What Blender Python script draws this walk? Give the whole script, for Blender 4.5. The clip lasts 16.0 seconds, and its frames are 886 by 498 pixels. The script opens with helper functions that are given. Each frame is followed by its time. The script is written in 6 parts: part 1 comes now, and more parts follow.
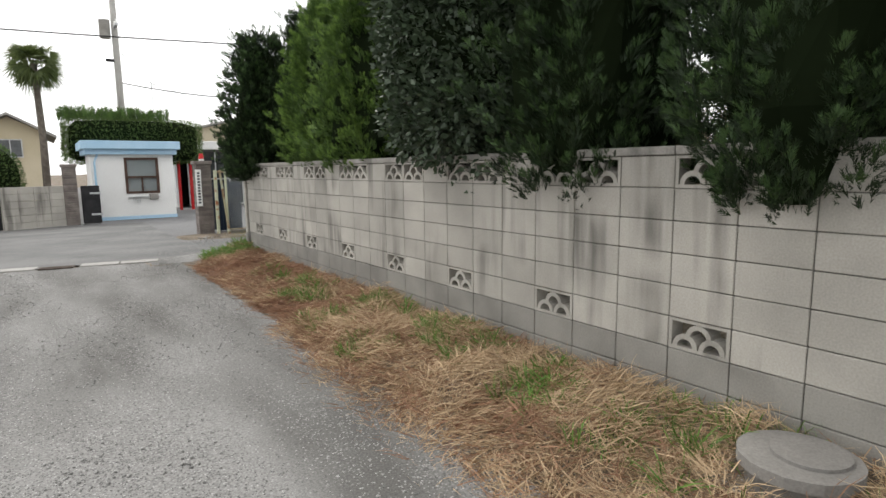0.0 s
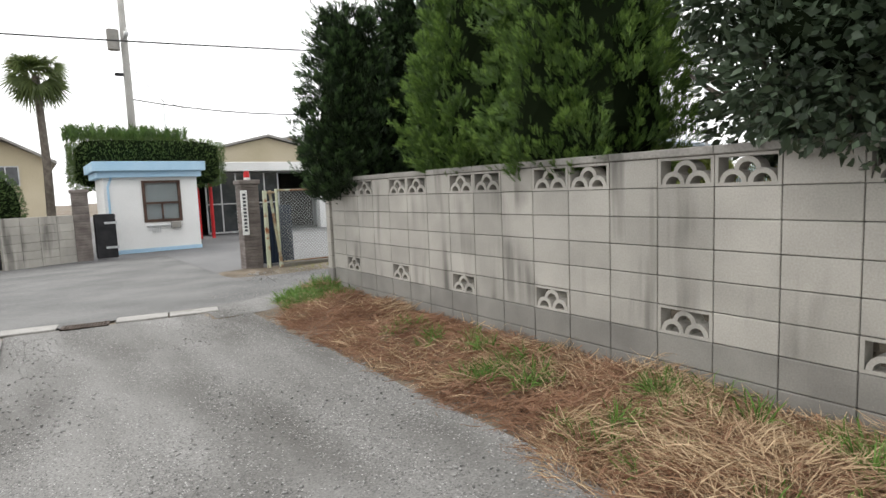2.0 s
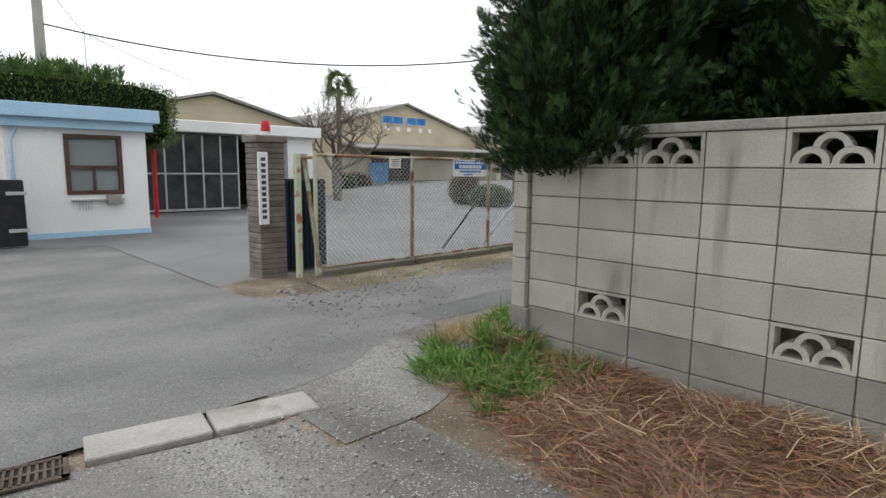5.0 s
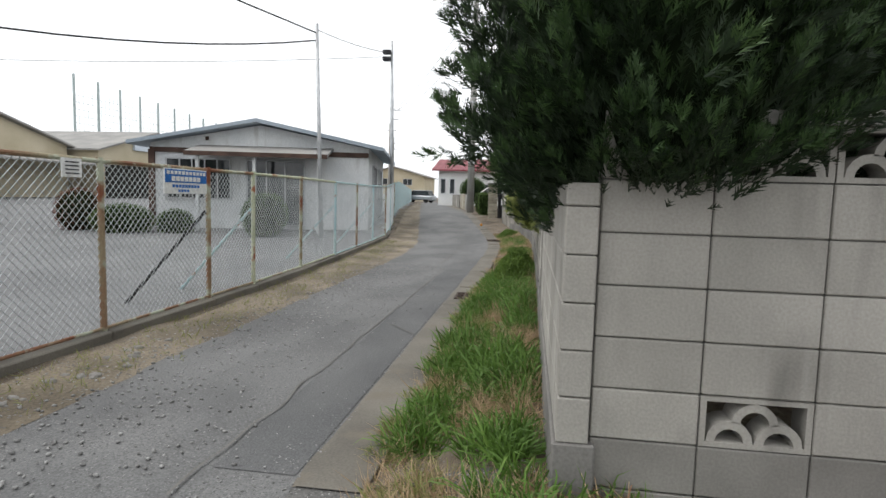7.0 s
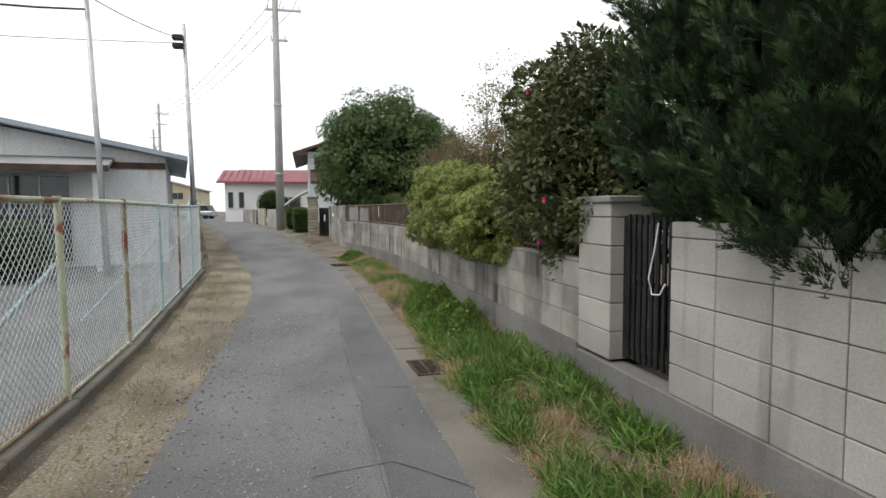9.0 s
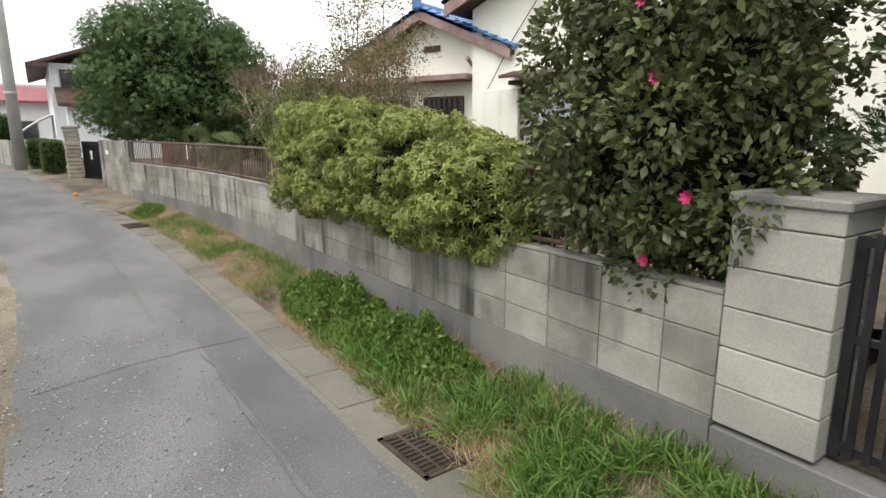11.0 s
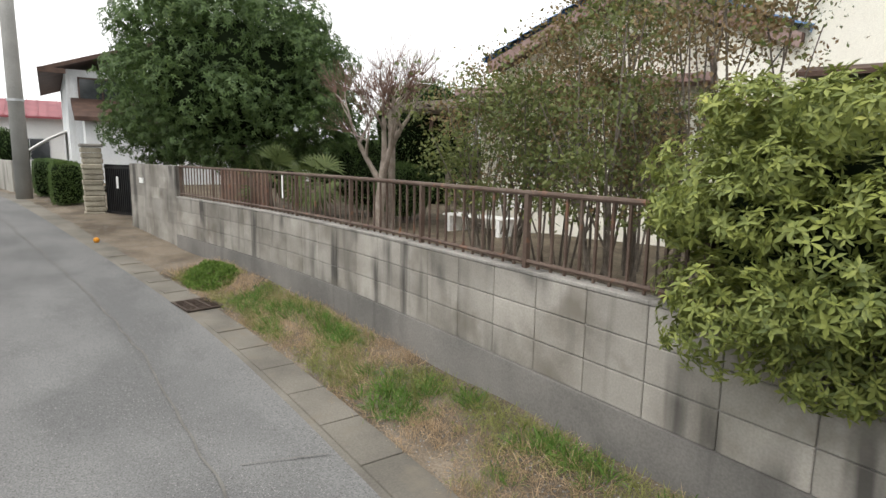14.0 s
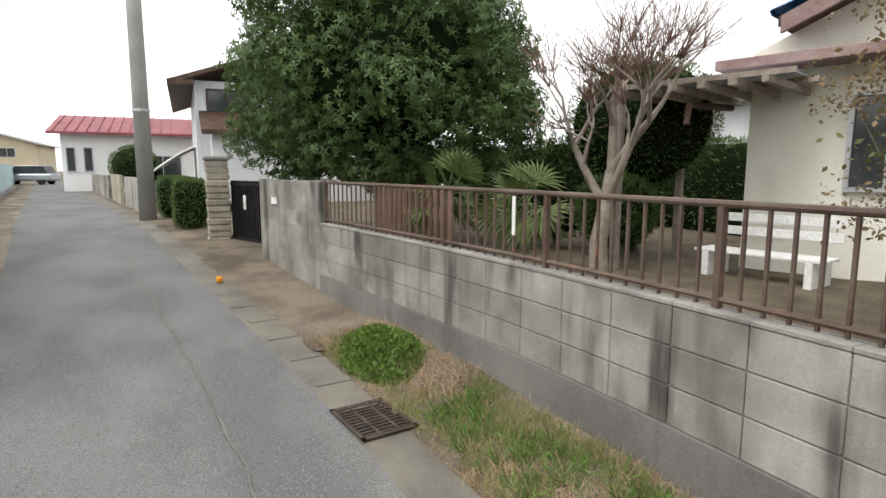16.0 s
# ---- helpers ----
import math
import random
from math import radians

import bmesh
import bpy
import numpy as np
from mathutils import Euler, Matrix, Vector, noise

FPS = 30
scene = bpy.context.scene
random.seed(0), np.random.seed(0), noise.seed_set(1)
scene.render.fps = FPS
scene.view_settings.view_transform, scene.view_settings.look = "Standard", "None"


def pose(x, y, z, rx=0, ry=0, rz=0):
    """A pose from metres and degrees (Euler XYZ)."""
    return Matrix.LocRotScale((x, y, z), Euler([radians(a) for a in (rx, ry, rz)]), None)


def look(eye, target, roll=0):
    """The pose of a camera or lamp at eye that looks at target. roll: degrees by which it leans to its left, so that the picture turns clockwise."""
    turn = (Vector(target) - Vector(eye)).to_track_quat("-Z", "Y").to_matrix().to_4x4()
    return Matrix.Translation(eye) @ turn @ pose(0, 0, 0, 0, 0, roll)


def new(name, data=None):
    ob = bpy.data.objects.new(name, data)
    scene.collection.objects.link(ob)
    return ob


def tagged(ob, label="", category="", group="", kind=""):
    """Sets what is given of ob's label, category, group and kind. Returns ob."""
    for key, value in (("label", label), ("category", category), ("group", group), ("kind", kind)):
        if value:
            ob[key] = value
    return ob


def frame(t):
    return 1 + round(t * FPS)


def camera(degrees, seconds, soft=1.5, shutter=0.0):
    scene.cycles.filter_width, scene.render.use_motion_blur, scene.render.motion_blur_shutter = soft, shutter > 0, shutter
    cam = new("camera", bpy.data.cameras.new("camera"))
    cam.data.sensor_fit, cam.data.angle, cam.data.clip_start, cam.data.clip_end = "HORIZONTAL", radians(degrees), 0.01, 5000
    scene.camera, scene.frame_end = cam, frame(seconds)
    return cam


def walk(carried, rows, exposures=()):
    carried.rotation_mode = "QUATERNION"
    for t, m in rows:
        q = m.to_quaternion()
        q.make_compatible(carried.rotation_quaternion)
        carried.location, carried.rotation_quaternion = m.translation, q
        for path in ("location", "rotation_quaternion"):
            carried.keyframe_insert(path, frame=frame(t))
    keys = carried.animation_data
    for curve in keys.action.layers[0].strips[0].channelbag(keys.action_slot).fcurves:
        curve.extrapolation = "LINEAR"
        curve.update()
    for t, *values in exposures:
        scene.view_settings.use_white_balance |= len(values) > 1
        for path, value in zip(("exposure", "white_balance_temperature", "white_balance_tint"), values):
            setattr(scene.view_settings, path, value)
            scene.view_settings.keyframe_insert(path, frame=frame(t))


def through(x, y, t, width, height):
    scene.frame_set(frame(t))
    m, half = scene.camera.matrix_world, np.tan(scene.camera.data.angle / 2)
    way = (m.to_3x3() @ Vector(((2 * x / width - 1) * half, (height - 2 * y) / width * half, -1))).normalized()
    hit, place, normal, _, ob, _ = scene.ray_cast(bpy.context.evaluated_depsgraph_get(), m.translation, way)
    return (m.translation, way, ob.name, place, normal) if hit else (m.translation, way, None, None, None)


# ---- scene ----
cam = camera(75.3, 16.0)
PATH = [
    (0, (-3.175, -10.872, 1.489), (-2.041, -9.248, 1.209), -0.7),
    (0.5, (-3.246, -10.053, 1.512), (-1.993, -8.518, 1.243), -1.4),
    (1, (-3.337, -9.202, 1.477), (-2.037, -7.702, 1.225), -1.4),
    (1.5, (-3.397, -8.358, 1.468), (-2.104, -6.85, 1.238), -1.9),
    (2, (-3.487, -7.531, 1.402), (-2.328, -5.914, 1.193), -2.2),
    (2.5, (-3.525, -6.636, 1.379), (-2.386, -5.005, 1.168), -2.3),
    (3, (-3.542, -5.795, 1.337), (-2.398, -4.171, 1.111), -1.7),
    (3.5, (-3.482, -4.918, 1.336), (-2.314, -3.313, 1.087), -1.6),
    (4, (-3.445, -4.099, 1.32), (-2.251, -2.516, 1.064), -1.0),
    (4.2, (-3.419, -3.758, 1.324), (-2.202, -2.192, 1.06), -1.0),
    (6.3, (-2.721, -0.762, 1.314), (-0.967, 0.174, 1.094), 1.2),
    (6.5, (-2.566, -0.469, 1.279), (-0.748, 0.337, 1.064), 0.4),
    (7, (-2.227, 0.265, 1.265), (-0.257, 0.558, 1.084), 1.6),
    (7.5, (-1.696, 0.938, 1.272), (0.295, 0.821, 1.118), 1.5),
    (8, (-1.096, 1.436, 1.332), (0.876, 1.128, 1.199), 1.0),
    (8.5, (-0.422, 1.875, 1.383), (1.534, 1.477, 1.25), -0.2),
    (9, (0.287, 2.168, 1.417), (2.228, 1.707, 1.277), -0.4),
    (9.2, (0.593, 2.263, 1.413), (2.524, 1.771, 1.247), -0.5),
    (11.3, (3.431, 2.779, 1.825), (4.97, 1.566, 1.426), 1.0),
    (11.5, (3.803, 2.795, 1.841), (5.31, 1.537, 1.458), 1.6),
    (12, (4.734, 2.776, 1.834), (6.235, 1.499, 1.488), 1.9),
    (12.5, (5.684, 2.839, 1.77), (7.198, 1.568, 1.466), 1.6),
    (13, (6.578, 2.841, 1.743), (8.133, 1.624, 1.427), 1.6),
    (13.5, (7.471, 2.805, 1.728), (9.096, 1.68, 1.425), 1.2),
    (14, (8.362, 2.685, 1.749), (9.994, 1.572, 1.436), 1.0),
    (14.5, (9.289, 2.506, 1.69), (10.951, 1.432, 1.398), 1.1),
    (15, (10.181, 2.434, 1.688), (11.872, 1.403, 1.404), 0.8),
    (15.5, (11.017, 2.406, 1.658), (12.795, 1.529, 1.394), 0.6),
    (16, (11.867, 2.453, 1.686), (13.676, 1.644, 1.413), 0.1),
]
walk(cam, [(t, look(eye, target, roll)) for t, eye, target, roll in PATH], exposures=((0, 0.70, 6700, 10), (1.2, 0.88, 6700, 10), (2.2, 0.74, 6600, 10), (3, 0.52, 6500, 10), (4, 0.48, 6500, 10), (6.5, 0.42, 6450, 10), (9, 0.38, 6500, 10), (11.5, 0.94, 6650, 10), (13, 0.74, 6650, 10), (16, 0.76, 6650, 10)))

# ---- light ----
SUN_EL, SUN_ROT = radians(58), radians(340)
world = bpy.data.worlds.new("overcast")
scene.world = world
world.use_nodes = True
wn, wl = world.node_tree.nodes, world.node_tree.links
sky = wn.new("ShaderNodeTexSky")
sky.sky_type, sky.sun_disc = "NISHITA", False
sky.sun_elevation, sky.sun_rotation = SUN_EL, SUN_ROT
sky.air_density, sky.dust_density = 1.0, 3.0
grey = wn.new("ShaderNodeHueSaturation")
grey.inputs["Saturation"].default_value = 0.12
wl.new(sky.outputs[0], grey.inputs["Color"])
cloud = wn.new("ShaderNodeMix")
cloud.data_type = "RGBA"
cloud.inputs[0].default_value = 0.7
cloud.inputs[7].default_value = (9.0, 9.2, 9.4, 1)
wl.new(grey.outputs[0], cloud.inputs[6])
wl.new(cloud.outputs[2], wn["Background"].inputs[0])
wn["Background"].inputs[1].default_value = 0.13
sun = new("sun", bpy.data.lights.new("sun", "SUN"))
sun.data.energy, sun.data.angle, sun.data.color = 0.9, radians(25), (1.0, 0.97, 0.93)
sun.matrix_world = look((-5, 14, 24), (0, 0, 0))


# ---- materials ----
def mat(name, c1, c2, scale=3.0, fine=60.0, bump=0.25, rough=0.85, rand=0.0, streak=None, metal=0.0, amount=1.0,
        spots=None, cracks=None, island=0.0, spec=0.3, bumpdist=0.01):
    """Two-scale noise colour, optional vertical streaks, spots, cracks and per-piece variation."""
    m = bpy.data.materials.new(name)
    m.use_nodes = True
    n, l = m.node_tree.nodes, m.node_tree.links
    b = n["Principled BSDF"]
    b.inputs["Roughness"].default_value, b.inputs["Metallic"].default_value = rough, metal
    b.inputs["Specular IOR Level"].default_value = spec
    geo = n.new("ShaderNodeNewGeometry")

    def tex(s, detail=4.0, stretch=None):
        t = n.new("ShaderNodeTexNoise")
        t.inputs["Scale"].default_value, t.inputs["Detail"].default_value = s, detail
        src = geo.outputs["Position"]
        if stretch:
            mp = n.new("ShaderNodeMapping")
            mp.inputs["Scale"].default_value = stretch
            l.new(src, mp.inputs[0])
            src = mp.outputs[0]
        l.new(src, t.inputs["Vector"])
        return t.outputs["Fac"]

    def ramp(src, lo, hi):
        r = n.new("ShaderNodeMapRange")
        r.inputs[1].default_value, r.inputs[2].default_value = lo, hi
        l.new(src, r.inputs[0])
        return r.outputs[0]

    def mix(fac, a, c, mode="MIX"):
        x = n.new("ShaderNodeMix")
        x.data_type, x.blend_type = "RGBA", mode
        for sock, v in ((0, fac), (6, a), (7, c)):
            if isinstance(v, (int, float)):
                x.inputs[sock].default_value = v
            elif isinstance(v, tuple):
                x.inputs[sock].default_value = (*v, 1)
            else:
                l.new(v, x.inputs[sock])
        return x.outputs[2]

    f1, f2 = tex(scale), tex(fine, 3.0)
    col = mix(ramp(f1, 0.35, 0.65), c1, c2)
    g = ramp(f2, 0.3, 0.7)
    col = mix(0.35 * amount, col, mix(g, (0.55, 0.55, 0.55), (1.3, 1.3, 1.3)), "MULTIPLY")
    if streak:
        sc, strength, first = (*streak, 0.52)[:3]
        s1 = ramp(tex(1.0, 3.0, (5, 5, 0.45)), first, first + 0.16)
        s2 = ramp(tex(1.3, 2.0), 0.42, 0.6)
        ss = n.new("ShaderNodeMath")
        ss.operation = "MULTIPLY"
        l.new(s1, ss.inputs[0])
        l.new(s2, ss.inputs[1])
        sm = n.new("ShaderNodeMath")
        sm.operation = "MULTIPLY"
        l.new(ss.outputs[0], sm.inputs[0])
        sm.inputs[1].default_value = strength
        col = mix(sm.outputs[0], col, sc)
    if spots:
        sc, s, lo, hi = spots
        col = mix(ramp(tex(s, 5.0), lo, hi), col, sc)
    if cracks:
        s, width = cracks
        v = n.new("ShaderNodeTexVoronoi")
        v.feature = "DISTANCE_TO_EDGE"
        v.inputs["Scale"].default_value = s
        off = n.new("ShaderNodeTexNoise")
        off.inputs["Scale"].default_value = 2.5
        l.new(geo.outputs["Position"], off.inputs["Vector"])
        ad = n.new("ShaderNodeMixRGB")
        ad.blend_type = "ADD"
        ad.inputs[0].default_value = 0.5
        l.new(geo.outputs["Position"], ad.inputs[1])
        l.new(off.outputs["Color"], ad.inputs[2])
        l.new(ad.outputs[0], v.inputs["Vector"])
        col = mix(ramp(v.outputs["Distance"], width, 0.0), col, mix(0.35, col, (0.015, 0.015, 0.015)))
    if rand or island:
        if island:
            src = geo.outputs["Random Per Island"]
        else:
            src = n.new("ShaderNodeObjectInfo").outputs["Random"]
        k = rand or island
        r = n.new("ShaderNodeMapRange")
        r.inputs[3].default_value, r.inputs[4].default_value = 1 - k, 1 + k
        l.new(src, r.inputs[0])
        hs = n.new("ShaderNodeHueSaturation")
        l.new(r.outputs[0], hs.inputs["Value"])
        l.new(col, hs.inputs["Color"])
        col = hs.outputs[0]
    l.new(col, b.inputs["Base Color"])
    if bump:
        bp = n.new("ShaderNodeBump")
        bp.inputs["Strength"].default_value, bp.inputs["Distance"].default_value = bump, bumpdist
        l.new(f2, bp.inputs["Height"])
        l.new(bp.outputs[0], b.inputs["Normal"])
    return m


def stony(name, c1, c2, tone, size, cover, stretch, bump):
    """Worn ground: mottled fines with embedded stones. tone: darkest and palest stone; cover: least and most share of stones."""
    m = bpy.data.materials.new(name)
    m.use_nodes = True
    n, l = m.node_tree.nodes, m.node_tree.links
    b = n["Principled BSDF"]
    b.inputs["Roughness"].default_value, b.inputs["Specular IOR Level"].default_value = 0.92, 0.25
    pos = n.new("ShaderNodeNewGeometry").outputs["Position"]

    def tex(scale, detail, stretched=False):
        t = n.new("ShaderNodeTexNoise")
        t.inputs["Scale"].default_value, t.inputs["Detail"].default_value = scale, detail
        if stretched:
            mp = n.new("ShaderNodeMapping")
            mp.inputs["Scale"].default_value = (*stretch, 1)
            l.new(pos, mp.inputs[0])
            l.new(mp.outputs[0], t.inputs["Vector"])
        else:
            l.new(pos, t.inputs["Vector"])
        return t.outputs["Fac"]

    def remap(src, a0, a1, b0=0.0, b1=1.0):
        r = n.new("ShaderNodeMapRange")
        for k, v in enumerate((a0, a1, b0, b1)):
            r.inputs[k + 1].default_value = v
        l.new(src, r.inputs[0])
        return r.outputs[0]

    def op(kind, x, y):
        k = n.new("ShaderNodeMath")
        k.operation = kind
        for sock, v in ((0, x), (1, y)):
            if isinstance(v, (int, float)):
                k.inputs[sock].default_value = v
            else:
                l.new(v, k.inputs[sock])
        return k.outputs[0]

    def mix(fac, x, y, mode="MIX"):
        k = n.new("ShaderNodeMix")
        k.data_type, k.blend_type = "RGBA", mode
        for sock, v in ((0, fac), (6, x), (7, y)):
            if isinstance(v, (int, float)):
                k.inputs[sock].default_value = v
            elif isinstance(v, tuple):
                k.inputs[sock].default_value = (*v, 1)
            else:
                l.new(v, k.inputs[sock])
        return k.outputs[2]

    patches = tex(0.9, 5.0, True)
    col = mix(remap(patches, 0.38, 0.62), c1, c2)
    grit = tex(0.9 / size, 2.0)
    col = mix(0.5, col, mix(remap(grit, 0.3, 0.7), (0.45, 0.45, 0.45), (1.5, 1.5, 1.5)), "MULTIPLY")
    cells = n.new("ShaderNodeTexVoronoi")
    cells.inputs["Scale"].default_value = 1 / size
    l.new(pos, cells.inputs["Vector"])
    rgb = n.new("ShaderNodeSeparateColor")
    l.new(cells.outputs["Color"], rgb.inputs[0])
    share = remap(tex(1.7, 4.0, True), 0.36, 0.64, *cover)
    stone = op("MULTIPLY", op("LESS_THAN", rgb.outputs[1], share), remap(cells.outputs["Distance"], 0.55, 0.4))
    grey = n.new("ShaderNodeCombineColor")
    v = remap(op("POWER", rgb.outputs[0], 2.2), 0.0, 1.0, *tone)
    for k, f in enumerate((1.0, 0.985, 0.955)):
        l.new(op("MULTIPLY", v, f), grey.inputs[k])
    col = mix(stone, col, grey.outputs[0])
    l.new(col, b.inputs["Base Color"])
    bp = n.new("ShaderNodeBump")
    bp.inputs["Strength"].default_value, bp.inputs["Distance"].default_value = bump, size * 0.5
    l.new(op("ADD", op("MULTIPLY", stone, 0.7), grit), bp.inputs["Height"])
    l.new(bp.outputs[0], b.inputs["Normal"])
    return m


def leafmat(name, c1, c2, c3=None, rough=0.55, share=0.5, through=0.25):
    """Foliage: colour varies leaf by leaf and over the crown; some light passes through."""
    m = bpy.data.materials.new(name)
    m.use_nodes = True
    n, l = m.node_tree.nodes, m.node_tree.links
    b = n["Principled BSDF"]
    b.inputs["Roughness"].default_value = rough
    b.inputs["Specular IOR Level"].default_value = 0.35 if rough < 0.9 else 0.0
    geo = n.new("ShaderNodeNewGeometry")
    r = n.new("ShaderNodeValToRGB")
    e = r.color_ramp.elements
    e[0].color, e[1].color = (*c1, 1), (*c2, 1)
    e[0].position, e[1].position = 0.1, 0.75
    if c3:
        x = e.new(0.97)
        x.color = (*c3, 1)
    t = n.new("ShaderNodeTexNoise")
    t.inputs["Scale"].default_value = 1.7
    l.new(geo.outputs["Position"], t.inputs["Vector"])
    a = n.new("ShaderNodeMath")
    a.operation = "MULTIPLY_ADD"
    a.inputs[1].default_value = share
    mm = n.new("ShaderNodeMath")
    mm.operation = "MULTIPLY"
    mm.inputs[1].default_value = 1 - share
    l.new(t.outputs["Fac"], mm.inputs[0])
    l.new(geo.outputs["Random Per Island"], a.inputs[0])
    l.new(mm.outputs[0], a.inputs[2])
    l.new(a.outputs[0], r.inputs[0])
    l.new(r.outputs[0], b.inputs["Base Color"])
    tr = n.new("ShaderNodeBsdfTranslucent")
    l.new(r.outputs[0], tr.inputs[0])
    ms = n.new("ShaderNodeMixShader")
    ms.inputs[0].default_value = through
    l.new(b.outputs[0], ms.inputs[1])
    l.new(tr.outputs[0], ms.inputs[2])
    l.new(ms.outputs[0], n["Material Output"].inputs[0])
    return m


def glassmat(name, tint, rough=0.05):
    m = bpy.data.materials.new(name)
    m.use_nodes = True
    b = m.node_tree.nodes["Principled BSDF"]
    b.inputs["Base Color"].default_value = (*tint, 1)
    b.inputs["Roughness"].default_value = rough
    b.inputs["Transmission Weight"].default_value = 0.6
    b.inputs["IOR"].default_value = 1.45
    return m


BLOCK = mat("concrete_block", (0.305, 0.291, 0.263), (0.40, 0.381, 0.344), 1.6, 90, 0.35, 0.9, rand=0.1, streak=((0.08, 0.076, 0.069), 0.75), bumpdist=0.004, amount=0.7)
BLOCK_C = mat("weathered_block", (0.21, 0.195, 0.17), (0.37, 0.35, 0.315), 1.8, 80, 0.35, 0.9, rand=0.16, streak=((0.06, 0.057, 0.052), 0.9, 0.46), bumpdist=0.004, amount=0.7,
              spots=((0.17, 0.155, 0.13), 2.2, 0.56, 0.72))
BASEBLOCK = mat("dark_base_block", (0.175, 0.167, 0.152), (0.25, 0.24, 0.218), 2.0, 90, 0.3, 0.9, rand=0.05, bumpdist=0.004, amount=0.7)
FOOTING = mat("footing_concrete", (0.15, 0.144, 0.135), (0.225, 0.215, 0.2), 1.5, 70, 0.3, 0.9, streak=((0.09, 0.085, 0.08), 0.6), bumpdist=0.005)
MORTAR = mat("mortar", (0.13, 0.125, 0.115), (0.18, 0.175, 0.16), 4, 90, 0.2, 0.95)
MORTAR_C = mat("pale_mortar", (0.22, 0.215, 0.20), (0.29, 0.28, 0.265), 4, 90, 0.2, 0.95)
CAP = mat("cap_concrete", (0.22, 0.21, 0.195), (0.32, 0.305, 0.28), 2.5, 60, 0.4, 0.92, streak=((0.07, 0.07, 0.06), 0.6))
ASPHALT = stony("old_asphalt", (0.125, 0.125, 0.124), (0.175, 0.175, 0.172), (0.09, 0.28), 0.010, (0.06, 0.46), (0.8, 1.3), 0.4)
PATCH = stony("relaid_asphalt", (0.105, 0.106, 0.107), (0.145, 0.145, 0.144), (0.08, 0.22), 0.008, (0.03, 0.2), (0.7, 1.5), 0.3)
YARD = mat("yard_asphalt", (0.14, 0.14, 0.142), (0.175, 0.175, 0.176), 0.5, 90, 0.4, 0.85, cracks=(0.1, 0.002), amount=1.3)
GRAVEL = stony("gravel", (0.105, 0.102, 0.096), (0.225, 0.222, 0.215), (0.09, 0.42), 0.012, (0.05, 0.75), (1.2, 0.35), 0.8)
DIRT = stony("bare_dirt", (0.10, 0.078, 0.055), (0.21, 0.172, 0.13), (0.08, 0.34), 0.014, (0.1, 0.35), (1.4, 1.4), 0.9)
SAND = stony("sandy_verge", (0.13, 0.108, 0.078), (0.27, 0.225, 0.165), (0.10, 0.42), 0.02, (0.08, 0.32), (0.9, 1.3), 0.9)
SOIL = mat("garden_soil", (0.10, 0.08, 0.055), (0.17, 0.14, 0.10), 2, 30, 1.0, 0.97, bumpdist=0.03, amount=1.5)
GUTTER = mat("gutter_concrete", (0.125, 0.115, 0.098), (0.195, 0.180, 0.152), 1.4, 70, 0.4, 0.9, spots=((0.17, 0.15, 0.12), 4, 0.55, 0.72))
KERB = mat("kerb_concrete", (0.25, 0.243, 0.23), (0.33, 0.322, 0.305), 2, 60, 0.4, 0.9, spots=((0.22, 0.21, 0.19), 5, 0.56, 0.72))
IRON = mat("rusty_cast_iron", (0.07, 0.05, 0.04), (0.11, 0.085, 0.07), 8, 80, 0.5, 0.75, metal=0.4)
STEEL = mat("galvanised_steel", (0.42, 0.43, 0.44), (0.55, 0.56, 0.57), 4, 60, 0.1, 0.5, metal=0.6)
WIRE = mat("fence_wire", (0.36, 0.39, 0.39), (0.48, 0.50, 0.50), 5, 40, 0.0, 0.5, metal=0.3)
RUST = mat("rusted_paint", (0.20, 0.075, 0.04), (0.34, 0.31, 0.20), 2.2, 50, 0.4, 0.8, spots=((0.42, 0.44, 0.34), 5, 0.5, 0.6))
PALEPOST = mat("pale_green_paint", (0.44, 0.47, 0.33), (0.55, 0.56, 0.42), 3, 50, 0.3, 0.7, spots=((0.30, 0.12, 0.06), 6, 0.58, 0.68))
BLUEPOST = mat("pale_blue_paint", (0.36, 0.52, 0.56), (0.48, 0.62, 0.62), 3, 50, 0.3, 0.7, spots=((0.33, 0.16, 0.09), 7, 0.6, 0.7))
BLACKMETAL = mat("black_metal", (0.012, 0.012, 0.014), (0.025, 0.025, 0.027), 5, 60, 0.1, 0.45, metal=0.2)
BROWNRAIL = mat("brown_painted_rail", (0.085, 0.055, 0.042), (0.13, 0.095, 0.075), 4, 60, 0.2, 0.6, spots=((0.20, 0.10, 0.06), 9, 0.6, 0.7))
WHITEPAINT = mat("white_render", (0.72, 0.72, 0.71), (0.80, 0.80, 0.79), 0.8, 50, 0.2, 0.85)
WHITEWALL = mat("aged_white_wall", (0.60, 0.62, 0.63), (0.72, 0.73, 0.73), 0.7, 30, 0.15, 0.85, streak=((0.42, 0.41, 0.39), 0.5))
CREAM = mat("cream_stucco", (0.82, 0.80, 0.70), (0.87, 0.855, 0.77), 0.6, 120, 0.4, 0.9, streak=((0.52, 0.48, 0.40), 0.35))
BEIGE = mat("beige_siding", (0.46, 0.40, 0.28), (0.55, 0.485, 0.36), 0.5, 30, 0.1, 0.85)
PALEBLUE = mat("pale_blue_fascia", (0.33, 0.52, 0.68), (0.42, 0.60, 0.75), 1.2, 40, 0.1, 0.6)
BLUETILE = mat("blue_glazed_tile", (0.03, 0.12, 0.30), (0.06, 0.19, 0.42), 5, 40, 0.1, 0.3, island=0.25, spec=0.5)
DARKBROWN = mat("dark_brown_wood", (0.055, 0.032, 0.024), (0.10, 0.06, 0.045), 3, 40, 0.2, 0.7)
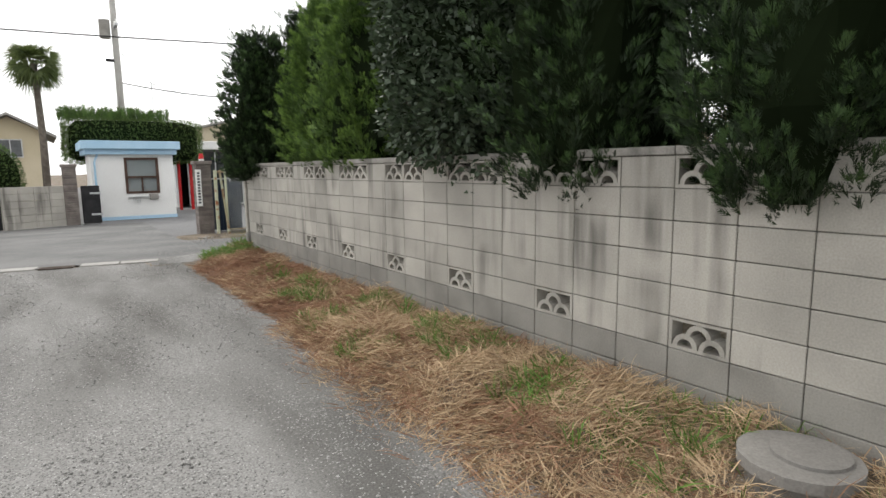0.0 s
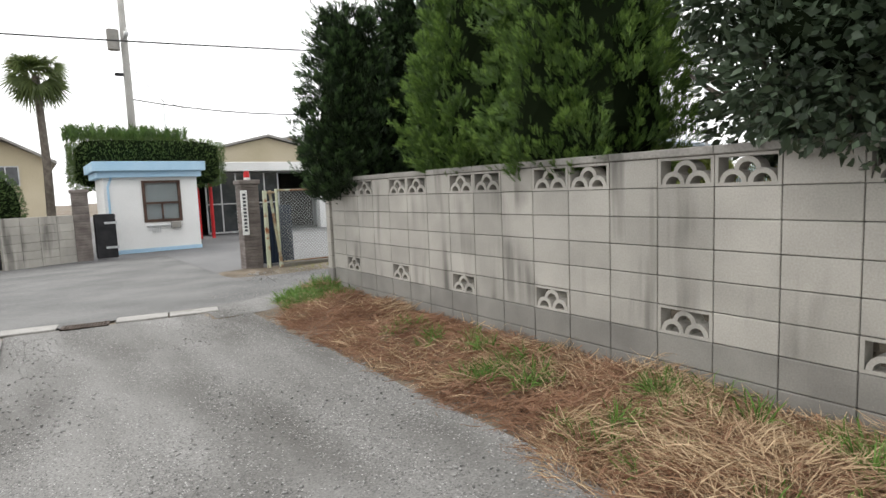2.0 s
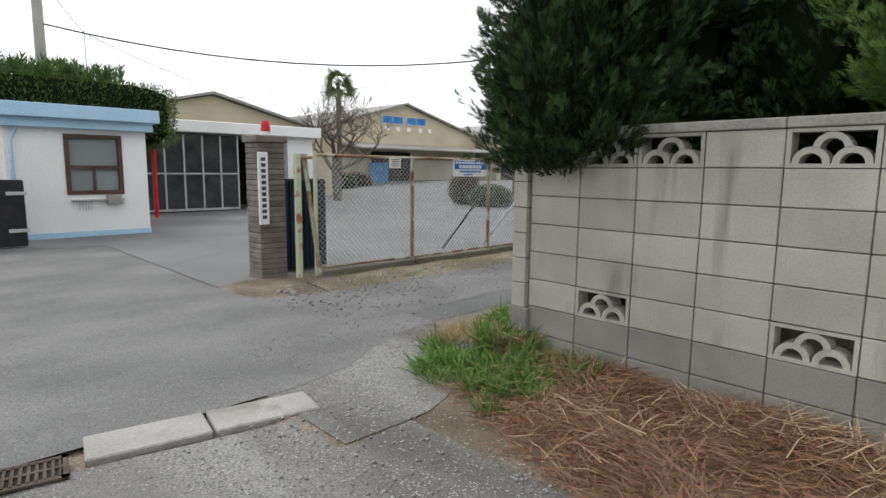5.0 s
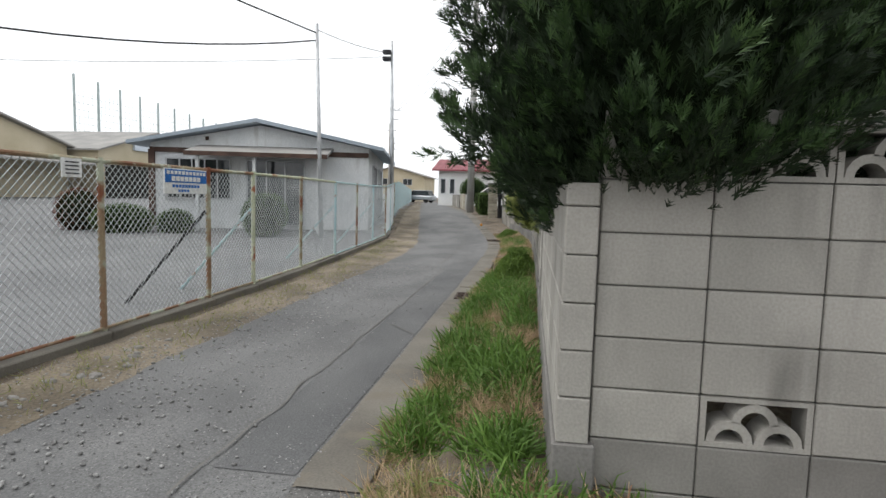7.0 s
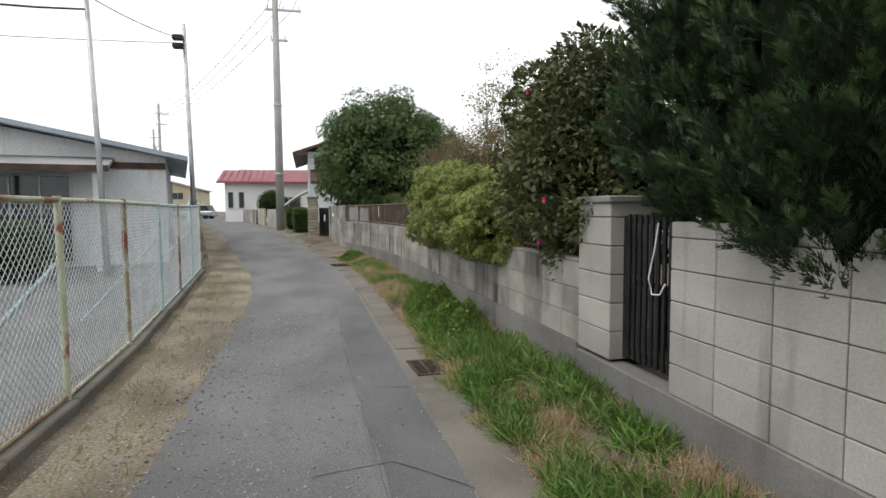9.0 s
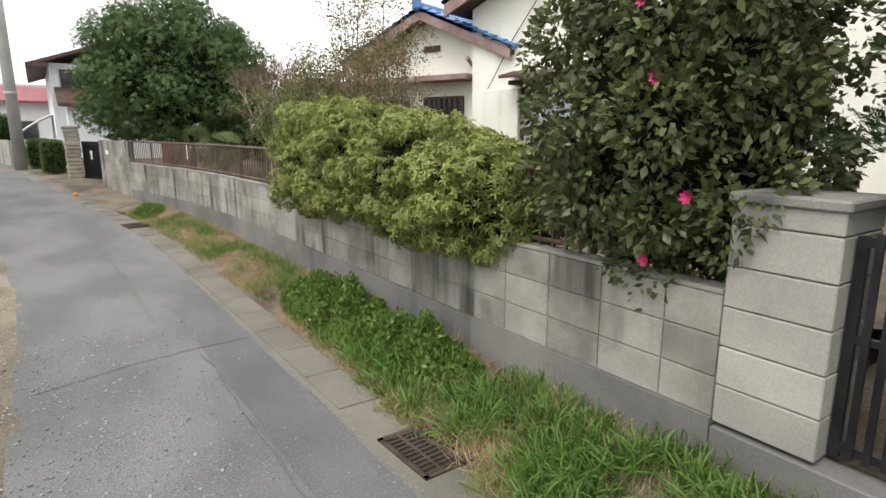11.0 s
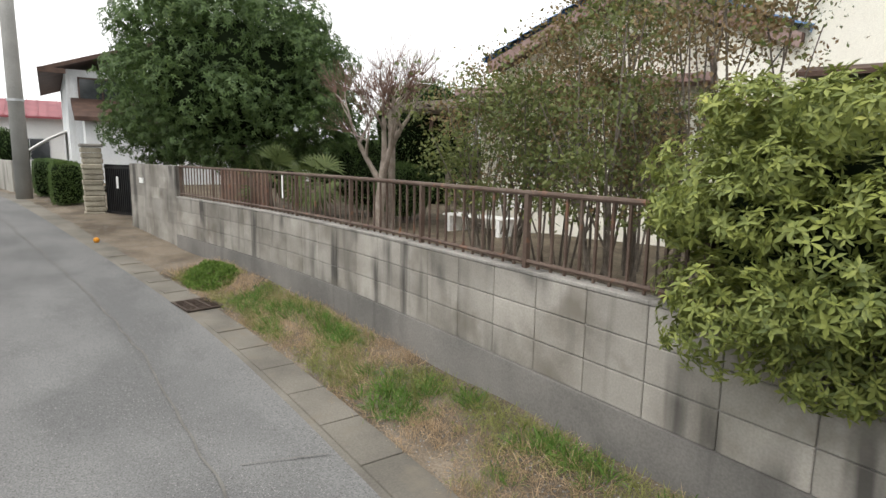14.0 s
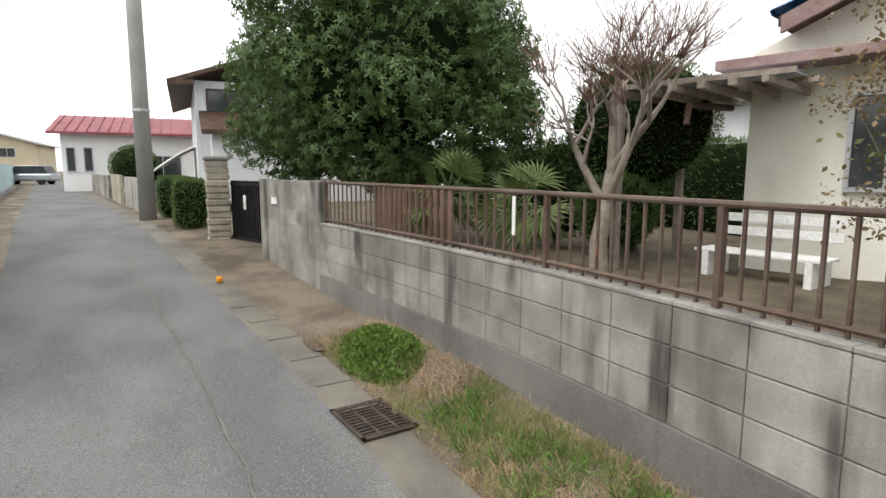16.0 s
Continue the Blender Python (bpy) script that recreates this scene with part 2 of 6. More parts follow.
PURPLEBROWN = mat("weathered_bargeboard", (0.23, 0.15, 0.14), (0.33, 0.24, 0.22), 3, 30, 0.2, 0.75)
GREYROOF = mat("grey_slate_roof", (0.24, 0.235, 0.225), (0.32, 0.31, 0.29), 0.8, 20, 0.3, 0.85)
BLUEROOF = mat("blue_grey_roof", (0.27, 0.32, 0.37), (0.35, 0.40, 0.45), 0.6, 20, 0.1, 0.6)
REDROOF = mat("red_metal_roof", (0.20, 0.045, 0.055), (0.27, 0.075, 0.085), 0.7, 20, 0.1, 0.5)
PILLARBRICK = mat("dark_pillar_tile", (0.13, 0.11, 0.10), (0.20, 0.175, 0.16), 5, 60, 0.4, 0.85, rand=0.2)
PALESTONE = mat("split_stone", (0.30, 0.27, 0.21), (0.42, 0.385, 0.31), 4, 40, 0.6, 0.9, rand=0.2)
RED = mat("red_plastic", (0.50, 0.015, 0.02), (0.6, 0.03, 0.03), 3, 30, 0.0, 0.4)
SIGNWHITE = mat("white_enamel", (0.75, 0.75, 0.73), (0.82, 0.82, 0.80), 2, 30, 0.0, 0.5)
SIGNBLUE = mat("blue_enamel", (0.015, 0.12, 0.42), (0.02, 0.15, 0.48), 2, 30, 0.0, 0.45)
INK = mat("dark_ink", (0.05, 0.05, 0.06), (0.08, 0.08, 0.09), 2, 30, 0.0, 0.6)
GLASS = glassmat("window_glass", (0.5, 0.55, 0.56))
DARKGLASS = mat("dark_window_pane", (0.02, 0.024, 0.027), (0.05, 0.055, 0.06), 1.5, 8, 0.0, 0.08, spec=0.6)
CURTAIN = mat("pale_curtain", (0.42, 0.47, 0.43), (0.55, 0.58, 0.54), 8, 40, 0.3, 0.9)
SHUTTER = mat("pale_blue_shutter", (0.50, 0.56, 0.63), (0.60, 0.65, 0.70), 1.2, 30, 0.1, 0.6)
CONCPOLE = mat("pole_concrete", (0.30, 0.295, 0.275), (0.38, 0.37, 0.35), 1.5, 50, 0.2, 0.85)
CABLE = mat("black_cable", (0.02, 0.02, 0.02), (0.03, 0.03, 0.03), 3, 30, 0.0, 0.6)
NET = mat("green_netting", (0.35, 0.42, 0.42), (0.45, 0.52, 0.52), 3, 30, 0.0, 0.9)
BARK = mat("bark", (0.10, 0.085, 0.07), (0.17, 0.145, 0.12), 8, 50, 0.8, 0.95, bumpdist=0.02)
PALEBARK = mat("pale_bark", (0.26, 0.215, 0.18), (0.37, 0.32, 0.275), 8, 50, 0.7, 0.95, bumpdist=0.02)
TWIG = mat("red_brown_twig", (0.13, 0.075, 0.06), (0.20, 0.13, 0.10), 8, 50, 0.3, 0.9)
# near-black paint standing for the shade inside openings
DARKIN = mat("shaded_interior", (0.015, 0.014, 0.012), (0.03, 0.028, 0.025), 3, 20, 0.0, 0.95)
CARPAINT = mat("silver_car_paint", (0.40, 0.42, 0.45), (0.46, 0.48, 0.50), 1, 10, 0.0, 0.3, metal=0.5)
CARDARK = mat("dark_blue_car_paint", (0.05, 0.06, 0.09), (0.07, 0.08, 0.11), 1, 10, 0.0, 0.3, metal=0.4)
RUBBER = mat("tyre_rubber", (0.02, 0.02, 0.02), (0.03, 0.03, 0.03), 5, 40, 0.1, 0.9)
POLYC = mat("polycarbonate", (0.36, 0.41, 0.46), (0.42, 0.47, 0.52), 1, 10, 0.0, 0.25)
BLUETARP = mat("blue_sheet", (0.02, 0.16, 0.42), (0.04, 0.24, 0.52), 2, 20, 0.3, 0.5)
BROWNFENCE = mat("brown_panel", (0.15, 0.085, 0.065), (0.21, 0.13, 0.10), 2, 40, 0.2, 0.8)
CRATE = mat("blue_black_plastic", (0.012, 0.02, 0.04), (0.02, 0.035, 0.065), 2, 40, 0.1, 0.45)
ORANGE = mat("orange_peel", (0.65, 0.25, 0.02), (0.7, 0.3, 0.03), 20, 90, 0.3, 0.5)

L_CONIFER = leafmat("conifer_green", (0.030, 0.062, 0.015), (0.090, 0.160, 0.033), (0.165, 0.240, 0.055), through=0.25)
# dark juniper greens (_D) with the trees' shade mixed into the colour
L_CONIFER_D = leafmat("conifer_dark_shaded", (0.007, 0.016, 0.007), (0.023, 0.044, 0.015), (0.050, 0.082, 0.028), through=0.15)
L_SHOOT = leafmat("conifer_young_shoot", (0.080, 0.150, 0.032), (0.185, 0.290, 0.062), (0.300, 0.395, 0.105), through=0.3)
L_SHOOT_D = leafmat("conifer_shoot_shaded", (0.026, 0.056, 0.020), (0.068, 0.120, 0.038), (0.135, 0.200, 0.068), through=0.2)
L_CAMELLIA = leafmat("glossy_dark_leaf", (0.042, 0.054, 0.021), (0.125, 0.145, 0.054), (0.310, 0.275, 0.115), rough=0.36, through=0.15)
L_DARKLEAF = leafmat("grey_green_leaf", (0.022, 0.036, 0.020), (0.062, 0.090, 0.052), (0.170, 0.215, 0.160), rough=0.42, through=0.1)
L_YELLOW = leafmat("yellow_green_leaf", (0.080, 0.115, 0.034), (0.300, 0.335, 0.085), (0.680, 0.640, 0.180))
L_OAK = leafmat("evergreen_leaf", (0.030, 0.062, 0.020), (0.105, 0.165, 0.048), (0.230, 0.280, 0.085), rough=0.55)
L_AUTUMN = leafmat("autumn_leaf", (0.095, 0.092, 0.038), (0.240, 0.160, 0.078), (0.400, 0.200, 0.105))
L_OLIVE = leafmat("thin_olive_leaf", (0.055, 0.082, 0.026), (0.150, 0.170, 0.050), (0.310, 0.285, 0.095))
L_HEDGE = leafmat("clipped_hedge_leaf", (0.042, 0.084, 0.019), (0.102, 0.156, 0.038), (0.156, 0.180, 0.060))
L_REDSHRUB = leafmat("red_brown_leaf", (0.10, 0.035, 0.025), (0.20, 0.08, 0.05), (0.28, 0.14, 0.08))
L_GRASS = leafmat("fresh_grass", (0.055, 0.112, 0.018), (0.135, 0.245, 0.045), (0.285, 0.370, 0.105), rough=0.6)
L_OLDGRASS = leafmat("mixed_grass", (0.120, 0.165, 0.040), (0.300, 0.300, 0.105), (0.500, 0.420, 0.240), rough=0.7)
L_STRAW = leafmat("dry_straw", (0.240, 0.160, 0.095), (0.560, 0.420, 0.265), (0.800, 0.670, 0.480), rough=0.8, through=0.15)
L_REDSTRAW = leafmat("reddish_straw", (0.130, 0.066, 0.040), (0.320, 0.180, 0.110), (0.560, 0.370, 0.240), rough=0.8, through=0.1)
L_PALM = leafmat("palm_frond", (0.05, 0.075, 0.022), (0.12, 0.155, 0.05), (0.28, 0.25, 0.10))
# near-black: the shade between leaves put into a colour
L_CORE = leafmat("crown_shade", (0.006, 0.009, 0.005), (0.012, 0.018, 0.008), rough=1.0, through=0.0)
L_CLOVER = leafmat("ground_cover_leaf", (0.065, 0.120, 0.022), (0.150, 0.235, 0.044), (0.275, 0.350, 0.090), rough=0.6)
PINK = mat("pink_petal", (0.38, 0.015, 0.10), (0.50, 0.03, 0.15), 20, 80, 0.0, 0.6)

# ---- plan ----
B, RZ = 0.35, -0.1          # level of the lowest block course; level of the road
rng = np.random.default_rng(7)


def ss(a, b, x):
    t = min(1.0, max(0.0, (x - a) / (b - a)))
    return t * t * (3 - 2 * t)


def gz(x):
    """The road's level: flat, then a gentle rise past the garden."""
    return RZ + 0.6 * ss(13.0, 28.0, x)


def bend(x):
    return 0.19 * 1.2 * math.log1p(math.exp(min(60.0, (x - 14.8) / 1.2)))


def yr(x):
    return 1.3 + bend(x)


def yl(x):
    return yr(x) + 1.8 + 0.5 * ss(9, 18, x)


def wc(x):
    """The road face of the garden wall."""
    return 0.12 + bend(x)


def fence_y(x):
    return 3.93 + 0.08 * max(0.0, x - 6.0) + 0.1 * max(0.0, x - 15)


# ---- building blocks ----
class Mesh:
    """Collects verts and faces of one part."""

    def __init__(self):
        self.v, self.f = [], []

    def add(self, vs, fs):
        k = len(self.v)
        self.v += [tuple(p) for p in vs]
        self.f += [tuple(i + k for i in q) for q in fs]
        return self

    def box(self, x0, x1, y0, y1, z0, z1, m=None):
        vs = [Vector((x, y, z)) for x in (x0, x1) for y in (y0, y1) for z in (z0, z1)]
        if m:
            vs = [m @ p for p in vs]
        return self.add(vs, [(0, 1, 3, 2), (4, 6, 7, 5), (0, 4, 5, 1), (2, 3, 7, 6), (0, 2, 6, 4), (1, 5, 7, 3)])

    def chamfer(self, x0, x1, y0, y1, z0, z1, c=0.006, m=None):
        """A box with worn, chamfered edges."""
        bm = bmesh.new()
        bmesh.ops.create_cube(bm, size=1)
        for p in bm.verts:
            p.co = Vector(((x0, x1)[p.co.x > 0], (y0, y1)[p.co.y > 0], (z0, z1)[p.co.z > 0]))
        bmesh.ops.bevel(bm, geom=bm.edges[:], offset=c, segments=1, affect="EDGES")
        bm.verts.index_update()
        vs = [(m @ p.co) if m else p.co.copy() for p in bm.verts]
        fs = [[p.index for p in q.verts] for q in bm.faces]
        bm.free()
        return self.add(vs, fs)

    def tube(self, pts, r, n=8, r1=None, caps=True):
        pts = [Vector(p) for p in pts]
        r1 = r if r1 is None else r1
        vs, fs = [], []
        for i, p in enumerate(pts):
            d = (pts[min(i + 1, len(pts) - 1)] - pts[max(i - 1, 0)]).normalized()
            a = d.cross(Vector((0, 0, 1)) if abs(d.z) < 0.9 else Vector((1, 0, 0))).normalized()
            b = d.cross(a)
            rr = r + (r1 - r) * i / max(1, len(pts) - 1)
            for k in range(n):
                t = 2 * math.pi * k / n
                vs.append(p + (a * math.cos(t) + b * math.sin(t)) * rr)
        for i in range(len(pts) - 1):
            for k in range(n):
                fs.append((i * n + k, i * n + (k + 1) % n, (i + 1) * n + (k + 1) % n, (i + 1) * n + k))
        if caps:
            fs.append(tuple(range(n - 1, -1, -1)))
            fs.append(tuple((len(pts) - 1) * n + k for k in range(n)))
        return self.add(vs, fs)

    def prism(self, poly, axis, a0, a1):
        """A polygon in the plane across an axis, drawn out along it."""
        def at(p, a):
            return {"x": (a, p[0], p[1]), "y": (p[0], a, p[1]), "z": (p[0], p[1], a)}[axis]
        n = len(poly)
        vs = [at(p, a0) for p in poly] + [at(p, a1) for p in poly]
        fs = [tuple(range(n)), tuple(range(2 * n - 1, n - 1, -1))] + [(i, (i + 1) % n, n + (i + 1) % n, n + i) for i in range(n)]
        return self.add(vs, fs)

    def arch(self, cx, cz, r0, r1, y0, y1, a0=0.0, a1=180.0, n=10):
        """Part of a ring standing in the xz plane."""
        vs, fs = [], []
        for i in range(n + 1):
            t = radians(a0 + (a1 - a0) * i / n)
            for r in (r0, r1):
                for y in (y0, y1):
                    vs.append((cx + r * math.cos(t), y, cz + r * math.sin(t)))
        for i in range(n):
            k = 4 * i
            fs += [(k, k + 1, k + 5, k + 4), (k + 2, k + 6, k + 7, k + 3), (k, k + 4, k + 6, k + 2), (k + 1, k + 3, k + 7, k + 5)]
        fs += [(0, 2, 3, 1), (4 * n, 4 * n + 1, 4 * n + 3, 4 * n + 2)]
        return self.add(vs, fs)

    def data(self, name, material, smooth=False):
        me = bpy.data.meshes.new(name)
        me.from_pydata(self.v, [], self.f)
        me.materials.append(material)
        bm = bmesh.new()
        bm.from_mesh(me)
        bmesh.ops.recalc_face_normals(bm, faces=bm.faces[:])
        bm.to_mesh(me)
        bm.free()
        if smooth:
            me.polygons.foreach_set("use_smooth", [True] * len(me.polygons))
        return me


def part(name, mesh, material, parent=None, label="", m=None, smooth=False):
    me = mesh if isinstance(mesh, bpy.types.Mesh) else mesh.data(name, material, smooth)
    ob = new(name, me)
    if parent:
        ob.parent = parent
    if m is not None:
        ob.matrix_basis = m
    if label:
        tagged(ob, label)
    return ob


def thing(name, label, category, group="", m=None, kind=""):
    ob = tagged(new(name), label, category, group, kind)
    if m is not None:
        ob.matrix_basis = m
    return ob


def sheet(name, material, xs, ys, height, label, category, kind="structure"):
    """A ground sheet over a grid; ys gives the rows for each x."""
    vs, fs = [], []
    cols = [ys(x) for x in xs]
    n = len(cols[0])
    for x, col in zip(xs, cols):
        for y in col:
            vs.append((x, y, height(x, y)))
    for i in range(len(xs) - 1):
        for j in range(n - 1):
            fs.append((i * n + j, (i + 1) * n + j, (i + 1) * n + j + 1, i * n + j + 1))
    me = bpy.data.meshes.new(name)
    me.from_pydata(vs, [], fs)
    me.materials.append(material)
    me.polygons.foreach_set("use_smooth", [True] * len(me.polygons))
    return tagged(new(name, me), label, category, kind=kind)


def span(a, b, step):
    return list(np.linspace(a, b, max(2, int(round((b - a) / step)) + 1)))


# leaf shapes: x is width, z runs from stalk to tip
LEAF = (np.array([(0, 0, 0), (-0.28, 0.06, 0.45), (0.28, 0.06, 0.45), (0, 0.0, 1.0)]), [(0, 2, 3), (0, 3, 1)])
SLIM = (np.array([(0, 0, 0), (-0.13, 0.03, 0.45), (0.13, 0.03, 0.45), (0, -0.06, 1.0)]), [(0, 2, 3), (0, 3, 1)])
BLADE = (np.array([(-0.035, 0, 0), (0.035, 0, 0), (-0.028, 0.10, 0.5), (0.028, 0.10, 0.5), (0, 0.34, 0.92)]), [(0, 1, 3, 2), (2, 3, 4)])
STALK = (np.array([(-0.014, 0, 0), (0.014, 0, 0), (-0.011, 0.10, 0.5), (0.011, 0.10, 0.5), (0, -0.03, 1.0)]), [(0, 1, 3, 2), (2, 3, 4)])


ARCH = (np.array([(-0.022, 0, 0), (0.022, 0, 0), (-0.022, 0.10, 0.42), (0.022, 0.10, 0.42), (-0.016, 0.32, 0.70), (0.016, 0.32, 0.70), (0, 0.62, 0.74)]), [(0, 1, 3, 2), (2, 3, 5, 4), (4, 5, 6)])


def spray_shape():
    """A feathery conifer spray: a stem with side shoots in one uneven fan."""
    v, f = [], []
    def needle(p, d, ln, w):
        k = len(v)
        p, d = np.array(p, float), np.array(d, float)
        d /= np.linalg.norm(d)
        s = np.cross(d, (0, 1, 0))
        s /= np.linalg.norm(s)
        v.extend([p - s * w, p + s * w, p + d * ln])
        f.append((k, k + 1, k + 2))
    needle((0, 0, 0), (0, 0, 1), 1.0, 0.04)
    for i in range(3):
        h = 0.10 + 0.24 * i
        for sgn in (-1, 1):
            needle((0, 0, h), (sgn * 0.5, 0.15 * (-1) ** i, 1), 0.55 - 0.1 * i, 0.045)
    return np.array(v), f


SPRAY = spray_shape()


def whorl_shape():
    """A shoot tip: a ring of drooping pointed leaves round a stem with two upright young ones."""
    v, f = [], []
    for i in range(7):
        a = i * 2 * math.pi / 5 + 0.4 * (i > 4)
        rise = (0.25 if i < 5 else 0.9)
        d = np.array((math.cos(a), math.sin(a), rise))
        d /= np.linalg.norm(d)
        s = np.array((-math.sin(a), math.cos(a), 0)) * 0.17
        ln = 1.0 if i < 5 else 0.65
        k = len(v)
        v.extend([np.zeros(3) + (0, 0, 0.04 * i), d * 0.5 * ln + s + (0, 0, 0.05), d * 0.5 * ln - s + (0, 0, 0.05), d * ln - np.array((0, 0, 0.22 * ln))])
        f += [(k, k + 1, k + 3), (k, k + 3, k + 2)]
    return np.array(v), f


WHORL = whorl_shape()


def scatter(name, shape, P, D, S, material, parent=None, label="", twist=None):
    """Many small leaves in one mesh: places, directions and sizes."""
    tv, tf = shape
    n, k = len(P), len(tv)
    D = D / np.maximum(1e-6, np.linalg.norm(D, axis=1))[:, None]
    ref = rng.normal(size=(n, 3))
    X = np.cross(D, ref)
    X /= np.maximum(1e-6, np.linalg.norm(X, axis=1))[:, None]
    Y = np.cross(D, X)
    V = P[:, None, :] + S[:, None, None] * (tv[None, :, 0, None] * X[:, None, :] + tv[None, :, 1, None] * Y[:, None, :] + tv[None, :, 2, None] * D[:, None, :])
    V = V.reshape(-1, 3)
    me = bpy.data.meshes.new(name)
    sizes = np.array([len(q) for q in tf])
    loops = np.concatenate([np.array(q) for q in tf])
    allloops = (loops[None, :] + (np.arange(n) * k)[:, None]).ravel()
    allsizes = np.tile(sizes, n)
    starts = np.concatenate([[0], np.cumsum(allsizes)[:-1]])
    me.vertices.add(len(V))
    me.vertices.foreach_set("co", V.ravel())
    me.loops.add(len(allloops))
    me.loops.foreach_set("vertex_index", allloops.astype(np.int32))
    me.polygons.add(len(allsizes))
    me.polygons.foreach_set("loop_start", starts.astype(np.int32))
    me.update(calc_edges=True)
    me.validate()
    me.materials.append(material)
    ob = new(name, me)
    if parent:
        ob.parent = parent
    if label:
        tagged(ob, label)
    return ob


def lumps(U, seed, k=14, amp=0.25, width=5.0):
    """An uneven outline: bumps in random directions."""
    g = np.random.default_rng(seed)
    C = g.normal(size=(k, 3))
    C /= np.linalg.norm(C, axis=1)[:, None]
    h = g.uniform(-0.7, 1.0, k)
    return 1 + amp * (np.exp(width * (U @ C.T - 1)) * h[None, :]).sum(1)


def unit(n):
    U = rng.normal(size=(n, 3))
    return U / np.linalg.norm(U, axis=1)[:, None]


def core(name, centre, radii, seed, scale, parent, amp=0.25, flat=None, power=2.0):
    """A near-black solid that paints the shade deep inside a crown."""
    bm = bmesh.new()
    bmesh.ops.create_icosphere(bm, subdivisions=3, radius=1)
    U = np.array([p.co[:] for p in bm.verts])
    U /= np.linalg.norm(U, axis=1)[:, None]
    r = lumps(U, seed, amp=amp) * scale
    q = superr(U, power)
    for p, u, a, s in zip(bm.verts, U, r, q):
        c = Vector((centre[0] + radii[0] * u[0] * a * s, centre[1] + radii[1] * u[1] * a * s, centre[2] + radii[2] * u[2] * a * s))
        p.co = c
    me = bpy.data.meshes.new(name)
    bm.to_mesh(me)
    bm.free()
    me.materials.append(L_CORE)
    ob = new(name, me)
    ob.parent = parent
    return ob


def superr(U, power):
    """Radius of a superellipsoid in the directions U (2: round, higher: boxy)."""
    return (np.abs(U) ** power).sum(1) ** (-1.0 / power)


def crown(parent, centre, radii, n, material, shape=LEAF, size=0.1, seed=1, amp=0.25, up=0.2, depth=0.3, power=2.0, inner=0.8, name="crown", spread=0.9, zmin=None, clumps=0, clump=0.3):
    """Leaves over an uneven body; with clumps the body is made of many smaller leafy heads."""
    U = unit(n)
    R = np.array(radii)[None, :]
    if clumps:
        g = np.random.default_rng(seed)
        ki = np.arange(clumps) + 0.5
        cz, ca = 1 - 2 * ki / clumps, math.pi * (1 + 5 ** 0.5) * ki
        C = np.stack([np.sqrt(1 - cz ** 2) * np.cos(ca), np.sqrt(1 - cz ** 2) * np.sin(ca), cz], 1) + g.normal(size=(clumps, 3)) * 0.1
        C /= np.linalg.norm(C, axis=1)[:, None]
        C = C * (superr(C, power) * g.uniform(0.66, 0.92, clumps))[:, None]
        rc = g.uniform(0.7, 1.25, clumps) * clump
        k = rng.integers(0, clumps, n)
        Q = C[k] + U * (rc[k] * (1 - depth * rng.random(n) ** 1.5))[:, None] * np.array((1, 1, 0.8))[None, :]
        P = np.array(centre)[None, :] + Q * R
    else:
        r = lumps(U, seed, amp=amp) * (1 - depth * rng.random(n) ** 1.6) * superr(U, power)
        P = np.array(centre)[None, :] + U * r[:, None] * R
    D = U / R * min(radii) + np.array((0, 0, up))[None, :] + rng.normal(size=(n, 3)) * spread * 0.5
    if zmin is not None:
        keep = P[:, 2] > zmin + 0.25 * np.array([noise.noise((a * 1.2, b * 1.2, 4)) for a, b in P[:, :2]])
        P, D = P[keep], D[keep]
    S = size * rng.uniform(0.6, 1.3, len(P))
    ob = scatter(name, shape, P, D, S, material, parent)
    # solid dark core, seen as shade wherever the leaves leave gaps
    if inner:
        core("shade_core", centre if zmin is None else (centre[0], centre[1], max(centre[2], zmin + 0.1 + radii[2] * inner * 0.5)), radii if zmin is None else (radii[0], radii[1], min(radii[2], radii[2] + centre[2] - zmin) * 0.75), seed, inner, parent, amp, power=power)
    return ob


def branch_tree(parent, base, height, seed, material, r0=0.12, levels=4, spread=0.55, up=0.25, name="limb", first=0.35, lean=(0, 0), kids=3, taper=0.62):
    """Bare trunk and limbs that fork; returns the tips."""
    g = random.Random(seed)
    tips = []
    m = Mesh()
    def grow(p, d, ln, r, lv):
        pts = [p]
        q = Vector(p)
        dd = Vector(d)
        for i in range(3):
            dd = (dd + Vector((g.uniform(-1, 1), g.uniform(-1, 1), g.uniform(-0.4, 0.8))) * 0.16).normalized()
            q = q + dd * ln / 3
            pts.append(q.copy())
        m.tube(pts, r, 6 if lv < 2 else 4, r * taper, caps=False)
        if lv >= levels:
            tips.append((q.copy(), dd.copy()))
            return
        for k in range(kids if lv else kids + 1):
            s = Vector((g.uniform(-1, 1), g.uniform(-1, 1), g.uniform(-0.2, 0.6)))
            nd = (dd * (1 - spread) + s * spread + Vector((0, 0, up))).normalized()
            start = pts[-1] if k < 2 else pts[2]
            grow(start, nd, ln * g.uniform(0.55, 0.85), r * taper * 0.85, lv + 1)
    grow(Vector(base), Vector((lean[0], lean[1], 1)).normalized(), height * first, r0, 0)
    part(name, m, material, parent, smooth=True)
    return tips


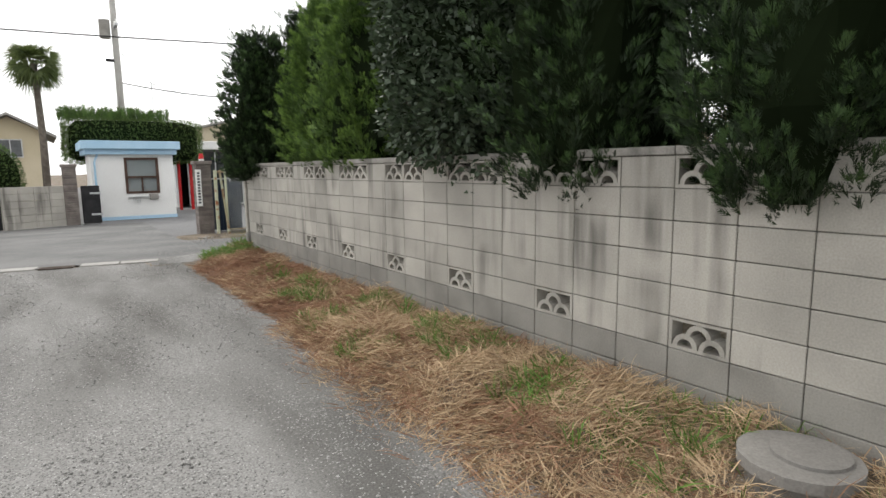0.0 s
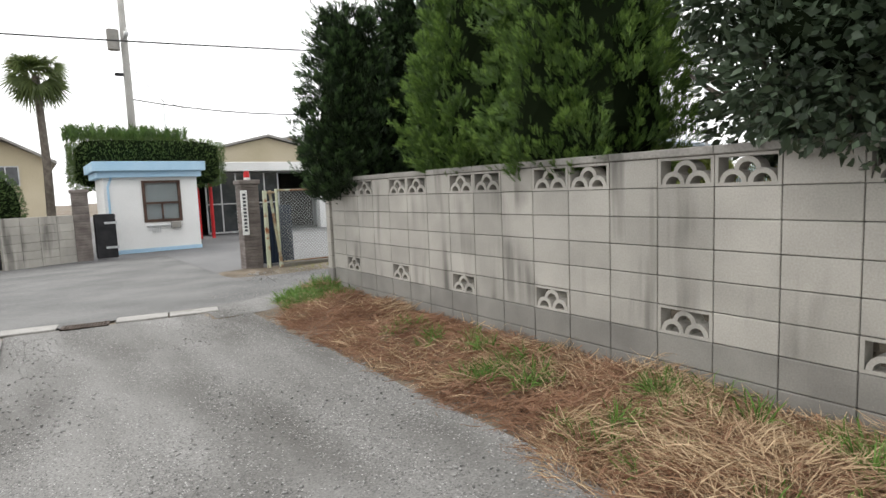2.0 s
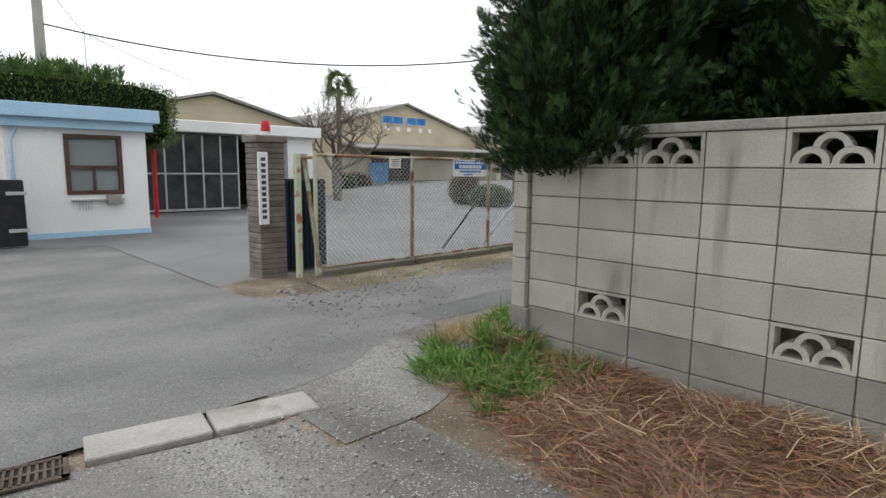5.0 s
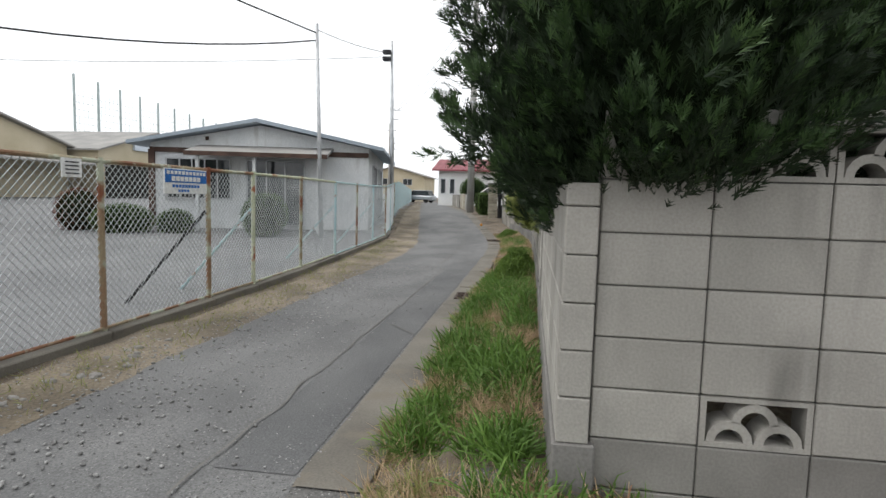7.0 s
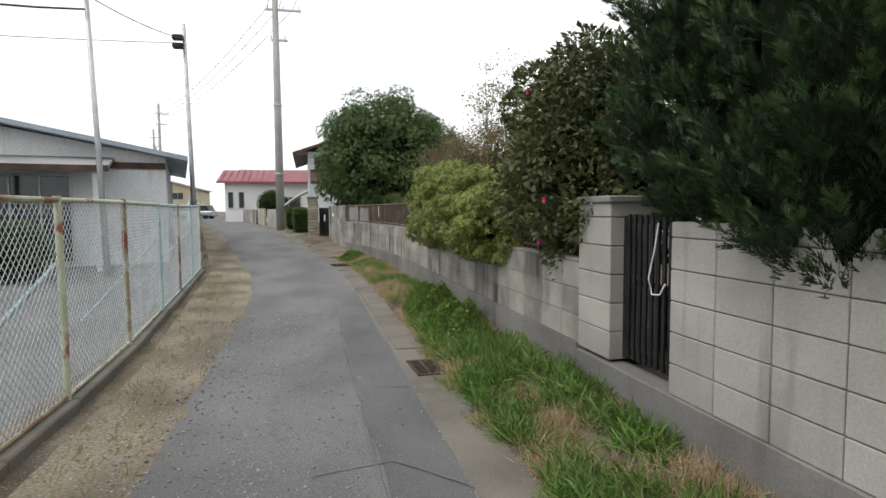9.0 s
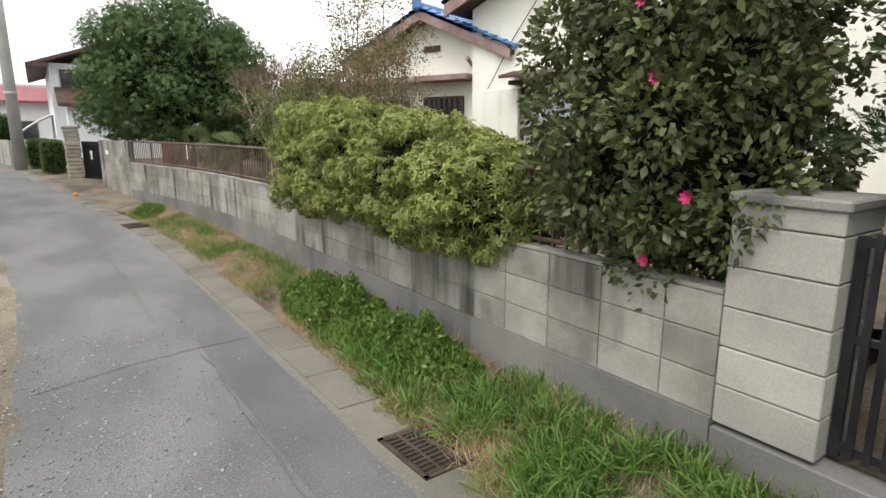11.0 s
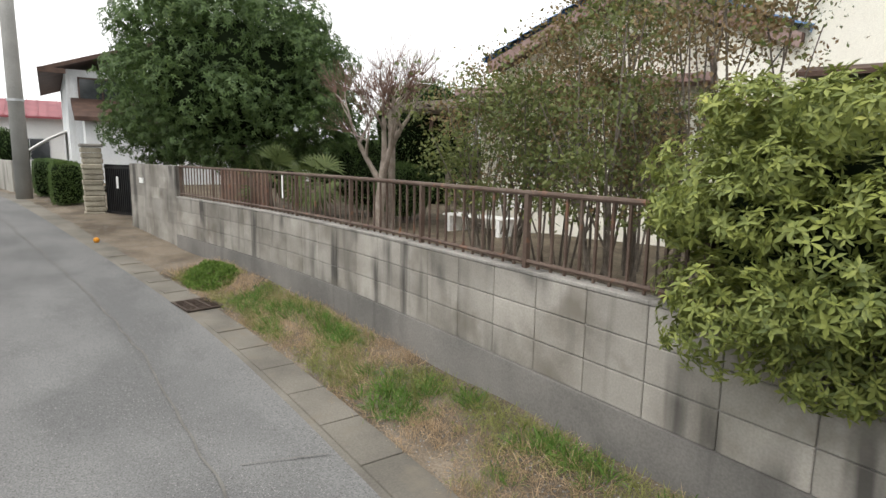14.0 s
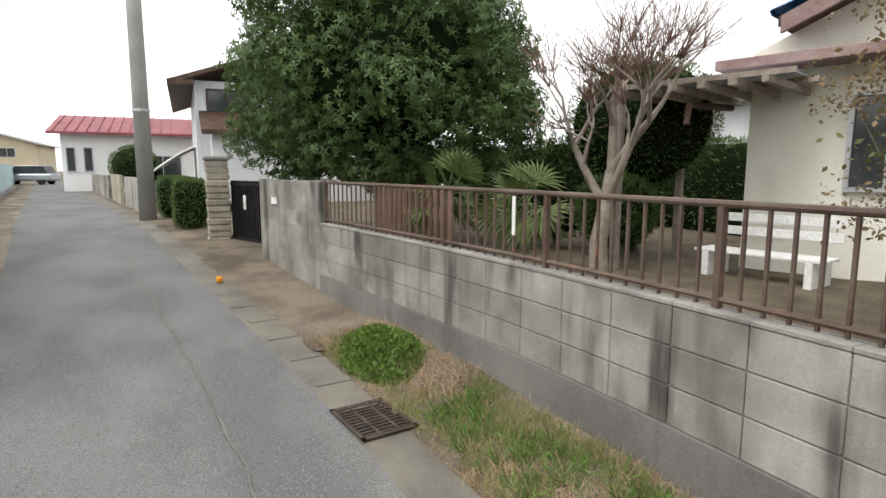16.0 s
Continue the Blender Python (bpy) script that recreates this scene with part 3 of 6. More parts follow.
# ---- ground ----
def verge(x, y):
    z = gz(x) - 0.025
    if x > -0.2 and y < yr(x) - 0.3 and y > wc(x) - 0.3:
        t = (yr(x) - 0.3 - y) / max(0.1, yr(x) - 0.3 - wc(x))
        z += 0.02 + (0.17 * ss(0, 1, t) + 0.03 * noise.noise((x * 1.3, y * 2.1, 0))) * (1 - 0.75 * ss(16.5, 18.5, x))
    elif x <= 0.3 and y < 0.35 and x > -1.6:
        z += (0.13 * ss(-1.6, -0.15, x) + 0.05 * ss(-1.6, -1.0, x) * noise.noise((x * 1.6, y * 1.6, 3))) * ss(0.35, -0.5, y)
    elif yl(x) - 0.2 < y < fence_y(x) + 0.3 and x > -0.6:
        z += 0.02 + 0.04 * ss(yl(x), fence_y(x), y) + 0.015 * noise.noise((x * 2, y * 2, 1))
    if -1.8 < x < 0.35 and -0.3 < y < 1.5:
        z = max(z, gz(x) - 0.004)
    return z


gx = span(-300, -20, 28) + span(-16, -3, 1) + span(-2.6, 24, 0.14) + span(25, 60, 2.5) + span(70, 400, 33)
gy = span(-300, -20, 28) + span(-17, -13, 1) + span(-12.6, 5.4, 0.15) + span(7, 30, 2) + span(60, 400, 34)
sheet("ground", DIRT, gx, lambda x: gy, verge, "bare brown dirt ground with sparse stubble along the lane", "ground")
sheet("road", ASPHALT, span(0.0, 130, 0.5), lambda x: list(np.linspace(yr(x), yl(x) + 0.06 * noise.noise((x * 1.7, 0, 0)), 8)),
      lambda x, y: gz(x) + 0.004 + 0.01 * math.sin(math.pi * (y - yr(x)) / 2.2) * ss(0.0, 2.0, x), "old cracked grey asphalt lane with worn stony patches", "road")
sheet("road_patch", PATCH, span(0.3, 9.4, 0.35), lambda x: list(np.linspace(yr(x) + 0.03, 1.77 + 0.03 * noise.noise((x * 1.3, 0, 11)), 5)),
      lambda x, y: gz(x) + 0.008 + 0.01 * math.sin(math.pi * (y - yr(x)) / 2.2) * ss(0.0, 2.0, x), "smoother dark grey strip of relaid asphalt along the lane", "road")
sheet("road_crossing", ASPHALT, span(-40, 0.0, 0.5), lambda x: list(np.linspace(0.72 if x < -1.4 else 0.72 + 0.58 * ss(-1.4, 0, x), 9.2 - 6.1 * ss(-0.35, 0.0, x), 12)),
      lambda x, y: gz(x) + 0.004, "grey asphalt crossing in front of the factory gate", "road")
sheet("yard", YARD, span(-0.6, 60, 1.0), lambda x: list(np.linspace(max(fence_y(x) + 0.1, 4.2), 60, 12)), lambda x, y: gz(x) + 0.012, "smooth dark grey asphalt factory yard", "yard")
sheet("yard_entry", YARD, span(-3.4, -0.6, 0.7), lambda x: list(np.linspace(9.2, 60, 12)), lambda x, y: gz(x) + 0.009, "dark grey asphalt behind the gate opening", "yard")
sheet("gravel_drive", GRAVEL, span(-3.85, -1.25, 0.13), lambda x: list(np.linspace(-16, 0.42 - 0.16 * (x + 2.5), 120)),
      lambda x, y: gz(x) + 0.003 + 0.014 * noise.noise((x * 0.9, y * 0.7, 5)) + 0.006 * noise.noise((x * 4, y * 4, 2)) - 0.004 * ss(-1.5, -1.25, x), "compacted grey gravel driveway with wheel tracks", "driveway")
sheet("gravel_mouth", GRAVEL, span(-1.7, 0.3, 0.2), lambda x: list(np.linspace(-0.15 + 0.5 * ss(-1.2, 0.0, x), 1.5, 10)), lambda x, y: max(gz(x) + 0.0005, verge(x, y) + 0.006), "loose gravel where the driveway meets the lane", "driveway")
sheet("side_asphalt", ASPHALT, span(-40, -4.1, 2), lambda x: list(np.linspace(-40, 0.72, 20)), lambda x, y: gz(x) + 0.003, "grey asphalt beside the gravel driveway", "pavement")
sheet("sandy_verge", SAND, span(0.3, 60, 0.25), lambda x: list(np.linspace(yl(x) - 0.05, fence_y(x) - 0.22, 7)), lambda x, y: verge(x, y) + 0.012, "sandy tan dirt strip between lane and fence", "verge")
sheet("lane_verge", DIRT, span(17.0, 34, 0.3), lambda x: list(np.linspace(wc(x) - 1.5 * ss(20.8, 21.4, x), yr(x) - 0.3, 8)), lambda x, y: gz(x) + 0.012 + 0.03 * noise.noise((x * 1.5, y * 2, 8)), "bare earth entry in front of the gate", "verge")
sheet("lane_verge", GUTTER, span(0.2, 5.2, 0.3), lambda x: [yr(x) - 0.34, yr(x) - 0.3, yr(x) - 0.03, yr(x) + 0.02 + 0.02 * noise.noise((x * 3, 0, 4))], lambda x, y: gz(x) + (0.012 if y < yr(x) - 0.02 else 0.003), "bare dirt strip along the edge of the lane", "verge")
sheet("gutter", GUTTER, span(5.2, 60, 0.3), lambda x: [yr(x) - 0.34, yr(x) - 0.3, yr(x) - 0.03, yr(x) + 0.01], lambda x, y: gz(x) + (0.012 if y < yr(x) - 0.02 else 0.003), "worn concrete gutter strip along the lane", "gutter")
sheet("garden_ground", SOIL, span(4.2, 40, 0.6), lambda x: list(np.linspace(wc(x) - 0.14 - 1.4 * ss(20.9, 21.3, x), -40, 24)), lambda x, y: max(0.45, gz(x) + 0.1) + 0.42 * ss(-2.2, -0.4, y - wc(x)) + 0.04 * noise.noise((x, y, 9)), "dark garden soil level with the top of the low wall", "garden soil")
sheet("hedge_ground", SOIL, span(0.14, 4.2, 0.6), lambda x: list(np.linspace(-0.02, -40, 24)), lambda x, y: 0.3 + 0.05 * noise.noise((x, y, 9)), "dark shaded soil behind the tall wall", "garden soil")


# ---- block walls ----
def block_data(name, material, w=0.396, h=0.196, d=0.12):
    return Mesh().chamfer(0.002, w, 0, d, 0.002, h, 0.0045).data(name, material)


def vent_data(name, material):
    m = Mesh()
    m.box(0.002, 0.024, 0, 0.12, 0.002, 0.196).box(0.374, 0.396, 0, 0.12, 0.002, 0.196)
    m.box(0.024, 0.374, 0, 0.12, 0.002, 0.022).box(0.024, 0.374, 0, 0.12, 0.178, 0.196)
    for cx in (0.112, 0.286):
        m.arch(cx, 0.022, 0.052, 0.084, 0.004, 0.116, n=8)
    m.arch(0.199, 0.094, 0.052, 0.083, 0.004, 0.116, 4, 176, n=8)
    return m.data(name, material)


PLAIN, VENT, BASE_B = block_data("block", BLOCK), vent_data("vent_block", BLOCK), block_data("base_block", BASEBLOCK)
PLAIN_C = block_data("block_weathered", BLOCK_C, 0.421, 0.208)
LW, LH = 0.375, 0.183
PLAIN_L = block_data("lane_block", BLOCK, LW - 0.004, LH - 0.004)


def frame_at(p, d):
    """Axes with x along the wall, y into it, z up."""
    d = Vector((d[0], d[1], 0)).normalized()
    return Matrix(((d.x, -d.y, 0, p[0]), (d.y, d.x, 0, p[1]), (0, 0, 1, p[2]), (0, 0, 0, 1)))


def piece(name, data, parent, m, keep=True):
    ob = new(name, data)
    ob.parent = parent
    ob.matrix_basis = m
    return ob


# tall wall beside the gravel: runs back from the corner; its face looks to -x
wall_west = thing("wall_west", "tall grey concrete block wall with fan-pattern vent blocks and dark stains", "wall", kind="structure")
NA = 33
for i in range(NA):
    for r in range(-2, 6):
        m = frame_at((0, -0.4 * i, B + 0.2 * r), (0, -1))
        if r < 0:
            piece("base_block", BASE_B, wall_west, m)
        else:
            vent = (r == 0 and i % 3 == 1) or (r == 5 and i % 3 in (1, 2))
            piece("vent_block" if vent else "block", VENT if vent else PLAIN, wall_west, m)
mm = Mesh()
for r in range(-2, 6):
    mm.box(0.012, 0.108, -0.4 * NA, 0, B + 0.2 * r - 0.003, B + 0.2 * r + 0.003)
for i in range(NA + 1):
    mm.box(0.012, 0.108, -0.4 * i - 0.005, -0.4 * i + 0.003, B - 0.4, B + 1.2)
part("mortar", mm, MORTAR, wall_west)
mc = Mesh()
for i in range(0, NA, 2):
    mc.chamfer(-0.012, 0.132, -0.4 * (i + 2) + 0.003, -0.4 * i, B + 1.2, B + 1.255, 0.006)
part("cap", mc, CAP, wall_west, "dark mossy coping")
part("footing", Mesh().box(0.0, 0.12, -0.4 * NA, 0, -0.6, B - 0.4), FOOTING, wall_west)

# wall along the lane up to the small gate
wall_lane = thing("wall_lane", "pale concrete block wall along the lane on a dark footing", "wall", kind="structure")
LB, LX = 0.33, 0.19
for r in range(6):
    h = LH if r < 5 else 0.09
    part("end_block", Mesh().chamfer(-0.036, 0.026, 0.008, 0.13, LB + LH * r + 0.002, LB + LH * r + h - 0.003, 0.005), BLOCK, wall_lane)
    part("corner_block", Mesh().chamfer(0.03, LX - 0.003, 0.01, 0.13, LB + LH * r + 0.002, LB + LH * r + h - 0.003, 0.005), BLOCK, wall_lane)
for i in range(8):
    for r in range(5):
        piece("block", PLAIN_L, wall_lane, Matrix.Translation((LX + LW * (i + 1), 0.13, LB + LH * r)) @ Matrix.Rotation(math.pi, 4, "Z"))
    part("top_block", Mesh().chamfer(LX + LW * i + 0.002, LX + LW * (i + 1) - 0.002, 0.01, 0.13, LB + LH * 5 + 0.002, LB + LH * 5 + 0.088, 0.005), BLOCK, wall_lane)
part("mortar", Mesh().box(-0.02, LX + LW * 8, 0.022, 0.118, LB, LB + LH * 5 + 0.08), MORTAR, wall_lane)
footing_lane = thing("wall_footing", "dark smooth concrete footing under the lane wall", "wall", kind="structure")
part("footing", Mesh().chamfer(-0.04, 4.34, -0.02, 0.145, -0.6, LB, 0.008), FOOTING, footing_lane)


# low wall with railing, bending with the lane
wall_garden = thing("wall_garden", "low weathered concrete block wall with dark rain stains", "wall", kind="structure")
GB, GH, GW = 0.365, 0.212, 0.425
cx = 4.345
cols = []
while cx < 18.7:
    sl = (wc(cx + GW) - wc(cx)) / GW
    step = (0.31 if not cols else GW) / math.hypot(1, sl)
    cols.append((cx, cx + step))
    cx += step
FIRST_C = block_data("block_cut", BLOCK_C, 0.306, 0.208)
mm = Mesh()
for k, (x0, x1) in enumerate(cols):
    p0, p1 = Vector((x0, wc(x0), 0)), Vector((x1, wc(x1), 0))
    fm = frame_at((x1, wc(x1), 0), p0 - p1)
    w = 0.31 if k == 0 else GW
    for r in range(3):
        piece("block", FIRST_C if k == 0 else PLAIN_C, wall_garden, Matrix.Translation((0, 0, GB + GH * r)) @ fm)
    mm.box(0, w, 0.012, 0.108, GB, GB + GH * 3 - 0.005, fm)
    part("footing", Mesh().box(0.0005, w - 0.0005, -0.022, 0.14, -0.6, GB, fm), FOOTING, wall_garden)
    part("cap", Mesh().chamfer(0.001, w - 0.001, -0.004, 0.124, GB + GH * 3, GB + GH * 3 + 0.025, 0.004, fm), CAP, wall_garden)
part("mortar", mm, MORTAR_C, wall_garden)
END_X = cols[-1][1]

wall_corner = thing("wall_corner", "tall weathered block wall section beside the driveway gate", "wall", kind="structure")
cx = END_X
mm = Mesh()
for k in range(6):
    sl = 0.19
    step = 0.4 / math.hypot(1, sl)
    fm = frame_at((cx + step, wc(cx + step), 0), (-1, -sl))
    for r in range(-1, 6):
        piece("block", PLAIN_C, wall_corner, Matrix.Translation((0, 0, B + 0.2 * r - 0.02)) @ fm)
    mm.box(0, 0.4, 0.012, 0.108, B - 0.6, B + 1.17, fm)
    cx += step
part("mortar", mm, MORTAR_C, wall_corner)
part("name_plate", Mesh().box(0.14, 0.34, -0.02, -0.001, B + 0.83, B + 0.93, frame_at((END_X + 1.9, wc(END_X + 1.9), 0), (-1, -0.19))), SIGNWHITE, wall_corner, "small white name plate")
GATE_X = cx

# ---- gate and pillar in the lane wall ----
pillar = thing("gate_pillar", "block gate pillar with a flat cap beside the black gate", "pillar")
for r in range(5):
    part("block", Mesh().chamfer(3.87, 4.338, -0.27, 0.13, B + 0.2 * r + 0.002, B + 0.2 * r + 0.197, 0.006), BLOCK, pillar)
part("block", Mesh().chamfer(3.87, 4.338, -0.27, 0.13, B + 1.002, B + 1.1, 0.006), BLOCK, pillar)
part("cap", Mesh().chamfer(3.85, 4.355, -0.29, 0.15, B + 1.1, B + 1.15, 0.01), CAP, pillar)
gate = thing("garden_gate", "closed black metal slatted garden gate with a white wire", "gate", m=pose(0, 0, 0))
part("frame", Mesh().box(3.25, 3.28, 0.0, 0.03, B + 0.02, B + 1.0).box(3.82, 3.86, 0, 0.03, B + 0.02, B + 1.0).box(3.28, 3.82, 0.0, 0.03, B + 0.96, B + 1.0).box(3.28, 3.82, 0, 0.03, B + 0.05, B + 0.09).box(3.28, 3.82, 0, 0.03, B + 0.55, B + 0.58), BLACKMETAL, gate)
for k in range(8):
    part("slat", Mesh().box(3.30 + 0.066 * k, 3.33 + 0.066 * k, 0.03, 0.045, B + 0.04, B + 1.02), BLACKMETAL, gate)
part("wire_loop", Mesh().tube([(3.42, 0.06, B + 0.97), (3.44, 0.07, B + 0.8), (3.5, 0.07, B + 0.62), (3.46, 0.07, B + 0.52), (3.38, 0.07, B + 0.53), (3.34, 0.06, B + 0.6)], 0.006, 6), SIGNWHITE, gate)

# ---- railing on the low wall ----
railing = thing("railing", "brown painted steel railing with square balusters", "railing")
def on_wall(x, z, off=0.07):
    return (x, wc(x) - off, z)
rx = span(5.3, END_X - 0.02, 0.3)
part("top_rail", Mesh().tube([on_wall(x, 1.53) for x in rx], 0.019, 8), BROWNRAIL, railing)
part("bottom_rail", Mesh().tube([on_wall(x, 1.07) for x in rx], 0.017, 6), BROWNRAIL, railing)
x = END_X - 0.05
k = 0
while x > 5.3:
    if k % 11 == 0:
        part("post", Mesh().box(-0.018, 0.018, -0.018, 0.018, 0.99, 1.52, Matrix.Translation((x, wc(x) - 0.07, 0))), BROWNRAIL, railing)
    else:
        part("baluster", Mesh().box(-0.008, 0.008, -0.008, 0.008, 1.03, 1.52, Matrix.Translation((x, wc(x) - 0.07, 0))), BROWNRAIL, railing)
    x -= 0.118
    k += 1

# ---- drains, slabs, kerbs ----
def grating(name, label, m, w, d, nx, ny):
    g = thing(name, label, "drain", m=m)
    part("frame", Mesh().box(-w / 2, w / 2, -d / 2, -d / 2 + 0.03, 0, 0.012).box(-w / 2, w / 2, d / 2 - 0.03, d / 2, 0, 0.012).box(-w / 2, -w / 2 + 0.03, -d / 2, d / 2, 0, 0.012).box(w / 2 - 0.03, w / 2, -d / 2, d / 2, 0, 0.012), IRON, g)
    # shallow dark plate paints the unlit depth under the bars
    part("pit", Mesh().box(-w / 2 + 0.01, w / 2 - 0.01, -d / 2 + 0.01, d / 2 - 0.01, -0.01, 0.003), DARKIN, g)
    for i in range(1, nx):
        t = -w / 2 + w * i / nx
        part("bar", Mesh().box(t - 0.007, t + 0.007, -d / 2 + 0.02, d / 2 - 0.02, 0.002, 0.012), IRON, g)
    for i in range(1, ny):
        t = -d / 2 + d * i / ny
        part("cross_bar", Mesh().box(-w / 2 + 0.02, w / 2 - 0.02, t - 0.01, t + 0.01, 0.002, 0.013), IRON, g)
    return g


grating("drain_grate", "rusty cast iron drain grate in the gutter", pose(5.55, 1.04, RZ + 0.012, 0, 0, 2), 0.52, 0.38, 12, 3)
grating("drain_grate", "rusty cast iron drain grate set in dirt and gutter", pose(15.55, 1.34, gz(15.55) + 0.016, 0, 0, 9), 0.56, 0.42, 12, 3)
grating("drain_grate", "narrow steel drain grate in the concrete kerb", pose(-3.05, 0.56, RZ + 0.014, 0, 0, -10), 0.5, 0.24, 16, 2)

for k in range(4, 26):
    x = 3.2 + 0.62 * k
    if abs(x - 15.2) < 0.7 or abs(x - 5.3) < 0.5:
        continue
    slab = part("gutter_slab", Mesh().chamfer(0.004, 0.612, -0.34, -0.04, 0.0, 0.02, 0.004), GUTTER, m=frame_at((x, yr(x), gz(x) + 0.005), (1, (yr(x + 0.6) - yr(x)) / 0.6)))
    tagged(slab, "worn concrete gutter cover slab", "slab", "gutter slabs")

for k in range(7):
    a = Vector((-1.55 - 0.6 * k, 0.32 + 0.11 * k, RZ - 0.05))
    if k == 2:
        continue
    kb = part("kerb_stone", Mesh().chamfer(0.004, 0.596, -0.3, 0.0, 0, 0.064, 0.008), KERB, m=frame_at(a, (-1, 0.18)))
    tagged(kb, "flush concrete kerb block at the driveway mouth", "kerb", "driveway kerbs")
for k in range(14):
    kb = part("kerb_stone", Mesh().chamfer(-4.1, -3.85, 0.0, 0.594, RZ - 0.05, RZ + 0.04, 0.008), KERB, m=Matrix.Translation((0, -0.2 - 0.6 * k, 0)))
    tagged(kb, "concrete kerb block along the gravel driveway edge", "kerb", "driveway kerbs")

# manhole by the wall
mh = thing("manhole", "round concrete manhole cover on a raised round base in the grass", "manhole", m=pose(-0.40, -9.76, verge(-0.40, -9.76) + 0.06))
part("base", Mesh().prism([(0.22 * math.cos(t * math.pi / 16), 0.22 * math.sin(t * math.pi / 16)) for t in range(32)], "z", -0.35, 0.02), FOOTING, mh)
part("collar", Mesh().prism([(0.26 * math.cos(t * math.pi / 16) * (1 + 0.015 * math.sin(t * 2.3)), 0.26 * math.sin(t * math.pi / 16)) for t in range(32)], "z", 0.02, 0.075), FOOTING, mh)
part("cover", Mesh().prism([(0.165 * math.cos(t * math.pi / 16) + 0.04, 0.165 * math.sin(t * math.pi / 16) - 0.03) for t in range(32)], "z", 0.075, 0.092), FOOTING, mh)

# ---- fence on the yard side ----
fence = thing("chain_link_fence", "chain-link fence with rusty painted posts on a low concrete kerb", "fence")
post_x = [0.62, 2.25, 3.93, 5.02, 6.8, 9.0, 11.0, 13.0, 15.0, 17.2, 19.4]
for i, x in enumerate(post_x):
    y = fence_y(x)
    g = verge(x, y - 0.2)
    mat_p = PALEPOST if i in (0, 3) else (RUST if i < 4 or i % 2 == 0 else BLUEPOST)
    part("post", Mesh().tube([(x, y, g - 0.1), (x, y, g + 1.6)], 0.028, 10), mat_p, fence)
for i in range(len(post_x) - 1):
    a, b = post_x[i], post_x[i + 1]
    pa, pb = (a, fence_y(a)), (b, fence_y(b))
    ga, gb = verge(a, pa[1] - 0.2), verge(b, pb[1] - 0.2)
    ms = RUST if i < 3 else BLUEPOST if i > 4 else PALEPOST
    part("top_rail", Mesh().tube([(*pa, ga + 1.57), (*pb, gb + 1.57)], 0.02, 8), ms, fence)
    part("bottom_rail", Mesh().tube([(*pa, ga + 0.11), (*pb, gb + 0.11)], 0.015, 6), ms, fence)
    ln = math.hypot(b - a, pb[1] - pa[1])
    h = 1.44
    n = int((ln + h) / 0.072)
    net = Mesh()
    for k in range(n):
        for sgn in (0, 1):
            s0 = k * 0.072 - h
            u0, u1 = max(0.0, s0), min(ln, s0 + h)
            if u1 - u0 < 0.02:
                continue
            z0, z1 = u0 - s0, u1 - s0
            if sgn:
                u0, u1 = ln - u0, ln - u1
            q = []
            for u, z in ((u0, z0), (u1, z1)):
                t = u / ln
                q.append((a + (b - a) * t, pa[1] + (pb[1] - pa[1]) * t + 0.004 * sgn, ga + (gb - ga) * t + 0.12 + z))
            net.tube(q, 0.0032 if i < 5 else 0.0026, 3, caps=False)
    part("wire_mesh", net, WIRE, fence)
    if i in (1, 2, 4, 6):
        part("brace", Mesh().tube([(b - 0.02, pb[1] + 0.02, gb + 1.1), (b - 0.1, pb[1] + 1.0, gb - 0.02)], 0.02, 8), BLUEPOST if i > 1 else BLACKMETAL, fence)
    kb = Mesh().chamfer(0.003, ln - 0.003, -0.09, 0.09, -0.3, 0.09, 0.012, frame_at((a, pa[1], min(ga, gb) - 0.0), (b - a, pb[1] - pa[1])))
    part("kerb", kb, GUTTER, fence, "low weathered concrete kerb")

lean_post = thing("leaning_post", "rusty leaning steel post beside the fence end", "post")
part("post", Mesh().tube([(0.52, 4.03, 1.5), (0.62, 3.86, 0.0), (0.63, 3.84, -0.15)], 0.03, 10), RUST, lean_post)
end_post = thing("fence_end_post", "pale green square steel fence end post", "post")
part("post", Mesh().chamfer(0.36, 0.43, 3.94, 4.01, -0.2, 1.5, 0.006), PALEPOST, end_post)
part("rail", Mesh().tube([(0.4, 3.98, 1.46), (0.62, 3.95, 1.46)], 0.02, 8), RUST, end_post)

board = thing("notice_board", "blue and white enamel notice board wired to the fence", "sign", m=pose(0, fence_y(3.5) - 0.035, 0))
part("panel", Mesh().chamfer(3.07, 3.83, -0.008, 0.008, 1.22, 1.48, 0.003), SIGNWHITE, board)
part("blue_field", Mesh().box(3.08, 3.82, -0.012, -0.009, 1.335, 1.47), SIGNBLUE, board)
tx = Mesh()
for k in range(11):
    tx.box(3.10 + 0.065 * k, 3.145 + 0.065 * k, -0.016, -0.013, 1.42, 1.455)
for k in range(7):
    tx.box(3.18 + 0.075 * k, 3.24 + 0.075 * k, -0.016, -0.013, 1.35, 1.40)
part("lettering", tx, SIGNWHITE, board)
tx = Mesh()
for k in range(9):
    tx.box(3.2 + 0.055 * k, 3.24 + 0.055 * k, -0.012, -0.009, 1.285, 1.315)
for k in range(4):
    tx.box(3.3 + 0.05 * k, 3.335 + 0.05 * k, -0.012, -0.009, 1.24, 1.265)
part("small_lettering", tx, SIGNBLUE, board)
card = thing("notice_card", "small white notice card on the fence", "sign", m=pose(0, fence_y(1.9) - 0.035, 0))
part("panel", Mesh().box(1.8, 2.0, -0.006, 0.006, 1.34, 1.49), SIGNWHITE, card)
tx = Mesh()
for k in range(4):
    tx.box(1.83, 1.97, -0.01, -0.007, 1.365 + 0.03 * k, 1.375 + 0.03 * k)
part("lettering", tx, INK, card)


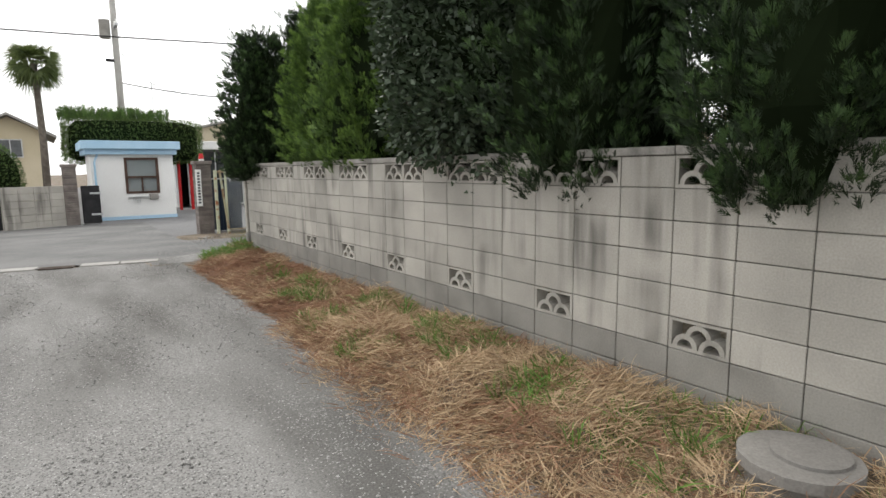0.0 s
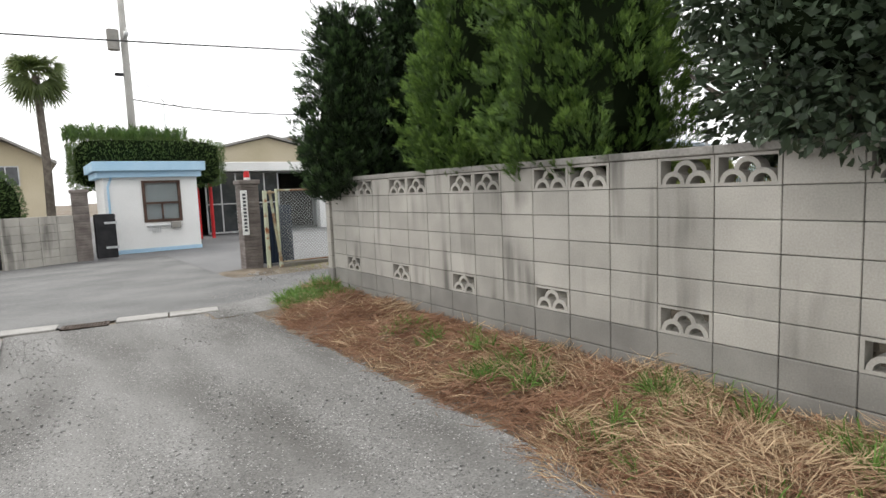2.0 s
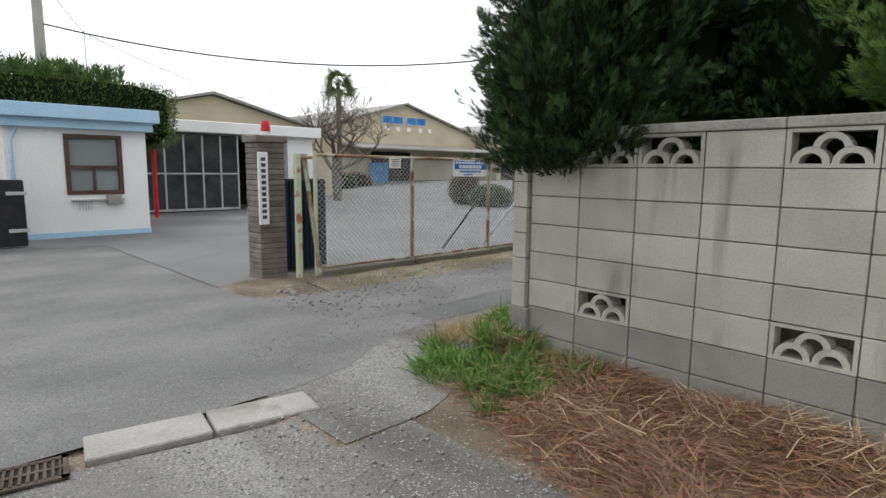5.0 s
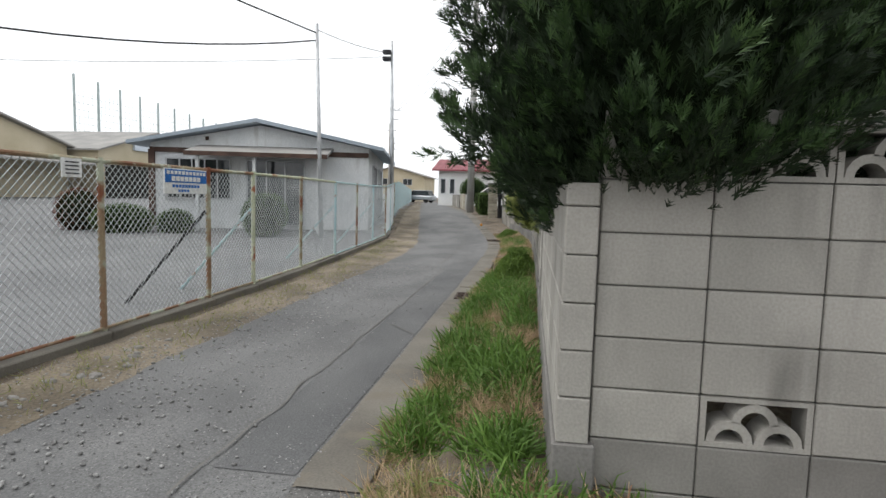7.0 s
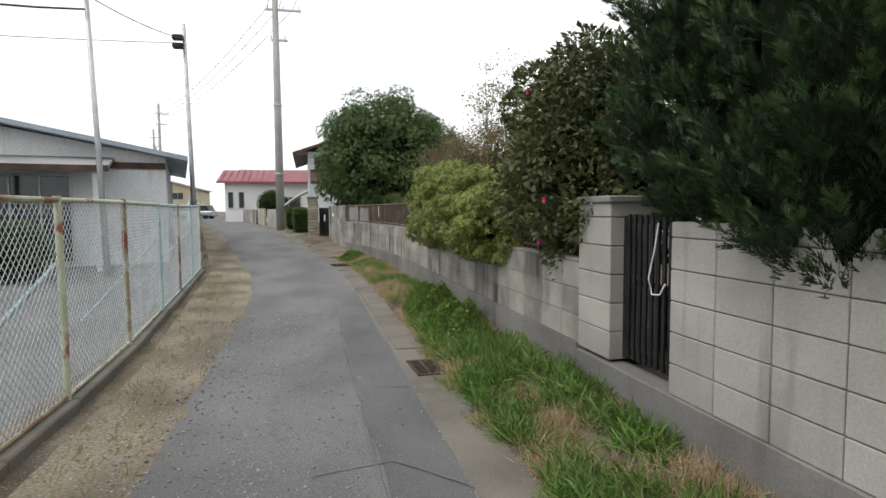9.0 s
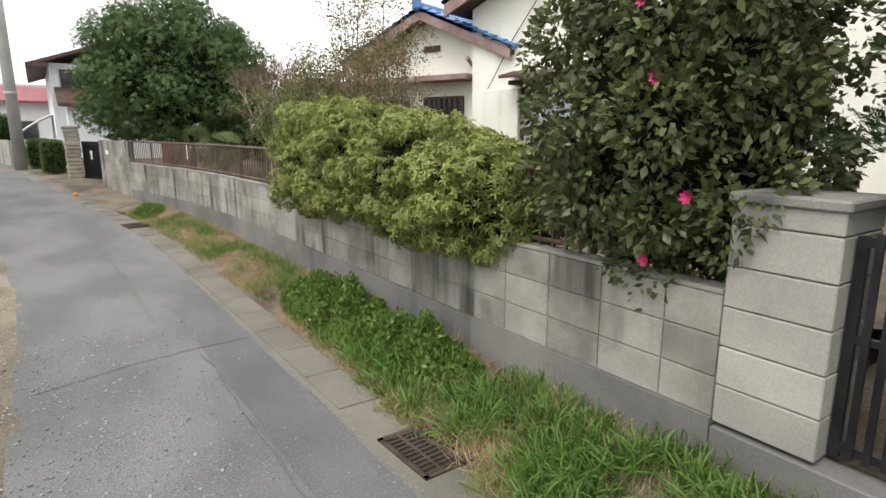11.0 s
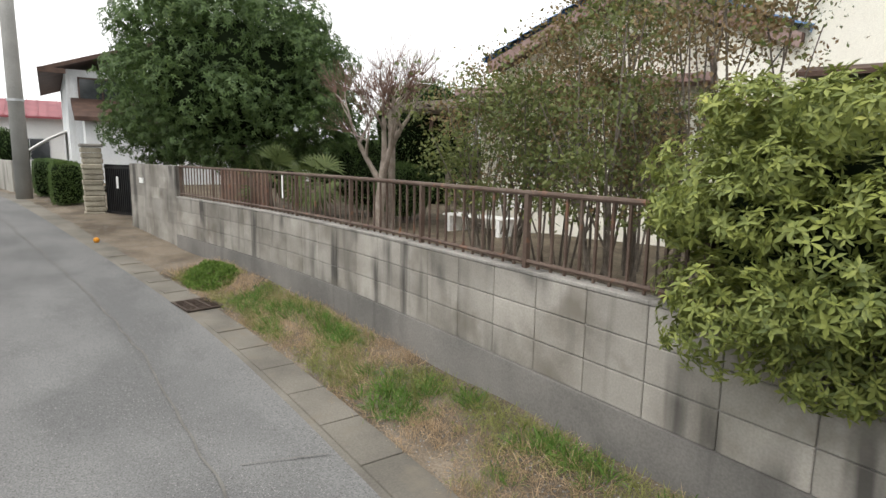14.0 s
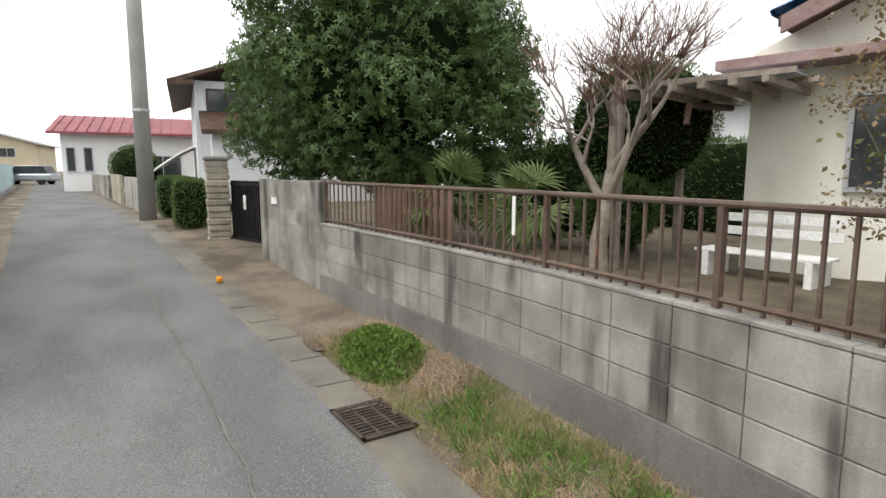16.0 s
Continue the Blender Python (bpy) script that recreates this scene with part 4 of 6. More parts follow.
# ---- gate posts, guard house ----
def gate_post(m, label):
    g = thing("gate_post", label, "gate post", "factory gate posts", m)
    h = 1.74
    n = 26
    for k in range(n):
        off = 0.006 * ((k * 7) % 3 - 1)
        part("tile_course", Mesh().chamfer(-0.18 + off * 0.3, 0.18 + off * 0.3, -0.18, 0.18, h * k / n + 0.002, h * (k + 1) / n - 0.003, 0.008), PILLARBRICK, g)
    part("core", Mesh().box(-0.168, 0.168, -0.168, 0.168, -0.2, h), MORTAR, g)
    part("cap", Mesh().chamfer(-0.21, 0.21, -0.21, 0.21, h, h + 0.09, 0.012), PILLARBRICK, g)
    return g


gp = gate_post(pose(0.19, 4.42, RZ, 0, 0, 0), "dark brown tiled gate post with a white name board")
part("name_board", Mesh().chamfer(-0.20, -0.07, -0.215, -0.19, 0.72, 1.62, 0.004), SIGNWHITE, gp, "white vertical name board")
tx = Mesh()
for k in range(11):
    tx.box(-0.165, -0.105, -0.219, -0.216, 0.79 + 0.072 * k, 0.835 + 0.072 * k)
part("lettering", tx, INK, gp)
lampb = thing("beacon_lamp", "red warning beacon on the gate post", "lamp", m=pose(0.19, 4.38, RZ + 1.83))
part("base", Mesh().tube([(0, 0, 0), (0, 0, 0.05)], 0.06, 14), SIGNWHITE, lampb)
part("dome", Mesh().tube([(0, 0, 0.05), (0, 0, 0.15), (0, 0, 0.18)], 0.062, 14, 0.045), RED, lampb)
gate_post(pose(-2.4, 9.8, RZ), "dark brown tiled gate post beside the guard house")

ft = thing("folding_gate", "dark folded accordion gate behind the gate post", "gate", m=pose(0.82, 4.6, RZ, 0, 0, 0))
for k in range(6):
    part("panel", Mesh().chamfer(-0.32, 0.32, -0.06 + 0.05 * k, -0.035 + 0.05 * k, 0.05, 1.28, 0.02), CRATE, ft)
for k in range(9):
    part("bar", Mesh().box(-0.31 + 0.075 * k, -0.285 + 0.075 * k, -0.085, -0.062, 0.06, 1.26), CRATE, ft)
ft2 = thing("folding_gate", "black folded accordion gate against the guard house post", "gate", m=pose(-1.9, 9.7, RZ))
for k in range(5):
    part("panel", Mesh().chamfer(-0.24, 0.24, -0.08 + 0.05 * k, -0.05 + 0.05 * k, 0.04, 1.18, 0.02), BLACKMETAL, ft2)
for z in (0.28, 0.92):
    part("hinge", Mesh().chamfer(-0.02, 0.27, -0.11, -0.082, z, z + 0.06, 0.005), STEEL, ft2)

gh = thing("guard_house", "small white rendered guard house with a pale blue flat roof", "guard house", m=pose(0, 0, RZ))
X0, X1, Y0, Y1 = -1.75, 0.68, 10.8, 13.0
wx0, wx1, wz0, wz1 = -0.76, 0.16, 0.92, 2.0
for a, b, c, d, e, f in ((X0, wx0, Y0, Y0 + 0.12, 0.12, 2.15), (wx1, X1, Y0, Y0 + 0.12, 0.12, 2.15), (wx0, wx1, Y0, Y0 + 0.12, 0.12, wz0), (wx0, wx1, Y0, Y0 + 0.12, wz1, 2.15),
                         (X0, X0 + 0.12, Y0 + 0.12, Y1, 0.12, 2.15), (X1 - 0.12, X1, Y0 + 0.12, Y1, 0.12, 2.15), (X0 + 0.12, X1 - 0.12, Y1 - 0.12, Y1, 0.12, 2.15)):
    part("wall", Mesh().box(a, b, c, d, e, f), WHITEPAINT, gh)
part("plinth", Mesh().box(X0 - 0.015, X1 + 0.015, Y0 - 0.015, Y1 + 0.015, -0.1, 0.12), PALEBLUE, gh)
part("roof", Mesh().chamfer(X0 - 0.25, X1 + 0.2, Y0 - 0.35, Y1 + 0.2, 2.32, 2.58, 0.01), PALEBLUE, gh)
part("soffit", Mesh().box(X0 - 0.15, X1 + 0.1, Y0 - 0.2, Y1 + 0.1, 2.15, 2.32), PALEBLUE, gh)
wf = Mesh()
for a, b, c, d in ((wx0 - 0.05, wx0 + 0.03, wz0 - 0.06, wz1 + 0.05), (wx1 - 0.03, wx1 + 0.05, wz0 - 0.06, wz1 + 0.05), (wx0 + 0.03, wx1 - 0.03, wz0 - 0.06, wz0 + 0.02), (wx0 + 0.03, wx1 - 0.03, wz1 - 0.02, wz1 + 0.05), (wx0 + 0.03, wx1 - 0.03, 1.38, 1.44), (-0.33, -0.29, wz0 + 0.02, 1.38)):
    wf.box(a, b, Y0 - 0.03, Y0 + 0.05, c, d)
win = part("window", wf, DARKBROWN, gh)
part("pane", Mesh().box(wx0, wx1, Y0 + 0.055, Y0 + 0.06, wz0, wz1), GLASS, win)
part("curtain", Mesh().box(wx0 + 0.06, wx1 - 0.06, Y0 + 0.1, Y0 + 0.105, wz0, wz1), CURTAIN, win)
part("ledge", Mesh().box(wx0, 0.2, Y0 - 0.1, Y0, 0.74, 0.765), STEEL, gh)
part("box", Mesh().chamfer(-0.13, 0.13, Y0 - 0.14, Y0 - 0.002, 0.66, 0.84, 0.01), CAP, gh)
part("downpipe", Mesh().tube([(X0 + 0.2, Y0 - 0.05, 2.15), (X0 + 0.1, Y0 - 0.06, 1.9), (X0 + 0.1, Y0 - 0.06, 0.1)], 0.03, 8), PALEBLUE, gh)
rack = Mesh()
for k in range(5):
    rack.tube([(-0.62 + 0.05 * k, Y0 - 0.06, 0.76), (-0.62 + 0.05 * k, Y0 - 0.06, 0.55)], 0.008, 5)
part("hooks", rack, STEEL, gh)

# block wall and fence left of the gate
wl_gate = thing("wall_gate", "pale painted block wall beside the factory gate", "wall", kind="structure")
a, d = Vector((-2.62, 9.75, RZ)), Vector((-0.92, -0.4))
for k in range(14):
    for r in range(6):
        fm = frame_at((a.x - 0.4 * 0.917 * k, a.y - 0.4 * 0.399 * k, RZ + 0.2 * r), (-0.917, -0.399))
        if not 4 <= k <= 5:
            piece("block", PLAIN, wl_gate, fm)
dg = thing("yard_door", "black steel door panel in the gate wall", "door", m=frame_at((a.x - 0.4 * 0.917 * 4, a.y - 0.4 * 0.399 * 4, RZ), (-0.917, -0.399)))
part("panel", Mesh().chamfer(0.02, 0.78, 0.0, 0.06, 0.02, 1.1, 0.01), BLACKMETAL, dg)


# ---- yard buildings ----
def gabled(name, label, x0, x1, y0, y1, zb, eave, peak, ridge, wall, roof, over=0.5, thick=0.12, cat="building", band=None):
    """A hall with a gable roof; ridge: the axis it runs along."""
    h = thing(name, label, cat)
    if ridge == "x":
        ym = (y0 + y1) / 2
        part("wall", Mesh().prism([(y0, zb), (y1, zb), (y1, eave), (ym, peak - 0.05), (y0, eave)], "x", x0, x1), wall, h)
        k = (peak - eave) / (ym - y0)
        for a, b in ((y0 - over, ym), (y1 + over, ym)):
            za = eave - k * over
            part("roof", Mesh().prism([(a, za), (b, peak), (b, peak + thick), (a, za + thick)], "x", x0 - over, x1 + over), roof, h)
    else:
        xm = (x0 + x1) / 2
        part("wall", Mesh().prism([(x0, zb), (x1, zb), (x1, eave), (xm, peak - 0.05), (x0, eave)], "y", y0, y1), wall, h)
        k = (peak - eave) / (xm - x0)
        for a, b in ((x0 - over, xm), (x1 + over, xm)):
            za = eave - k * over
            part("roof", Mesh().prism([(a, za), (b, peak), (b, peak + thick), (a, za + thick)], "y", y0 - over, y1 + over), roof, h)
    return h


def window_part(parent, axis, plane, a0, a1, z0, z1, out, bars=2, name="window", framemat=STEEL, pane=DARKGLASS, mid=True):
    """A framed window set on a wall plane; out is the side it faces."""
    def put(m, a, b, c, d, o0, o1):
        lo, hi = sorted((plane + out * o0, plane + out * o1))
        if axis == "x":
            m.box(lo, hi, a, b, c, d)
        else:
            m.box(a, b, lo, hi, c, d)
    fm = Mesh()
    t = 0.05
    put(fm, a0 - t, a0, z0 - t, z1 + t, 0.0, 0.07)
    put(fm, a1, a1 + t, z0 - t, z1 + t, 0.0, 0.07)
    put(fm, a0, a1, z0 - t, z0, 0.0, 0.08)
    put(fm, a0, a1, z1, z1 + t, 0.0, 0.07)
    for k in range(1, bars):
        c = a0 + (a1 - a0) * k / bars
        put(fm, c - 0.02, c + 0.02, z0, z1, 0.01, 0.06)
    w = part(name, fm, framemat, parent)
    p = Mesh()
    put(p, a0, a1, z0, z1, 0.004, 0.02)
    part("pane", p, pane, w)
    return w


wh = gabled("office_house", "single-storey white prefab office with a blue-grey gable roof", 17.0, 25.0, 5.8, 13.15, -0.1, 2.83, 3.56, "x", WHITEWALL, BLUEROOF, over=0.55)
part("trim", Mesh().box(16.93, 16.998, 5.8, 13.15, 2.52, 2.68), DARKBROWN, wh, "dark brown fascia band")
part("vent", Mesh().box(16.95, 16.998, 11.2, 11.3, 2.95, 3.08), DARKBROWN, wh)
window_part(wh, "x", 17.0, 10.5, 12.6, 1.0, 2.3, -1, 5)
window_part(wh, "x", 17.0, 8.0, 9.9, 0.15, 2.3, -1, 3, "door")
part("corner_board", Mesh().box(16.92, 17.0, 13.0, 13.2, 0, 2.6), DARKBROWN, wh)
part("porch_roof", Mesh().prism([(15.6, 2.42), (17.0, 2.72), (17.0, 2.8), (15.6, 2.5)], "y", 7.0, 11.5), GREYROOF, wh)
part("porch_fascia", Mesh().box(15.56, 15.62, 7.0, 11.5, 2.36, 2.5), DARKBROWN, wh)
for y in (7.25, 9.3, 11.1):
    part("porch_post", Mesh().box(15.75, 15.85, y, y + 0.1, gz(15.8), 2.45), WHITEWALL, wh)
wh.matrix_basis = Matrix.Translation((17, 6.4, 0)) @ Matrix.Rotation(radians(11), 4, "Z") @ Matrix.Translation((-17, -6.4, 0))
for x in (18.6, 21.6):
    window_part(wh, "y", 5.8, x, x + 1.6, 1.1, 2.3, -1, 2)

fac = gabled("factory_hall", "large beige factory hall with a low grey gable roof", 17.5, 33.5, 32.0, 60.0, -0.1, 4.0, 6.2, "y", BEIGE, GREYROOF, over=0.4)
for a in (23.4, 25.7):
    window_part(fac, "y", 32.0, a, a + 1.9, 4.75, 5.25, -1, 2, pane=BLUETARP)
for a in (23.6, 24.7, 25.75, 26.9, 27.9):
    part("signboard", Mesh().box(a, a + 0.35, 31.95, 31.998, 4.2, 4.5), SIGNWHITE, fac, "small white signboard")
part("awning", Mesh().prism([(29.2, 2.7), (32.0, 3.1), (32.0, 3.2), (29.2, 2.8)], "x", 19.5, 34.0), GREYROOF, fac)
# no opening: a dark slab on the wall paints the doorway's shade
part("door", Mesh().box(22.3, 26.0, 31.9, 31.998, -0.1, 2.6), DARKIN, fac, "flat dark panel painting the shade inside a doorway")
part("tarpaulin", Mesh().box(22.0, 23.6, 31.6, 31.85, -0.1, 1.8), BLUETARP, fac, "blue sheeting")
fac2 = gabled("storage_hall", "grey-roofed beige storage hall in the yard", 34.0, 46.0, 30.0, 60.0, -0.1, 3.9, 5.6, "y", BEIGE, GREYROOF, over=0.4)
# dark slab on the closed wall, painted as the bay's unlit inside
part("open_front", Mesh().box(34.6, 45.4, 29.9, 29.998, 0, 2.9), DARKIN, fac2, "flat dark panel painting the shade inside an open bay")
part("skylight", Mesh().box(37.5, 41.5, 29.8, 29.99, 4.1, 4.7), SHUTTER, fac2, "pale blue panel")
fac3 = gabled("old_workshop", "low beige workshop with grey corrugated roof behind the carport", 1.0, 14.0, 24.0, 44.0, -0.1, 3.0, 4.6, "y", BEIGE, GREYROOF, over=0.3)
# dark slab painting an unlit doorway
part("door", Mesh().box(6.0, 9.0, 23.9, 23.998, -0.1, 2.4), DARKIN, fac3)
gabled("old_warehouse", "beige warehouse with a grey gable roof across the yard", 10.0, 20.0, 40.0, 60.0, -0.1, 4.2, 6.2, "y", BEIGE, GREYROOF, over=0.4)
farl = gabled("distant_house", "small beige two-storey house beyond the factory wall", -5.6, -2.7, 25.0, 31.0, 0, 3.5, 4.3, "y", BEIGE, GREYROOF)
window_part(farl, "y", 25.0, -4.6, -3.7, 2.3, 3.1, -1, 2)
gabled("brown_roof_house", "low house with a brown roof behind the wall", -12.0, -4.8, 30.0, 38.0, 0, 2.7, 4.0, "x", BEIGE, PURPLEBROWN)

cp = thing("carport", "white flat-roofed garage front with glazed sliding doors", "garage", m=pose(0, 0, RZ))
part("roof", Mesh().chamfer(1.6, 8.1, 15.8, 19.5, 2.5, 2.86, 0.02), WHITEPAINT, cp)
part("pier", Mesh().chamfer(6.9, 7.9, 16.1, 16.5, 0, 2.5, 0.01), WHITEPAINT, cp)
# back wall painted near-black for the carport's shaded inside
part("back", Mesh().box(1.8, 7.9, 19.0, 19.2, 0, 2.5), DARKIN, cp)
part("side", Mesh().box(1.7, 1.8, 16.2, 19.2, 0, 2.5).box(7.8, 7.9, 16.5, 19.0, 0, 2.5), WHITEWALL, cp)
df = Mesh()
for k in range(6):
    x = 2.2 + 0.58 * k
    df.box(x, x + 0.05, 16.2, 16.26, 0.1, 2.45)
df.box(2.2, 5.15, 16.2, 16.26, 1.2, 1.25).box(2.2, 5.15, 16.2, 16.26, 0.05, 0.12)
dd = part("sliding_door", df, STEEL, cp)
part("pane", Mesh().box(2.25, 5.1, 16.22, 16.235, 0.12, 2.45), DARKGLASS, dd)
window_part(cp, "y", 16.1, 7.2, 7.6, 0.9, 1.9, -1, 1)
for x in (1.55, 2.0):
    rp = thing("red_post", "red painted steel post beside the hedge", "post")
    part("post", Mesh().tube([(x, 14.6, RZ - 0.05), (x, 14.6, 1.9)], 0.06, 10), RED, rp)

# ---- poles and cables ----
def pole(name, label, x, y, h, r=0.15, arms=(), lean=(0, 0), material=CONCPOLE):
    p = thing(name, label, "pole", m=pose(x, y, gz(x) if x > 0 else RZ))
    part("shaft", Mesh().tube([(0, 0, -0.2), (lean[0] / 2, lean[1] / 2, h / 2), (lean[0], lean[1], h)], r, 14, r * 0.65), material, p, smooth=True)
    for z, half in arms:
        part("cross_arm", Mesh().box(-0.05, 0.05, -half, half * 0.4, z, z + 0.08), STEEL, p)
        for k in range(3):
            y = -half + 0.1 + half * 0.6 * k
            part("insulator", Mesh().tube([(0, y, z + 0.08), (0, y, z + 0.25)], 0.045, 8, 0.03), SIGNWHITE, p)
    return p


pf = pole("utility_pole", "tall concrete utility pole with cross arms beside the lane", 27.0, 3.28, 10.4, 0.19, ((9.6, 1.1), (8.3, 0.5)))
for z in (2.5, 5.5):
    part("band", Mesh().tube([(0, 0, z), (0, 0, z + 0.06)], 0.195, 12), STEEL, pf)
pl = pole("utility_pole", "concrete utility pole with transformer boxes behind the guard house", -0.1, 16.5, 9.5, 0.16, ((7.3, 0.8),))
part("transformer", Mesh().tube([(-0.35, 0, 6.9), (-0.35, 0, 7.6)], 0.2, 14), CAP, pl)
part("bracket", Mesh().box(-0.4, 0.1, -0.06, 0.06, 6.0, 6.1), BLACKMETAL, pl)
pole("steel_pole", "thin steel service pole in front of the office", 14.6, 6.55, 6.3, 0.07, (), (-0.25, 0.1), STEEL)
lp = pole("lamp_pole", "thin steel pole with two floodlights by the fence", 19.6, 5.55, 6.9, 0.08, (), (-0.15, 0.1), STEEL)
for z in (6.15, 6.4):
    part("floodlight", Mesh().chamfer(-0.32, -0.12, 0.1, 0.42, z, z + 0.16, 0.03), BLACKMETAL, lp)
for x, y, h in ((60, 15.5, 11), (75, 19.5, 10.5), (100, 25, 11)):
    pole("utility_pole", "distant concrete utility pole along the lane", x, y, h, 0.17, ((h - 1, 0.9), (h - 2, 0.7)))
an = pole("antenna_mast", "thin antenna mast above the roofs", 1.4, 18.5, 5.6, 0.03, (), (0, 0), STEEL)


def cable(label, a, b, sag, r=0.012):
    pts = []
    for k in range(17):
        t = k / 16
        p = Vector(a).lerp(Vector(b), t)
        p.z -= sag * 4 * t * (1 - t)
        pts.append(p)
    c = thing("overhead_cable", label, "cable", "overhead cables")
    part("cable", Mesh().tube(pts, r, 5), CABLE, c)


cable("black overhead cable sagging across the yard", (-30, 16.5, 6.8), (14.4, 6.65, 5.95), 0.7, 0.022)
cable("black overhead cable between service poles", (14.4, 6.65, 6.05), (19.45, 5.65, 6.6), 0.1)
cable("black overhead cable over the yard to the service pole", (-0.1, 16.5, 5.1), (14.4, 6.65, 5.75), 1.1, 0.022)
cable("thin overhead cable crossing to the office", (19.5, 5.6, 6.5), (9, 30, 5.0), 0.5, 0.01)
for dy in (-0.9, -0.3, 0.2):
    cable("thin power line along the lane", (27, 3.42 + dy, 10.2), (60, 15.5 + dy, 10.4), 0.6, 0.012)
    cable("thin power line along the lane", (27, 3.42 + dy, 10.2), (-15, -2 + dy, 11.5), 0.5, 0.012)
cable("thin overhead cable from the guard house mast", (-0.1, 16.4, 6.5), (1.4, 18.5, 5.4), 0.1, 0.01)
cable("thin overhead cable to the yard", (1.4, 18.5, 5.4), (18, 34, 5.6), 0.6, 0.012)

net = thing("practice_net", "tall net on steel poles far behind the yard", "net")
for k in range(12):
    x = 55 + 3.6 * k
    part("pole", Mesh().tube([(x, 50, 0), (x, 50, 13.5 - 0.2 * k)], 0.14, 6), NET, net)
nm = Mesh()
for k in range(60):
    x = 55 + 0.67 * k
    nm.box(x, x + 0.03, 50, 50.02, 3, 12.0)
for k in range(12):
    nm.box(55, 95, 50, 50.02, 3 + 0.75 * k, 3.04 + 0.75 * k)
part("netting", nm, NET, net)

# ---- cream house with the blue tiled roof; it stands at an angle to the lane ----
HM = Matrix.Translation((11.9, -4.81, 0)) @ Matrix.Rotation(radians(20), 4, "Z")
hc = thing("tiled_house", "cream stucco house with a blue glazed tile roof", "house", m=HM)
HY = -0.62
part("wall", Mesh().prism([(-9.5, 0.3), (-5.4, 0.3), (-5.4, 6.0), (-9.5, 4.1)], "y", HY - 0.15, HY), CREAM, hc)
for a, b, c, d in ((-5.4, 1.0, 2.76, 4.1), (-5.4, -5.2, 0.3, 2.76), (-5.2, -2.98, 0.3, 1.74), (-2.98, -1.92, 0.3, 2.76), (-1.92, -0.26, 0.3, 1.15), (-1.92, -0.26, 2.64, 2.76), (-0.26, 1.0, 0.3, 2.76)):
    part("wall", Mesh().box(a, b, HY - 0.15, HY, c, d), CREAM, hc)
part("gable", Mesh().prism([(-5.4, 4.1), (1.0, 4.1), (1.0, 4.25), (-4.25, 6.7), (-5.4, 6.2)], "y", HY - 0.15, HY), CREAM, hc)
part("side_wall", Mesh().box(0.85, 1.0, -9, HY - 0.15, 0.3, 4.1).box(-9.5, -9.35, -9, HY - 0.15, 0.3, 4.1).box(-9.5, 1.0, -9.15, -9, 0.3, 4.1), CREAM, hc)
# floor painted as dark as an unlit room
part("inner_floor", Mesh().box(-9.3, 0.8, -8.9, HY - 0.2, 0.6, 0.7), DARKIN, hc)
part("foundation", Mesh().box(-9.52, 1.02, HY - 0.1, HY + 0.03, 0.2, 0.85), FOOTING, hc)
part("entrance_wall", Mesh().prism([(1.0, 0.3), (5.05, 0.3), (5.05, 3.1), (4.6, 3.3), (2.33, 4.25), (1.0, 3.6)], "y", -1.12, -1.0).box(4.93, 5.05, -7, -1.12, 0.3, 3.1), CREAM, hc)


def tiled_slope(parent, ax, az, bx, bz, y0, y1, step=0.24):
    """Rows of rounded tiles between the eave a and the ridge b."""
    n = int(math.hypot(bx - ax, bz - az) / step)
    k = int((y1 - y0) / 0.25)
    d = Vector((bx - ax, 0, bz - az)).normalized()
    up = Vector((-d.z, 0, d.x)) * (1 if d.x > 0 else -1)
    for i in range(n):
        t0, t1 = i / n, (i + 1.12) / n
        p = Vector((ax + (bx - ax) * t0, 0, az + (bz - az) * t0))
        q = Vector((ax + (bx - ax) * t1, 0, az + (bz - az) * t1))
        row = Mesh()
        for j in range(k):
            ya = y0 + (y1 - y0) * j / k
            w = (y1 - y0) / k
            vs = []
            for c in range(5):
                y = ya + w * c / 4
                hh = 0.05 * math.sin(math.pi * c / 4) + 0.02
                vs += [p + Vector((0, y, 0)) + up * (hh + 0.03), q + Vector((0, y, 0)) + up * hh]
            fs = [(2 * c, 2 * c + 2, 2 * c + 3, 2 * c + 1) for c in range(4)]
            vs += [p + Vector((0, ya, 0)) - up * 0.01, p + Vector((0, ya + w, 0)) - up * 0.01]
            fs += [(0, 10, 2), (2, 10, 4), (4, 10, 11), (4, 11, 6), (6, 11, 8)]
            row.add(vs, fs)
        part("roof_course", row, BLUETILE, parent)


part("porch_roof", Mesh().prism([(0.0, 3.38), (2.33, 4.36), (4.66, 3.38), (4.66, 3.28), (2.33, 4.26), (0.0, 3.28)], "y", -6.5, -0.5), DARKBROWN, hc)
tiled_slope(hc, -0.06, 3.40, 2.33, 4.41, -6.5, -0.44)
tiled_slope(hc, 4.72, 3.40, 2.33, 4.41, -6.5, -0.44)
part("bargeboard", Mesh().prism([(0.03, 3.2), (2.33, 4.18), (4.63, 3.2), (4.63, 3.39), (2.33, 4.37), (0.03, 3.39)], "y", -0.55, -0.49), PURPLEBROWN, hc)
part("ridge", Mesh().tube([(2.33, -6.5, 4.47), (2.33, -0.4, 4.47)], 0.09, 10), BLUETILE, hc)
part("ridge_end", Mesh().chamfer(2.2, 2.46, -0.46, -0.36, 4.36, 4.64, 0.05), BLUETILE, hc)
part("gable_vent", Mesh().box(2.1, 2.55, -1.0, -0.96, 3.55, 3.68), DARKBROWN, hc)
part("lower_eave", Mesh().chamfer(1.05, 5.3, -1.0, -0.45, 2.86, 2.98, 0.01), PURPLEBROWN, hc)
